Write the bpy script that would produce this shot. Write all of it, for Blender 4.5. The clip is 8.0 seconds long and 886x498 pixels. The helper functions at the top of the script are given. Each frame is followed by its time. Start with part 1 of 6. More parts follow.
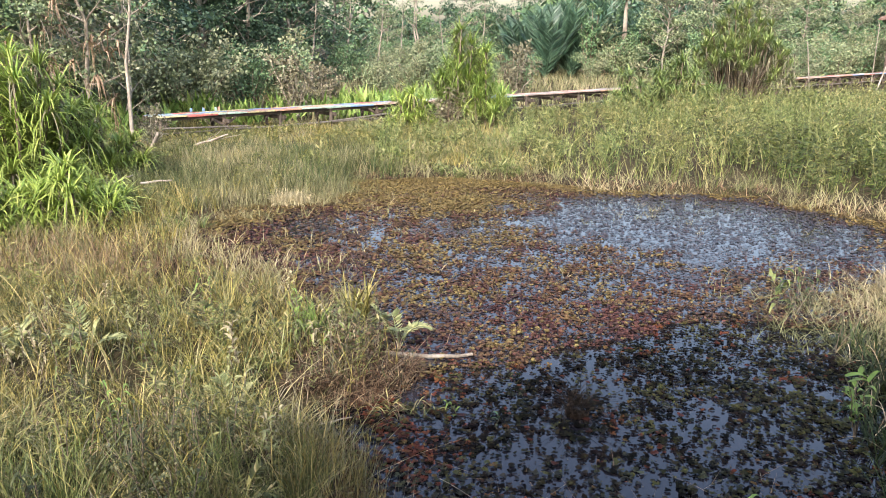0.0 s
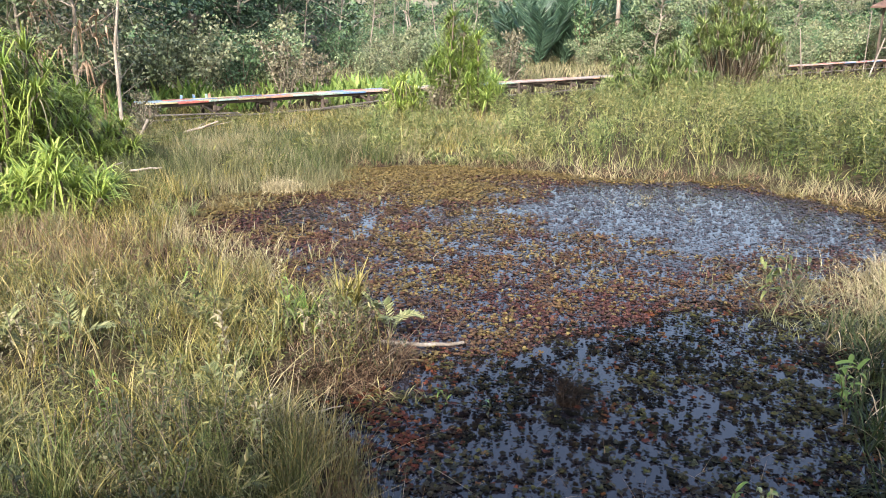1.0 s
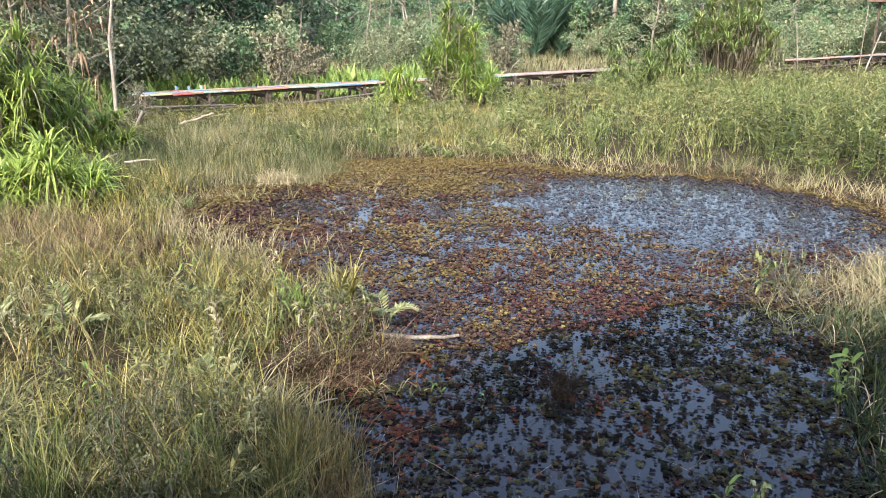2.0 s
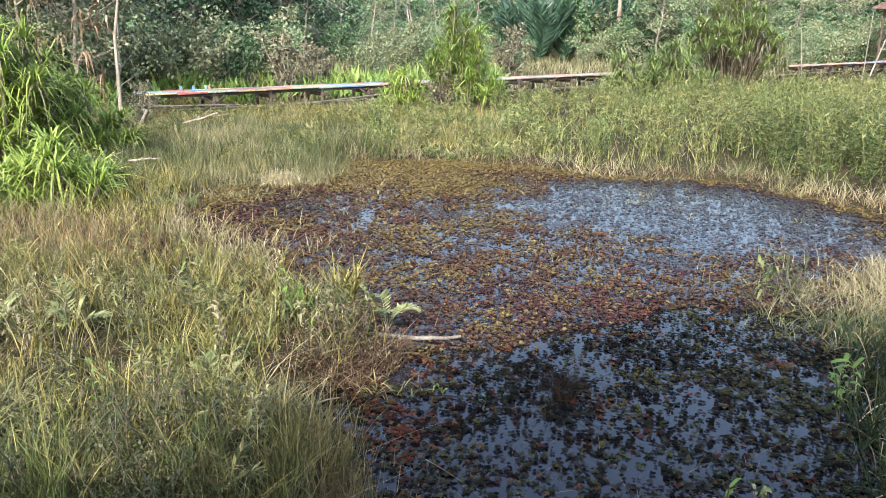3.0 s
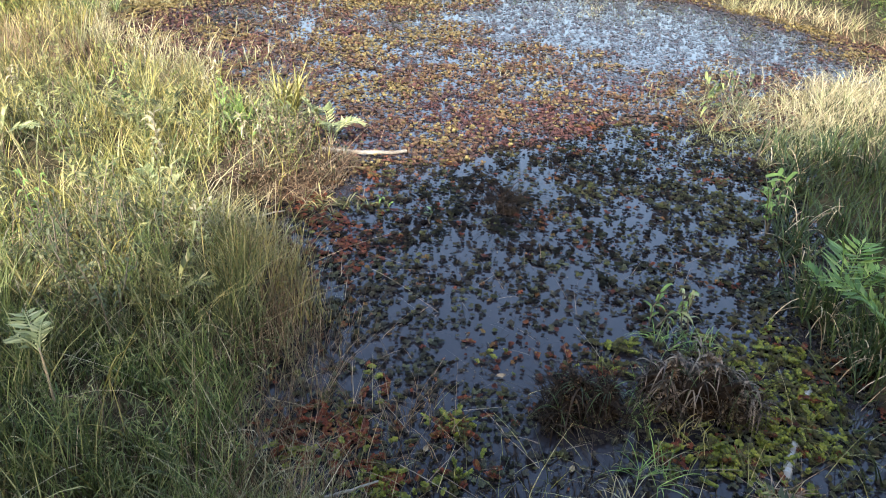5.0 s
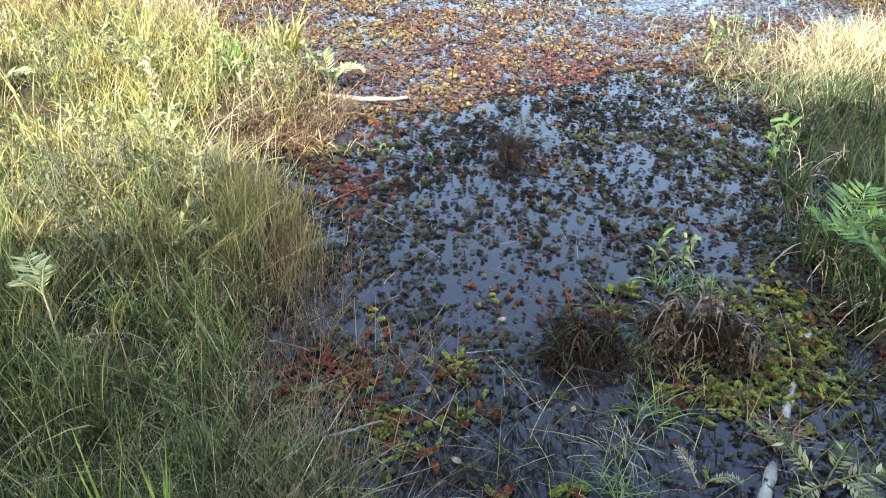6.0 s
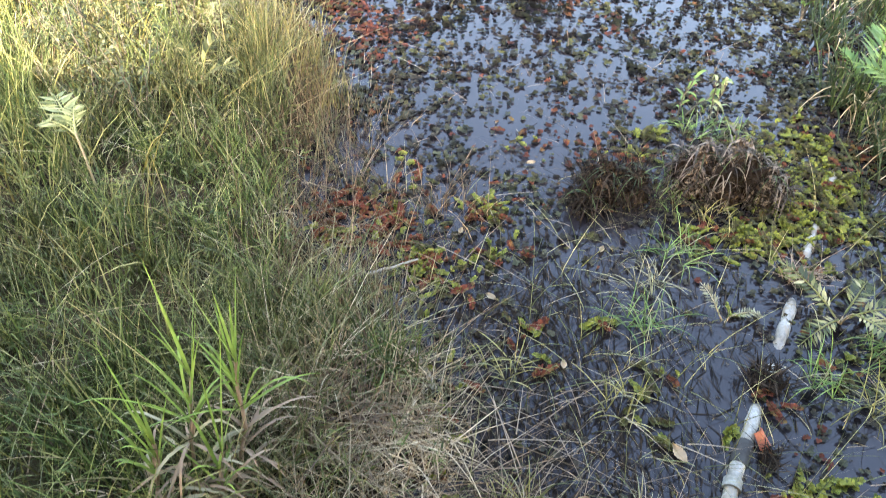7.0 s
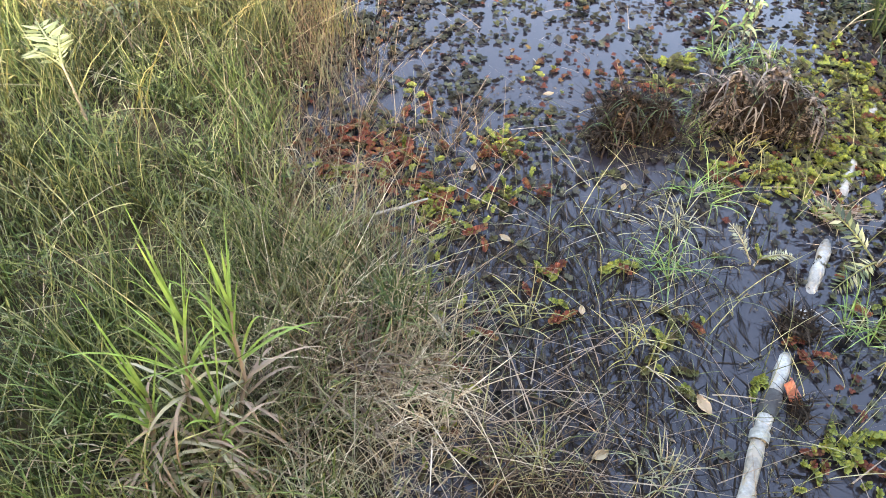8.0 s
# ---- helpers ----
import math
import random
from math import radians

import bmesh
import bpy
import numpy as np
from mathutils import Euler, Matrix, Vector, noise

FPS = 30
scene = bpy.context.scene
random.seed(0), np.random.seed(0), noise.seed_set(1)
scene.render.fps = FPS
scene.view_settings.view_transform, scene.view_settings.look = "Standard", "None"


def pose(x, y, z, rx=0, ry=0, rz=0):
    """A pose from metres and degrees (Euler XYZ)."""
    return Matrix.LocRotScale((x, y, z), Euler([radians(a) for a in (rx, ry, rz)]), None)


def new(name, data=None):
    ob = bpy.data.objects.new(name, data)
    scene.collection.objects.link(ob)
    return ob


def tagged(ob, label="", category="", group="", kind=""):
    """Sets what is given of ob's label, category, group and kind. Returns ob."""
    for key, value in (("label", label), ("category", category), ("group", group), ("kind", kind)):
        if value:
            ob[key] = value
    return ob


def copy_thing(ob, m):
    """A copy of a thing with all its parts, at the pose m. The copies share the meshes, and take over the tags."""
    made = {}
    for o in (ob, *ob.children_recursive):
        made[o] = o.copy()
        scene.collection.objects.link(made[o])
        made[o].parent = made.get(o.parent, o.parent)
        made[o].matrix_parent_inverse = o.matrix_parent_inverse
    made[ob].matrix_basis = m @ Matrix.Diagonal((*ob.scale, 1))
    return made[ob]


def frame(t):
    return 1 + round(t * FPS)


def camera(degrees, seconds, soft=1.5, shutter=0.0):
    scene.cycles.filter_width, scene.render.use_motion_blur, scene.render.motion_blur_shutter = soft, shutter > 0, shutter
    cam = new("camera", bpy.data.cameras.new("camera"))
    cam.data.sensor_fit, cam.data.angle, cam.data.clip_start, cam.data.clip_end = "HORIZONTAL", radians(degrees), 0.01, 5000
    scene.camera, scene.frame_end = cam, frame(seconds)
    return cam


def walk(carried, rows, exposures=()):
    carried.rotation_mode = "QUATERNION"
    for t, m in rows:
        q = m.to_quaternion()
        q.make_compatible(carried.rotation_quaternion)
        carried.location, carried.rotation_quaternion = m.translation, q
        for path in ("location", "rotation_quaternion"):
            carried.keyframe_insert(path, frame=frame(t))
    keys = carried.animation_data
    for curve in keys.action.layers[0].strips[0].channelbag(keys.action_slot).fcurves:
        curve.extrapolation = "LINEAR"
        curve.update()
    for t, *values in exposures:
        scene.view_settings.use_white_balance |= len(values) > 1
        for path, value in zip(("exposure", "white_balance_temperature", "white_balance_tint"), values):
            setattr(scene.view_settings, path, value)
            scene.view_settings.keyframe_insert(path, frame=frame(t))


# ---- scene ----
# The camera: held by someone standing at the edge of a raised deck, tilting down to the water.
cam = camera(61.0, 8.0, 0.95, 0.25)
PATH = [
    (0.0, pose(0.000, 0.000, 2.800, 74.82, 0.00, 0.00)),
    (0.5, pose(0.008, 0.015, 2.801, 74.47, 0.00, -0.21)),
    (1.0, pose(0.010, 0.031, 2.794, 73.89, -0.13, -0.55)),
    (1.5, pose(0.017, 0.047, 2.788, 73.36, -0.22, -0.74)),
    (3.0, pose(0.009, 0.026, 2.780, 73.54, -0.95, -0.48)),
    (3.5, pose(-0.004, 0.017, 2.769, 73.75, -1.23, -0.18)),
    (4.0, pose(-0.002, 0.045, 2.743, 71.35, -1.54, -0.59)),
    (4.5, pose(0.010, 0.066, 2.721, 64.94, -2.48, -3.19)),
    (4.7, pose(0.006, 0.059, 2.720, 62.45, -2.87, -4.15)),
    (6.0, pose(-0.006, 0.032, 2.661, 56.51, -2.73, -4.26)),
    (6.5, pose(-0.111, 0.009, 2.640, 51.71, -3.03, -4.69)),
    (7.0, pose(-0.190, -0.002, 2.639, 45.14, -3.02, -4.38)),
    (7.5, pose(-0.146, 0.060, 2.563, 41.53, -2.02, -3.44)),
    (8.0, pose(-0.155, 0.152, 2.512, 40.12, -2.10, -3.69)),
]
walk(cam, PATH, exposures=((0.0, 1.52, 6300, 19), (1.5, 1.52, 6200, 18), (3.0, 1.52, 6000, 14), (4.2, 1.56, 6100, 15), (4.7, 1.9, 6100, 14), (6.0, 2.66, 6150, 11), (7.0, 3.45, 6750, 14), (8.0, 3.68, 7150, 19)))

# ---------------------------------------------------------------- light
SUN_ELEVATION, SUN_TO = radians(35), Vector((0.287, 0.958, 0))
world = bpy.data.worlds.new("sky")
scene.world = world
world.use_nodes = True
sky = world.node_tree.nodes.new("ShaderNodeTexSky")
sky.sky_type, sky.sun_disc = "NISHITA", False
sky.sun_elevation, sky.sun_rotation = SUN_ELEVATION, radians(196.7)
sky.air_density, sky.dust_density, sky.ozone_density = 1.4, 4.0, 0.9
world.node_tree.links.new(sky.outputs[0], world.node_tree.nodes["Background"].inputs[0])
world.node_tree.nodes["Background"].inputs[1].default_value = 0.15
sun = new("sun", bpy.data.lights.new("sun", "SUN"))
sun.data.energy, sun.data.angle, sun.data.color = 2.45, radians(0.6), (1.0, 0.94, 0.84)
sun_way = SUN_TO.normalized() * math.cos(SUN_ELEVATION) - Vector((0, 0, math.sin(SUN_ELEVATION)))
sun.matrix_world = Matrix.Translation((0, 0, 30)) @ sun_way.to_track_quat("-Z", "Y").to_matrix().to_4x4()


# ---------------------------------------------------------------- materials
def nodes_of(name):
    m = bpy.data.materials.new(name)
    m.use_nodes = True
    t = m.node_tree
    return m, t, t.nodes["Principled BSDF"], t.nodes["Material Output"]


def ramp(t, source, stops):
    r = t.nodes.new("ShaderNodeValToRGB")
    while len(r.color_ramp.elements) < len(stops):
        r.color_ramp.elements.new(0.5)
    for e, (p, c) in zip(r.color_ramp.elements, stops):
        e.position, e.color = p, (*c, 1)
    t.links.new(source, r.inputs[0])
    return r.outputs[0]


def mixed(t, factor, a, b, blend="MIX"):
    n = t.nodes.new("ShaderNodeMix")
    n.data_type, n.blend_type = "RGBA", blend
    for socket, v in ((n.inputs[0], factor), (n.inputs[6], a), (n.inputs[7], b)):
        if isinstance(v, bpy.types.NodeSocket):
            t.links.new(v, socket)
        else:
            socket.default_value = v if isinstance(v, (int, float)) else (*v, 1)
    return n.outputs[2]


def cloud(t, scale, detail=3.0, stretch=None):
    co = t.nodes.new("ShaderNodeTexCoord").outputs["Object"]
    if stretch:
        mp = t.nodes.new("ShaderNodeMapping")
        mp.inputs["Scale"].default_value = stretch
        t.links.new(co, mp.inputs[0])
        co = mp.outputs[0]
    n = t.nodes.new("ShaderNodeTexNoise")
    n.inputs["Scale"].default_value, n.inputs["Detail"].default_value = scale, detail
    t.links.new(co, n.inputs["Vector"])
    return n.outputs["Fac"]


def bumped(t, height, strength, distance, shader):
    b = t.nodes.new("ShaderNodeBump")
    b.inputs["Strength"].default_value, b.inputs["Distance"].default_value = strength, distance
    t.links.new(height, b.inputs["Height"])
    t.links.new(b.outputs[0], shader.inputs["Normal"])


def leaf_mat(name, stops, patch=None, scale=0.8, rough=0.55, glow=0.12, gloss=0.35, low=0.40, high=0.60):
    """Leaves and blades: a colour for each leaf, drifting in patches to the colours of patch; some light passes through."""
    m, t, p, out = nodes_of(name)
    isl = t.nodes.new("ShaderNodeNewGeometry").outputs["Random Per Island"]
    n = len(stops)
    col = ramp(t, isl, [((i + 0.0) / max(1, n - 1), c) for i, c in enumerate(stops)])
    if patch:
        col2 = ramp(t, isl, [(i / max(1, len(patch) - 1), c) for i, c in enumerate(patch)])
        f = ramp(t, cloud(t, scale, 3.0), [(low, (0, 0, 0)), (high, (1, 1, 1))])
        col = mixed(t, f, col, col2)
    v = ramp(t, cloud(t, 14.0, 2.0), [(0.3, (0.72, 0.72, 0.72)), (0.7, (1.2, 1.2, 1.2))])
    col = mixed(t, 1.0, col, v, "MULTIPLY")
    o = t.nodes.new("ShaderNodeObjectInfo").outputs["Random"]
    col = mixed(t, 1.0, col, ramp(t, o, [(0, (0.8, 0.82, 0.8)), (1, (1.15, 1.1, 1.1))]), "MULTIPLY")
    t.links.new(col, p.inputs["Base Color"])
    p.inputs["Roughness"].default_value = rough
    p.inputs["Specular IOR Level"].default_value = gloss
    tr = t.nodes.new("ShaderNodeBsdfTranslucent")
    t.links.new(col, tr.inputs[0])
    mx = t.nodes.new("ShaderNodeMixShader")
    mx.inputs[0].default_value = glow
    t.links.new(p.outputs[0], mx.inputs[1])
    t.links.new(tr.outputs[0], mx.inputs[2])
    t.links.new(mx.outputs[0], out.inputs[0])
    return m


def solid_mat(name, a, b, scale=4.0, rough=0.8, relief=0.3, distance=0.01, stretch=None, specks=None):
    """Bark, wood, plastic, mud: two colours in patches, fine grain and relief."""
    m, t, p, out = nodes_of(name)
    big = cloud(t, scale, 4.0, stretch)
    fine = cloud(t, scale * 9, 4.0, stretch)
    col = mixed(t, ramp(t, big, [(0.35, (0, 0, 0)), (0.65, (1, 1, 1))]), a, b)
    col = mixed(t, 1.0, col, ramp(t, fine, [(0.25, (0.6, 0.6, 0.6)), (0.75, (1.25, 1.25, 1.25))]), "MULTIPLY")
    if specks:
        col = mixed(t, ramp(t, cloud(t, scale * 3, 5.0), [(0.55, (0, 0, 0)), (0.62, (1, 1, 1))]), col, specks)
    o = t.nodes.new("ShaderNodeObjectInfo").outputs["Random"]
    col = mixed(t, 1.0, col, ramp(t, o, [(0, (0.82, 0.82, 0.82)), (1, (1.12, 1.12, 1.12))]), "MULTIPLY")
    t.links.new(col, p.inputs["Base Color"])
    p.inputs["Roughness"].default_value = rough
    p.inputs["Specular IOR Level"].default_value = 0.5 if rough < 0.9 else 0.1
    bumped(t, fine, relief, distance, p)
    return m


GREEN_GRASS = leaf_mat("green_grass", [(0.055, 0.058, 0.014), (0.15, 0.15, 0.032), (0.28, 0.265, 0.062), (0.46, 0.40, 0.14)],
                       [(0.075, 0.062, 0.02), (0.21, 0.18, 0.050), (0.36, 0.30, 0.11), (0.48, 0.41, 0.18)], 1.6)
STRAW_GRASS = leaf_mat("straw_grass", [(0.11, 0.098, 0.05), (0.28, 0.245, 0.13), (0.43, 0.385, 0.24), (0.235, 0.265, 0.105)],
                       [(0.05, 0.062, 0.026), (0.125, 0.145, 0.06), (0.24, 0.25, 0.115)], 0.45)
DRY_STEM = leaf_mat("dry_stem", [(0.22, 0.14, 0.07), (0.48, 0.37, 0.22), (0.70, 0.60, 0.42)], glow=0.1)
BANK_HERB = leaf_mat("bank_herb", [(0.020, 0.042, 0.012), (0.076, 0.119, 0.033), (0.150, 0.199, 0.061), (0.26, 0.297, 0.118)],
                     [(0.040, 0.053, 0.018), (0.136, 0.15, 0.049), (0.275, 0.263, 0.11)], 0.9)
MEADOW_HERB = leaf_mat("meadow_herb", [(0.050, 0.070, 0.016), (0.15, 0.17, 0.040), (0.30, 0.30, 0.09)],
                       [(0.09, 0.10, 0.03), (0.28, 0.27, 0.10)], 0.9)
FERN_BROWN = leaf_mat("floating_fern_brown", [(0.049, 0.030, 0.022), (0.091, 0.051, 0.029), (0.128, 0.073, 0.037), (0.165, 0.107, 0.046)],
                      [(0.037, 0.026, 0.024), (0.073, 0.046, 0.037), (0.122, 0.081, 0.044)], 1.4, 0.65, 0.08, 0.16)
FERN_MAROON = leaf_mat("floating_fern_maroon", [(0.034, 0.019, 0.020), (0.060, 0.030, 0.026), (0.102, 0.046, 0.034)], glow=0.08, gloss=0.16, rough=0.65)
FERN_GREY = leaf_mat("floating_fern_grey", [(0.018, 0.020, 0.014), (0.042, 0.046, 0.028), (0.085, 0.092, 0.048)], [(0.024, 0.019, 0.016), (0.060, 0.052, 0.036)], 2.6, 0.6, 0.08, 0.15)
FERN_MOSS = leaf_mat("floating_fern_moss", [(0.030, 0.028, 0.012), (0.060, 0.058, 0.018), (0.10, 0.10, 0.026), (0.062, 0.044, 0.020)], glow=0.12, gloss=0.2, rough=0.6)
FERN_OLIVE = leaf_mat("floating_fern_olive", [(0.095, 0.068, 0.024), (0.145, 0.108, 0.036), (0.20, 0.160, 0.054)], glow=0.1)
# Near black, so the colour carries part of the roof's shade.
SHADE_DARK_FERN = leaf_mat("shade_dark_fern", [(0.004, 0.005, 0.005), (0.011, 0.012, 0.009), (0.038, 0.040, 0.018)],
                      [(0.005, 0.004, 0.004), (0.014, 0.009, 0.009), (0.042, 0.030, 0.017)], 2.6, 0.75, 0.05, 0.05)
FERN_DARK = leaf_mat("floating_fern_dark", [(0.036, 0.026, 0.028), (0.060, 0.044, 0.042), (0.09, 0.068, 0.056)], glow=0.03, gloss=0.8, rough=0.32)
SHORE_LITTER = leaf_mat("shore_litter", [(0.02, 0.014, 0.009), (0.07, 0.045, 0.025), (0.20, 0.15, 0.085)], glow=0.05, gloss=0.1)
FERN_BRIGHT = leaf_mat("floating_fern_bright", [(0.05, 0.065, 0.012), (0.13, 0.16, 0.020), (0.27, 0.29, 0.035), (0.19, 0.19, 0.026)], glow=0.2)
FERN_RED = leaf_mat("floating_fern_red", [(0.05, 0.020, 0.014), (0.115, 0.034, 0.020), (0.175, 0.052, 0.027), (0.15, 0.095, 0.03)], glow=0.1, gloss=0.1)
HUMMOCK = leaf_mat("dead_sedge", [(0.028, 0.018, 0.012), (0.075, 0.047, 0.028), (0.15, 0.10, 0.06), (0.28, 0.22, 0.13)], glow=0.05, gloss=0.1)
ROOT_DARK = leaf_mat("dark_dead_leaf", [(0.009, 0.008, 0.006), (0.024, 0.018, 0.013), (0.060, 0.046, 0.032)], glow=0.03, gloss=0.04, rough=0.8)
PALE_SEDGE = leaf_mat("pale_sedge", [(0.27, 0.245, 0.13), (0.42, 0.385, 0.23), (0.55, 0.50, 0.32)])
NEAR_SEDGE = leaf_mat("near_sedge", [(0.03, 0.043, 0.013), (0.105, 0.118, 0.03), (0.25, 0.25, 0.078), (0.50, 0.44, 0.22)],
                      [(0.06, 0.075, 0.025), (0.19, 0.20, 0.07), (0.36, 0.31, 0.15)], 0.8)
DEAD_TWIG = leaf_mat("dead_twig_leaf", [(0.07, 0.06, 0.04), (0.14, 0.14, 0.085), (0.22, 0.215, 0.14)], glow=0.05)
GREEN_SEDGE = leaf_mat("green_sedge", [(0.024, 0.046, 0.012), (0.080, 0.125, 0.028), (0.165, 0.205, 0.055), (0.33, 0.345, 0.14)],
                       [(0.040, 0.056, 0.018), (0.115, 0.135, 0.042), (0.25, 0.24, 0.11)], 1.6, low=0.45, high=0.62)
DEEP_SEDGE = leaf_mat("deep_sedge", [(0.018, 0.036, 0.010), (0.055, 0.092, 0.022), (0.12, 0.165, 0.040)], [(0.034, 0.046, 0.014), (0.095, 0.11, 0.030)], 1.6)
MOUND_LEAF = leaf_mat("mound_leaf", [(0.022, 0.017, 0.013), (0.065, 0.050, 0.038), (0.16, 0.13, 0.10), (0.26, 0.22, 0.17)], glow=0.05)
# Dark green sedge, its colour lowered further to deepen the bank's shade.
SHADE_DARK_SEDGE = leaf_mat("dark_sedge", [(0.012, 0.026, 0.009), (0.034, 0.062, 0.018), (0.085, 0.125, 0.032)], [(0.018, 0.030, 0.010), (0.060, 0.080, 0.022)])
STRAP_LEAF = leaf_mat("strap_leaf", [(0.09, 0.18, 0.03), (0.20, 0.31, 0.06), (0.38, 0.45, 0.12)], glow=0.3, rough=0.4)
SCREW_LEAF = leaf_mat("screw_pine_leaf", [(0.085, 0.16, 0.024), (0.26, 0.38, 0.065), (0.46, 0.55, 0.15)],
                      [(0.15, 0.24, 0.04), (0.32, 0.38, 0.09)], 0.6, 0.4)
DULL_SCREW = leaf_mat("dull_screw_pine_leaf", [(0.05, 0.10, 0.026), (0.15, 0.23, 0.065), (0.29, 0.36, 0.14)],
                      [(0.08, 0.14, 0.036), (0.23, 0.28, 0.10)], 0.6, 0.45)
MID_SCREW = leaf_mat("green_screw_pine_leaf", [(0.07, 0.14, 0.026), (0.20, 0.31, 0.060), (0.38, 0.48, 0.13)],
                     [(0.11, 0.19, 0.04), (0.30, 0.39, 0.11)], 0.6, 0.45)
RUST_STEM = leaf_mat("rusty_stem", [(0.085, 0.050, 0.028), (0.20, 0.132, 0.075), (0.35, 0.265, 0.16)], glow=0.1)
SCREW_DEAD = leaf_mat("dead_leaf", [(0.16, 0.11, 0.07), (0.28, 0.20, 0.13), (0.38, 0.30, 0.20)], glow=0.1)
# Blue is raised in these three leaf colours in place of distance haze.
HAZED_DARK_LEAF = leaf_mat("hazed_dark_leaf", [(0.016, 0.046, 0.027), (0.050, 0.106, 0.058), (0.115, 0.20, 0.105)],
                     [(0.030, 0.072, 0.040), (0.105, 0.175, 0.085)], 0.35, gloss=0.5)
HAZED_FOREST_LEAF = leaf_mat("hazed_forest_leaf", [(0.028, 0.072, 0.034), (0.076, 0.16, 0.072), (0.16, 0.27, 0.12)],
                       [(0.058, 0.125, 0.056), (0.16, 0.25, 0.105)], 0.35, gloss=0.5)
HAZED_PALE_LEAF = leaf_mat("hazed_pale_leaf", [(0.070, 0.12, 0.055), (0.14, 0.21, 0.095), (0.24, 0.32, 0.16)],
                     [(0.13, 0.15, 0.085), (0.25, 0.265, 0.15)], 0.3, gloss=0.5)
PALE_FERN = leaf_mat("pale_fern", [(0.15, 0.18, 0.07), (0.28, 0.31, 0.13), (0.42, 0.43, 0.21)])
DARK_BRUSH = leaf_mat("dark_brush", [(0.018, 0.028, 0.010), (0.048, 0.062, 0.022), (0.12, 0.125, 0.05)])
BROAD_LEAF = leaf_mat("broad_leaf", [(0.07, 0.15, 0.03), (0.15, 0.25, 0.05), (0.27, 0.36, 0.10)], None)
# Palm green shifted to blue, standing in for the haze.
HAZED_PALM_LEAF = leaf_mat("hazed_palm_leaf", [(0.030, 0.080, 0.050), (0.060, 0.13, 0.080), (0.115, 0.20, 0.125)], None, rough=0.45, gloss=0.6)
BARK = solid_mat("pale_bark", (0.36, 0.33, 0.27), (0.20, 0.17, 0.13), 5.0, 0.85, 0.5, 0.01, (1, 1, 0.3))
DARK_BARK = solid_mat("dark_bark", (0.11, 0.09, 0.06), (0.20, 0.17, 0.13), 4.0, 0.9, 0.5, 0.02, (1, 1, 0.3))
WOOD = solid_mat("weathered_wood", (0.23, 0.20, 0.16), (0.34, 0.31, 0.26), 3.0, 0.8, 0.4, 0.005)
OLD_WOOD = solid_mat("old_grey_wood", (0.11, 0.10, 0.085), (0.17, 0.155, 0.135), 3.0, 0.85, 0.4, 0.005)
DARK_WOOD = solid_mat("dark_wood", (0.05, 0.04, 0.03), (0.10, 0.08, 0.06), 3.0, 0.85, 0.4, 0.005)
PEAT = solid_mat("peat", (0.014, 0.010, 0.007), (0.035, 0.023, 0.015), 3.0, 0.95, 0.6, 0.03)
PLASTIC = solid_mat("dirty_white_plastic", (0.36, 0.35, 0.31), (0.20, 0.18, 0.14), 9.0, 0.45, 0.1, 0.002, None, (0.26, 0.22, 0.16))
ORANGE = solid_mat("faded_orange_plastic", (0.55, 0.18, 0.10), (0.42, 0.14, 0.08), 6.0, 0.6, 0.1, 0.002)
BLACK_TAPE = solid_mat("black_rag", (0.02, 0.02, 0.02), (0.05, 0.045, 0.04), 8.0, 0.8, 0.3, 0.004)
THATCH = solid_mat("grey_thatch", (0.30, 0.25, 0.18), (0.42, 0.36, 0.27), 3.0, 0.9, 0.5, 0.02)
ROOFING = solid_mat("rusty_roofing", (0.09, 0.055, 0.04), (0.15, 0.095, 0.07), 2.0, 0.7, 0.2, 0.01)
PAINTS = [solid_mat("painted_" + n, a, [0.75 * v for v in a], 3.0, 0.6, 0.2, 0.003, None, (0.25, 0.22, 0.18)) for n, a in
          (("blue", (0.18, 0.33, 0.55)), ("orange", (0.55, 0.32, 0.20)), ("pale_green", (0.36, 0.52, 0.42)),
           ("yellow", (0.56, 0.50, 0.26)), ("red", (0.48, 0.14, 0.11)), ("pink", (0.60, 0.40, 0.34)), ("bare", (0.36, 0.31, 0.26)))]


def ground_mat():
    m, t, p, out = nodes_of("wet_ground")
    a = mixed(t, ramp(t, cloud(t, 0.5, 4), [(0.4, (0, 0, 0)), (0.6, (1, 1, 1))]), (0.02, 0.015, 0.010), (0.04, 0.035, 0.015))
    fine = cloud(t, 9.0, 6)
    c = mixed(t, ramp(t, fine, [(0.42, (0, 0, 0)), (0.66, (1, 1, 1))]), a, (0.07, 0.055, 0.03))
    t.links.new(c, p.inputs["Base Color"])
    p.inputs["Roughness"].default_value = 0.9
    p.inputs["Specular IOR Level"].default_value = 0.1
    bumped(t, fine, 0.8, 0.05, p)
    return m


def water_mat():
    m, t, p, out = nodes_of("murky_water")
    c = mixed(t, cloud(t, 1.3, 4), (0.013, 0.012, 0.014), (0.030, 0.026, 0.030))
    t.links.new(c, p.inputs["Base Color"])
    p.inputs["Roughness"].default_value = 0.04
    p.inputs["IOR"].default_value = 1.45
    bumped(t, cloud(t, 5.0, 3), 0.04, 0.01, p)
    return m


GROUND, WATER = ground_mat(), water_mat()


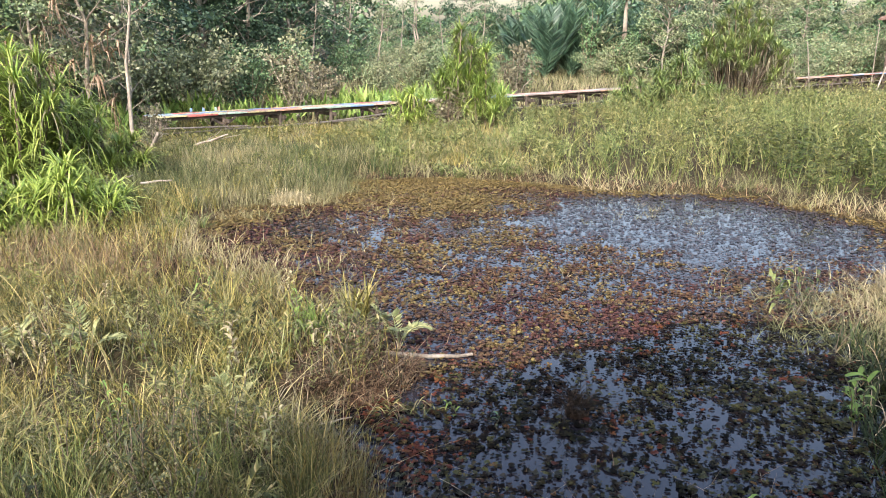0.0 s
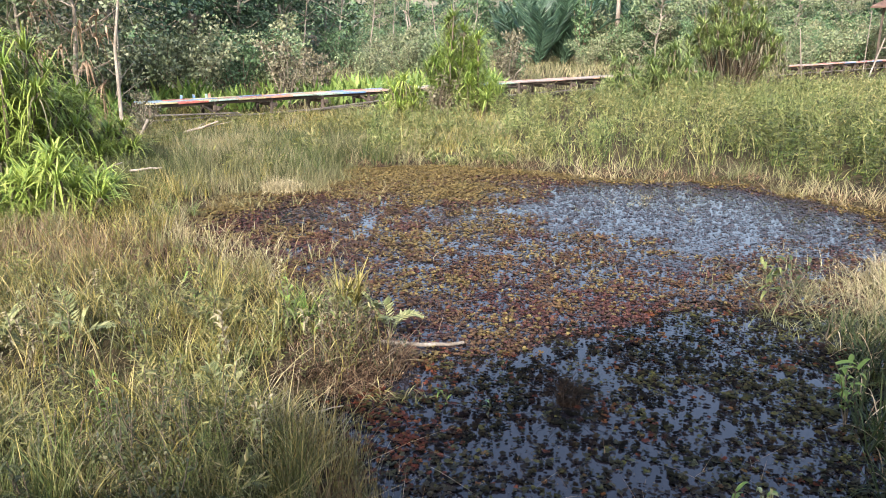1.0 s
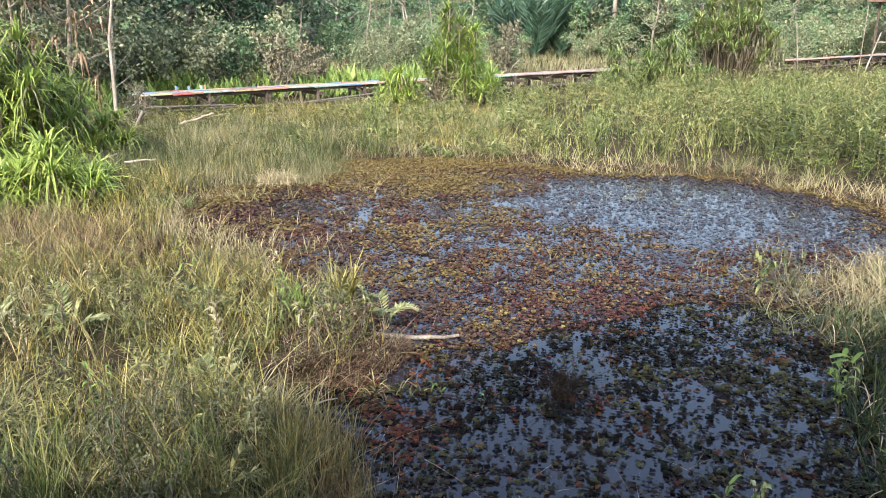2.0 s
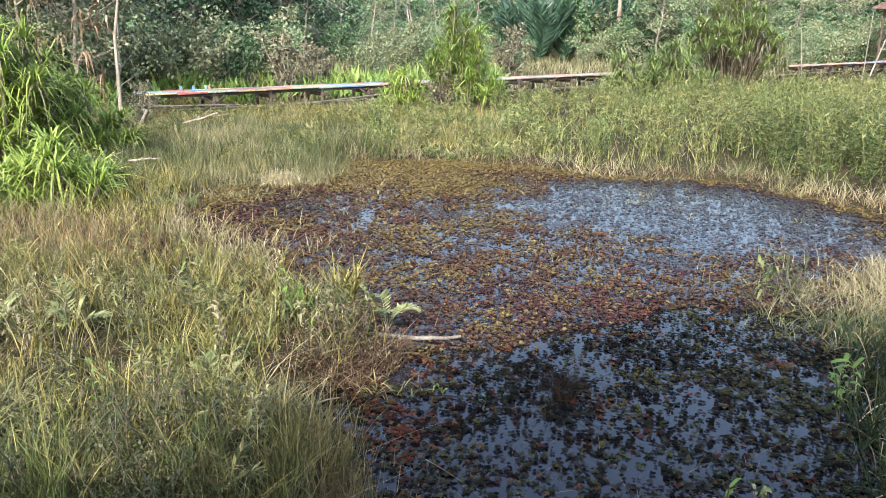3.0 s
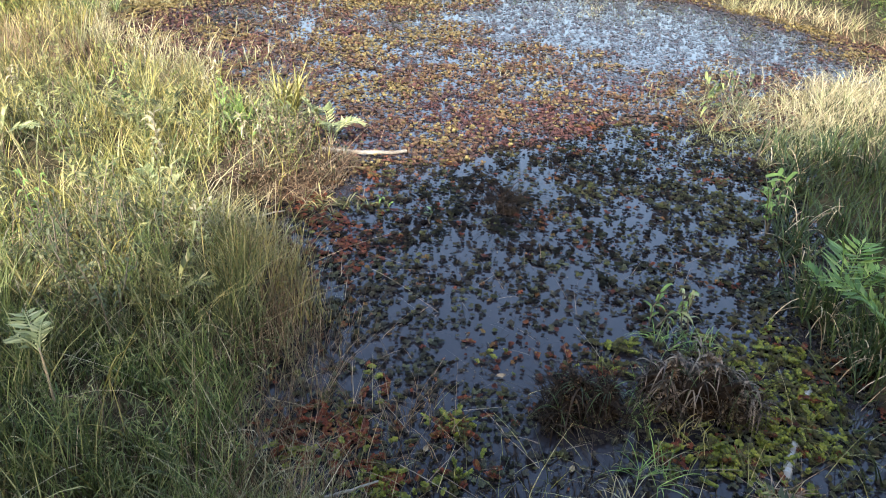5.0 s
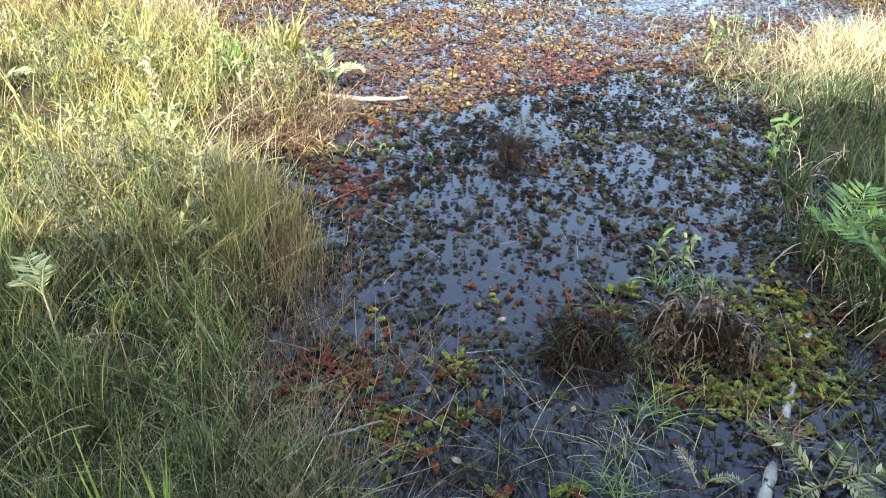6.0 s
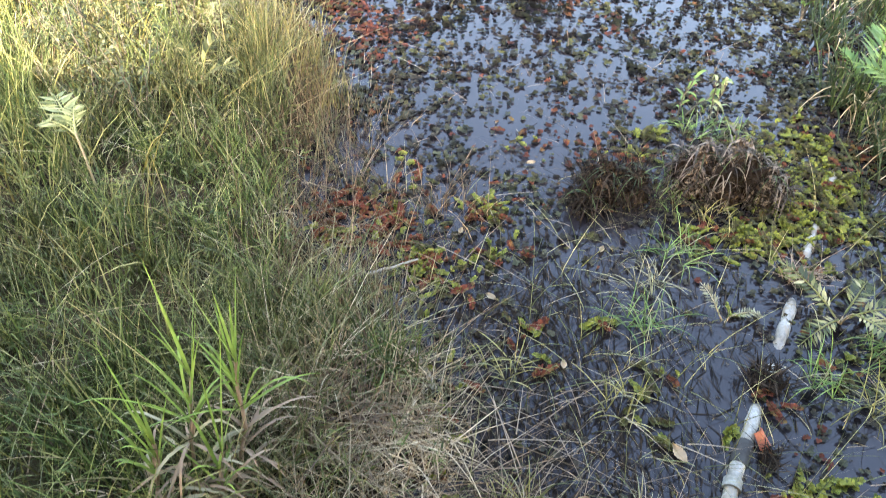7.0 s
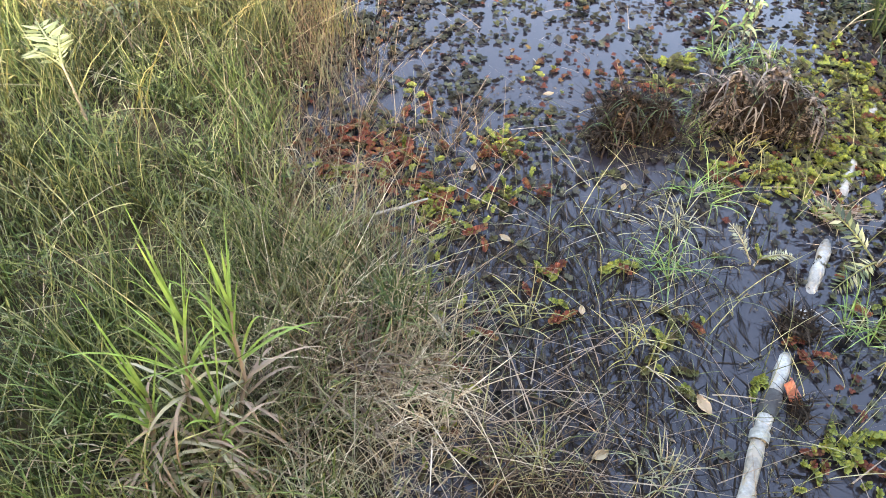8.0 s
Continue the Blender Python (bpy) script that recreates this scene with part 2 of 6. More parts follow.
# ---------------------------------------------------------------- mesh helpers
class Pile:
    """Vertices and four-sided faces, gathered in arrays and made into one mesh."""

    def __init__(self):
        self.v, self.f, self.n = [], [], 0

    def add(self, v, f):
        v = np.asarray(v, float).reshape(-1, 3)
        self.v.append(v)
        self.f.append(np.asarray(f, int).reshape(-1, 4) + self.n)
        self.n += len(v)

    def mesh(self, name, mat, smooth=True):
        v, f = np.concatenate(self.v), np.concatenate(self.f)
        me = bpy.data.meshes.new(name)
        me.vertices.add(len(v))
        me.vertices.foreach_set("co", v.astype(np.float32).ravel())
        me.loops.add(f.size)
        me.loops.foreach_set("vertex_index", f.astype(np.int32).ravel())
        me.polygons.add(len(f))
        me.polygons.foreach_set("loop_start", np.arange(0, f.size, 4, dtype=np.int32))
        me.polygons.foreach_set("use_smooth", np.full(len(f), smooth))
        me.materials.append(mat)
        me.update(calc_edges=True)
        return me

    def make(self, name, mat, parent=None, label="", smooth=True):
        ob = new(name, self.mesh(name, mat, smooth))
        if parent:
            ob.parent = parent
        return tagged(ob, label)


def part(name, bm, material, parent, label=""):
    me = bpy.data.meshes.new(name)
    bm.to_mesh(me)
    bm.free()
    me.materials.append(material)
    ob = new(name, me)
    ob.parent = parent
    return tagged(ob, label)


def box(bm, size, at=(0, 0, 0), turn=(0, 0, 0), bevel=0.0):
    r = bmesh.ops.create_cube(bm, size=1, matrix=pose(*at, *turn) @ Matrix.Diagonal((*size, 1)))
    if bevel:
        edges = list({e for v in r["verts"] for e in v.link_edges})
        bmesh.ops.bevel(bm, geom=edges, offset=bevel, segments=1, affect="EDGES")
    return bm


def tube(pile, points, radii, sides=6, cap=True):
    """A round, tapering body along points."""
    p = np.asarray(points, float)
    r = np.broadcast_to(np.asarray(radii, float), len(p))
    d = np.gradient(p, axis=0)
    d /= np.linalg.norm(d, axis=1)[:, None] + 1e-9
    ref = np.where(np.abs(d[:, 2:]) > 0.9, np.array([[1.0, 0, 0]]), np.array([[0, 0, 1.0]]))
    a = np.cross(d, ref)
    a /= np.linalg.norm(a, axis=1)[:, None] + 1e-9
    b = np.cross(d, a)
    k = np.arange(sides) * 2 * np.pi / sides
    ring = a[:, None] * np.cos(k)[None, :, None] + b[:, None] * np.sin(k)[None, :, None]
    v = p[:, None] + ring * r[:, None, None]
    i, j = np.meshgrid(np.arange(len(p) - 1), np.arange(sides), indexing="ij")
    q = np.stack([i * sides + j, i * sides + (j + 1) % sides, (i + 1) * sides + (j + 1) % sides, (i + 1) * sides + j], -1)
    f = [q.reshape(-1, 4)]
    if cap:
        for s in (0, (len(p) - 1) * sides):
            for c in range(0, sides - 2, 2):
                f.append(np.array([[s, s + c + 1, s + c + 2, s + min(c + 3, sides - 1)]]) if c + 3 <= sides - 1 else
                         np.array([[s, s + c + 1, s + c + 2, s + c + 2]])[:0])
    pile.add(v.reshape(-1, 3), np.concatenate(f))


def blades(pile, base, height, width, rng, lean=0.25, bend=0.35, droop=0.15, seg=3, yaw=None):
    """Grass blades as tapering ribbons that lean and arch over."""
    n = len(base)
    yaw = rng.uniform(0, 2 * np.pi, n) if yaw is None else yaw
    face = rng.uniform(0, 2 * np.pi, n)
    ln, bn, dr = (np.minimum(1.7, np.abs(rng.normal(0, 1, n))) * s for s in (lean, bend, droop))
    t = np.linspace(0, 1, seg + 1)
    out = height[:, None] * (ln[:, None] * t + bn[:, None] * t ** 2)
    z = height[:, None] * (t - np.minimum(dr, 0.8)[:, None] * t ** 2)
    mid = np.stack([base[:, None, 0] + np.cos(yaw)[:, None] * out, base[:, None, 1] + np.sin(yaw)[:, None] * out, base[:, None, 2] + z], -1)
    w = width[:, None] * (1 - 0.85 * t ** 1.6) * 0.5
    side = np.stack([np.cos(face), np.sin(face), np.zeros(n)], -1)[:, None] * w[..., None]
    v = np.stack([mid - side, mid + side], 2)
    k = (seg + 1) * 2
    i = np.arange(n)[:, None] * k + np.arange(seg)[None] * 2
    pile.add(v.reshape(-1, 3), np.stack([i, i + 1, i + 3, i + 2], -1))


def leaves(pile, base, way, length, width, rng, fold=0.25, up=None):
    """Folded leaves: base, tip, two edges and a sunk midrib each."""
    n = len(base)
    way = way / (np.linalg.norm(way, axis=1)[:, None] + 1e-9)
    up = rng.normal(0, 1, (n, 3)) + np.array([0, 0, 1.2]) if up is None else up
    side = np.cross(way, up)
    side /= np.linalg.norm(side, axis=1)[:, None] + 1e-9
    nor = np.cross(side, way)
    l, w = np.asarray(length)[:, None], np.asarray(width)[:, None]
    m = base + way * l * 0.45
    if fold is None:
        v = np.stack([base, m - side * w * 0.5, base + way * l, m + side * w * 0.5], 1)
        pile.add(v.reshape(-1, 3), np.arange(n * 4).reshape(-1, 4))
        return
    v = np.stack([base, m - side * w * 0.5, base + way * l, m + side * w * 0.5, m - nor * w * fold], 1)
    i = np.arange(n)[:, None] * 5
    f = np.concatenate([i + [[0, 4, 2, 1]], i + [[0, 3, 2, 4]]], 1)
    pile.add(v.reshape(-1, 3), f)


def ball(rng, n):
    v = rng.normal(0, 1, (n, 3))
    return v / (np.linalg.norm(v, axis=1)[:, None] + 1e-9)


# ---------------------------------------------------------------- the lie of the land
SHORE = [(0.0, -3), (0.0, 1.1), (0.12, 1.55), (0.0, 1.8), (-0.15, 2.15), (-0.5, 2.5), (-0.6, 2.8), (-0.5, 3.3), (-0.35, 3.8), (-0.55, 4.3),
         (-0.65, 4.9), (-0.95, 5.1), (-1.25, 5.2), (-0.95, 5.5), (-0.45, 5.8), (-0.3, 6.4), (-0.5, 6.9), (-1.3, 7.6), (-1.9, 8.3), (-3.0, 9.2), (-3.6, 10.0),
         (-3.9, 11.7), (-3.6, 13.3), (-2.3, 13.8), (-1.9, 15.9), (0.0, 16.0), (1.8, 15.5), (3.8, 14.4), (5.9, 14.1), (6.5, 12.8), (7.2, 11.7),
         (7.6, 10.4), (6.9, 9.3), (5.0, 8.3), (4.4, 7.3), (3.9, 6.3), (3.35, 5.0), (3.05, 4.0), (2.75, 3.2), (2.5, 2.2), (2.5, -3)]


def shore_distance(x, y):
    """Metres from the pond's edge, negative on the water."""
    pts = np.array(SHORE)
    a, b = pts, np.roll(pts, -1, axis=0)
    best, inside = np.full(x.shape, 1e9), np.zeros(x.shape, bool)
    for (ax, ay), (bx, by) in zip(a, b):
        dx, dy = bx - ax, by - ay
        t = np.clip(((x - ax) * dx + (y - ay) * dy) / (dx * dx + dy * dy), 0, 1)
        best = np.minimum(best, np.hypot(x - ax - t * dx, y - ay - t * dy))
        if ay != by:
            inside ^= ((ay > y) != (by > y)) & (x < (bx - ax) * (y - ay) / (by - ay) + ax)
    return np.where(inside, -best, best)


def waves(x, y, s, k=0):
    """A smooth, patchless wander between about -1 and 1."""
    s = s * 1.0
    return (np.sin(x * 1.7 / s + 1.3 + k) * np.cos(y * 1.3 / s - 0.7 + 2 * k) + 0.6 * np.sin((x * 0.9 + y * 1.9) / s * 1.6 + 2.1 * k)
            + 0.4 * np.cos((x * 2.3 - y * 1.1) / s * 2.1 + k)) / 1.6


def lattice(i, j, seed):
    """A steady random number between 0 and 1 for each whole pair i, j."""
    h = np.sin(i * 127.1 + j * 311.7 + seed * 74.7) * 43758.5453
    return h - np.floor(h)


def patchy(x, y, s, seed=0):
    """Blotches about s metres across, from 0 to 1, at two scales."""
    total = 0
    for k, (size, weight) in enumerate(((s, 0.65), (s * 0.43, 0.35))):
        u, v = x / size + 31.7 * seed, y / size - 17.3 * seed
        i, j = np.floor(u), np.floor(v)
        a, b = u - i, v - j
        a, b = a * a * (3 - 2 * a), b * b * (3 - 2 * b)
        n = seed + 7 * k
        total = total + weight * ((lattice(i, j, n) * (1 - a) + lattice(i + 1, j, n) * a) * (1 - b) + (lattice(i, j + 1, n) * (1 - a) + lattice(i + 1, j + 1, n) * a) * b)
    return np.clip((total - 0.5) * 1.5 + 0.5, 0, 1)


def bump_at(x, y, cx, cy, rx, ry):
    return np.exp(-((x - cx) / rx) ** 2 - ((y - cy) / ry) ** 2)


def land(x, y):
    d = shore_distance(x, y) + 0.12 * waves(x, y, 0.35)
    return np.where(d < 0, np.maximum(-0.35, d * 0.5), np.minimum(0.10, d * 0.3)) + 0.05 * waves(x, y, 0.8, 3) * (d > -0.1) - 0.02


def scatter(rng, n, x0, x1, y0, y1):
    return rng.uniform(x0, x1, n), rng.uniform(y0, y1, n)


def grid_axis(parts):
    return np.unique(np.concatenate([np.arange(*p) for p in parts]))


def build_ground():
    xs = grid_axis([(-3000, -300, 300), (-300, -40, 20), (-40, -8, 1), (-8, 9, 0.22), (9, 45, 1), (45, 300, 20), (300, 3001, 300)])
    ys = grid_axis([(-3000, -300, 300), (-300, -20, 20), (-20, 0, 1), (0, 18, 0.22), (18, 60, 1), (60, 300, 20), (300, 3001, 300)])
    x, y = np.meshgrid(xs, ys, indexing="ij")
    p = Pile()
    i, j = np.meshgrid(np.arange(len(xs) - 1), np.arange(len(ys) - 1), indexing="ij")
    k = i * len(ys) + j
    p.add(np.stack([x, y, land(x, y)], -1), np.stack([k, k + len(ys), k + len(ys) + 1, k + 1], -1))
    tagged(p.make("ground", GROUND), "wet brown peat ground under the swamp grass", "ground", kind="structure")
    w = Pile()
    w.add([(-14, -4, 0), (16, -4, 0), (16, 20, 0), (-14, 20, 0)], [[0, 1, 2, 3]])
    tagged(w.make("water", WATER), "still dark brown swamp water reflecting the sky", "water", kind="structure")


build_ground()


# ---------------------------------------------------------------- trees and shrubs
def wander(rng, start, end, n, amount):
    t = np.linspace(0, 1, n)[:, None]
    p = np.asarray(start) * (1 - t) + np.asarray(end) * t
    w = np.cumsum(rng.normal(0, amount / n ** 0.5, (n, 3)), 0)
    return p + (w - w[:1] - t * (w[-1:] - w[:1]) * 0.6)


def tree(height, radius, rng, leaf, count, bark, foliage, trunk_r=0.12, first=0.35, limbs=9, clump=0.5, label="", category="tree", group="", name="tree"):
    """A tapered trunk, rising limbs with twigs, and leaves in loose clumps at their ends."""
    root = new(name)
    wood, crown = Pile(), Pile()
    top = np.array([rng.normal(0, height * 0.04), rng.normal(0, height * 0.04), height * 0.93])
    stem = wander(rng, (0, 0, -0.15), top, 9, height * 0.04)
    tube(wood, stem, trunk_r * np.linspace(1.15, 0.2, 9), 7)
    tips = [stem[-1]]
    for i in range(limbs):
        s = first + (1 - first) * (i + rng.uniform(0, 0.8)) / limbs
        base = stem[min(8, int(s * 8))]
        a = i * 2.4 + rng.uniform(-0.5, 0.5)
        reach = radius * (1.15 - 0.55 * abs(s - 0.55) * 2) * rng.uniform(0.6, 1.1)
        end = base + np.array([math.cos(a) * reach, math.sin(a) * reach, reach * rng.uniform(0.15, 0.8)])
        limb = wander(rng, base, end, 5, reach * 0.12)
        tube(wood, limb, trunk_r * np.linspace(0.45, 0.10, 5), 5, False)
        tips += [limb[3], limb[4]]
        for _ in range(2):
            q = limb[2] + rng.normal(0, reach * 0.35, 3)
            tube(wood, wander(rng, limb[2], q, 3, reach * 0.05), trunk_r * np.linspace(0.2, 0.05, 3), 4, False)
            tips.append(q)
    tips = np.array(tips)
    size = rng.uniform(0.5, 1.2, len(tips))
    which = rng.choice(len(tips), count, p=size / size.sum())
    out = ball(rng, count)
    out[:, 2] = np.where(out[:, 2] < -0.3, -out[:, 2], out[:, 2])
    off = out * (rng.uniform(0, 1, count) ** 0.35)[:, None] * (clump * radius * size[which])[:, None] * np.array([1, 1, 0.6])
    way = np.cross(out, rng.normal(0, 1, (count, 3))) + 0.5 * out + np.array([0, 0, -0.35])
    l = leaf * rng.uniform(0.6, 1.3, count)
    leaves(crown, tips[which] + off, way, l, l * rng.uniform(0.5, 0.8, count), rng, None, out + rng.normal(0, 0.35, (count, 3)) + np.array([0, 0, 0.5]))
    wood.make("trunk", bark, root)
    crown.make("crown", foliage, root)
    return tagged(root, label, category, group)


def shrub(height, radius, rng, leaf, count, foliage, label, group="", name="shrub", bark=None):
    """Many stems from one foot, leaves in ragged clumps along them."""
    root = new(name)
    wood, crown = Pile(), Pile()
    pts = []
    for i in range(9):
        a = i * 2.4
        end = np.array([math.cos(a) * radius * rng.uniform(0.2, 1), math.sin(a) * radius * rng.uniform(0.2, 1), height * rng.uniform(0.5, 1)])
        s = wander(rng, (rng.normal(0, 0.1), rng.normal(0, 0.1), -0.1), end, 6, radius * 0.12)
        tube(wood, s, np.linspace(0.03, 0.006, 6) * height ** 0.5, 5, False)
        pts += [s[2], s[3], s[4], s[5], s[5]]
    pts = np.array(pts)
    w = rng.integers(0, len(pts), count)
    out = ball(rng, count)
    grow = rng.uniform(0.5, 1.25, len(pts))[w]
    off = out * (rng.uniform(0, 1, count) ** 0.4 * grow * radius * 0.3)[:, None] * np.array([1, 1, 0.75])
    pos = pts[w] + off
    pos[:, 2] = np.maximum(pos[:, 2], 0.03)
    l = leaf * rng.uniform(0.6, 1.3, count)
    leaves(crown, pos, np.cross(out, rng.normal(0, 1, (count, 3))) + 0.6 * out, l, l * rng.uniform(0.4, 0.65, count), rng, None, out + rng.normal(0, 0.4, (count, 3)) + np.array([0, 0, 0.4]))
    wood.make("branching_stem", bark or DARK_BARK, root)
    crown.make("crown", foliage, root)
    return tagged(root, label, "shrub", group)


def arching(pile, centre, rng, count, length, width, spread=1.0, rise=0.9, seg=5, droop=0.75):
    """Long strap leaves that spring from one head and arch over."""
    yaw = rng.uniform(0, 2 * np.pi, count)
    el = np.arctan(np.abs(rng.normal(rise, 0.6, count)))
    l = length * rng.uniform(0.55, 1.15, count)
    t = np.linspace(0, 1, seg + 1)
    dr = droop * rng.uniform(0.4, 1.2, count)
    hor = l[:, None] * np.cos(el)[:, None] * (t - 0.15 * t ** 2) * spread
    z = l[:, None] * (np.sin(el)[:, None] * t - dr[:, None] * t ** 2.2)
    c = np.broadcast_to(np.asarray(centre, float), (count, 3))
    mid = np.stack([c[:, None, 0] + np.cos(yaw)[:, None] * hor, c[:, None, 1] + np.sin(yaw)[:, None] * hor, c[:, None, 2] + z], -1)
    w = width * np.array([0.7] + [1 - 0.93 * s ** 2 for s in t[1:]]) * 0.5
    side = np.stack([-np.sin(yaw), np.cos(yaw), rng.uniform(-0.3, 0.3, count)], -1)[:, None] * w[None, :, None]
    if seg < 4:
        i = (np.arange(count)[:, None] * (seg + 1) + np.arange(seg)[None]) * 2
        pile.add(np.stack([mid - side, mid + side], 2).reshape(-1, 3), np.stack([i, i + 1, i + 3, i + 2], -1))
        return
    v = np.stack([mid - side, mid + np.array([0, 0, -0.15 * width]), mid + side], 2)
    i = (np.arange(count)[:, None] * (seg + 1) + np.arange(seg)[None]) * 3
    pile.add(v.reshape(-1, 3), np.concatenate([np.stack([i, i + 1, i + 4, i + 3], -1), np.stack([i + 1, i + 2, i + 5, i + 4], -1)]))


def screw_pine(height, radius, rng, heads, leaf, width, label, dead=60, count=38, low=0.25, mat=None, levels=(1.0, 0.68, 0.38), foot=0.4, droop=0.75, skirt=None):
    """A clump of leaning stems with rosettes of long arching leaves at all heights and a skirt of dead ones."""
    root = new("screw_pine")
    wood, live, old = Pile(), Pile(), Pile()
    for i in range(heads):
        a, r = i * 2.4, radius * 0.9 * (i / heads) ** 0.5
        h = height * math.sqrt(max(0.05, 1 - (r / radius) ** 2)) * rng.uniform(low, 0.98) - leaf * 0.3
        if i < 3:
            h = height * rng.uniform(0.85, 1.0) - leaf * 0.3
        top = np.array([math.cos(a) * r, math.sin(a) * r, max(0.12, h)])
        tube(wood, wander(rng, (top[0] * foot, top[1] * foot, -0.1), top, 5, 0.08), np.linspace(0.045, 0.03, 5), 6, False)
        for f in levels:
            arching(live, top * [0.4 + 0.6 * f, 0.4 + 0.6 * f, f], rng, int(count * (0.3 + 0.7 * f)), leaf, width, rise=1.1, seg=3, droop=droop)
        if dead:
            arching(old, top - np.array([0, 0, 0.1]), rng, max(4, dead // heads), leaf * 0.9, width * 0.8, spread=0.6, rise=0.05, droop=1.1)
    for i in range(dead // 8 if dead > 400 else 0):
        a, r = rng.uniform(0, 2 * math.pi) if skirt is None else rng.normal(skirt, 0.6), radius * rng.uniform(0.55, 0.95)
        arching(old, (math.cos(a) * r, math.sin(a) * r, height * rng.uniform(0.22, 0.5)), rng, 4, leaf * 0.9, width, spread=0.5, rise=0.0, droop=1.2, seg=3)
    wood.make("stem", DARK_BARK, root)
    tagged(live.make("foliage", mat or SCREW_LEAF, root), kind="stuff")
    if dead:
        tagged(old.make("dead_skirt", DEAD_TWIG, root, "hanging dry grey leaves"), kind="stuff")
    return tagged(root, label, "shrub")


def put(ob, x, y, turn=0, scale=1.0):
    ob.matrix_basis = pose(x, y, float(land(np.array([x]), np.array([y]))[0]), 0, 0, turn) @ Matrix.Diagonal((scale, scale, scale, 1))
    return ob


def again(ob, x, y, turn=0, scale=1.0):
    c = copy_thing(ob, Matrix.Identity(4))
    return put(c, x, y, turn, scale)


R = np.random.default_rng
put(screw_pine(3.3, 1.7, R(11), 34, 1.0, 0.030, "tall green screw pine clump with drooping strap leaves", 340, 52, 0.35, None, (1.0, 0.84, 0.68, 0.52, 0.36, 0.2)), -8.1, 13.9)
put(screw_pine(1.75, 1.15, R(12), 20, 0.8, 0.030, "bushy green screw pine with dry leaves below", 260, 52, 0.35, None, (1.0, 0.8, 0.6, 0.4)), -7.1, 15.2, 50)
put(screw_pine(1.15, 0.9, R(13), 18, 0.8, 0.03, "low bright green strap leaved clump in the grass", 20, 44, 0.6), -5.7, 11.3)
put(screw_pine(0.9, 0.6, R(18), 10, 0.7, 0.03, "low bright green strap leaved clump in the grass", 10, 40, 0.6), -6.6, 10.6)
put(screw_pine(3.6, 0.95, R(14), 20, 0.9, 0.036, "slim green screw pine with brown dead leaves before the boardwalk", 200, 46, 0.35, MID_SCREW, (1.0, 0.85, 0.7, 0.55), 0.4, 0.55, -2.2), 0.55, 25.2)
put(screw_pine(2.9, 0.9, R(114), 14, 0.9, 0.036, "leafy screw pine leaning beside a taller one", 60, 44, 0.35, MID_SCREW, (1.0, 0.85, 0.65, 0.45), 0.4, 0.6), 1.35, 24.9)
put(shrub(1.5, 0.6, R(115), 0.10, 1100, DEAD_TWIG, "brown heap of dead leaves at the foot of the screw pine", "", "dead_leaf_heap"), 0.2, 24.5)
put(screw_pine(1.5, 1.0, R(19), 16, 0.8, 0.034, "low lime green strap leaved clump before the boardwalk", 20, 40, 0.5, SCREW_LEAF), -1.0, 24.6)
put(screw_pine(4.7, 2.5, R(15), 84, 0.8, 0.045, "large round screw pine with a thick dry skirt", 900, 46, 0.6, DULL_SCREW, (1.0, 0.9), 0.4, 0.42, -0.35), 13.7, 35.6)
put(screw_pine(2.4, 2.0, R(16), 30, 1.2, 0.042, "low spreading screw pine among the reeds", 160, 60, 0.4, DULL_SCREW), 9.9, 32.5)
put(screw_pine(1.9, 0.9, R(17), 10, 0.9, 0.042, "small screw pine beside the boardwalk", 50, 50, 0.4, DULL_SCREW), 7.4, 31.0)

slim = [put(tree(7.5, 1.3, R(21), 0.10, 1300, BARK, HAZED_FOREST_LEAF, 0.05, 0.5, 8, 0.5, "slim pale barked swamp tree with sparse leaves", group="slim trees at the pond"), -7.85, 19.35),
        put(tree(7.0, 1.6, R(22), 0.12, 2400, BARK, HAZED_PALE_LEAF, 0.07, 0.25, 12, 0.36, "slim pale barked swamp tree with sparse leaves", group="slim trees at the pond"), -9.6, 21.4),
        put(tree(6.5, 1.9, R(23), 0.12, 2400, BARK, HAZED_PALE_LEAF, 0.06, 0.2, 12, 0.34, "thin swamp tree with hanging dry creepers", group="slim trees at the pond"), -11.0, 20.8),
        put(tree(7.5, 2.0, R(24), 0.13, 3600, BARK, HAZED_FOREST_LEAF, 0.08, 0.15, 14, 0.34, "thin leafy swamp tree", group="slim trees at the pond"), -13.2, 21.5),
        put(tree(6.0, 1.8, R(25), 0.12, 2200, BARK, HAZED_PALE_LEAF, 0.05, 0.15, 14, 0.34, "thin leafy swamp tree", group="slim trees at the pond"), -10.3, 24.5)]
creeper = Pile()
rc = R(26)
for x, y in ((-10.2, 20.6), (-9.2, 20.9), (-11.6, 20.3), (-10.8, 21.6)):
    for k in range(9):
        arching(creeper, (x + rc.normal(0, 0.25), y + rc.normal(0, 0.25), rc.uniform(1.2, 4.6)), rc, 8, 1.1, 0.05, 0.5, 0.0, 5, 1.1)
tagged(creeper.make("hanging_creeper", SCREW_DEAD), "dry brown fronds and creepers hanging among the slim trees", "creeper", kind="stuff")

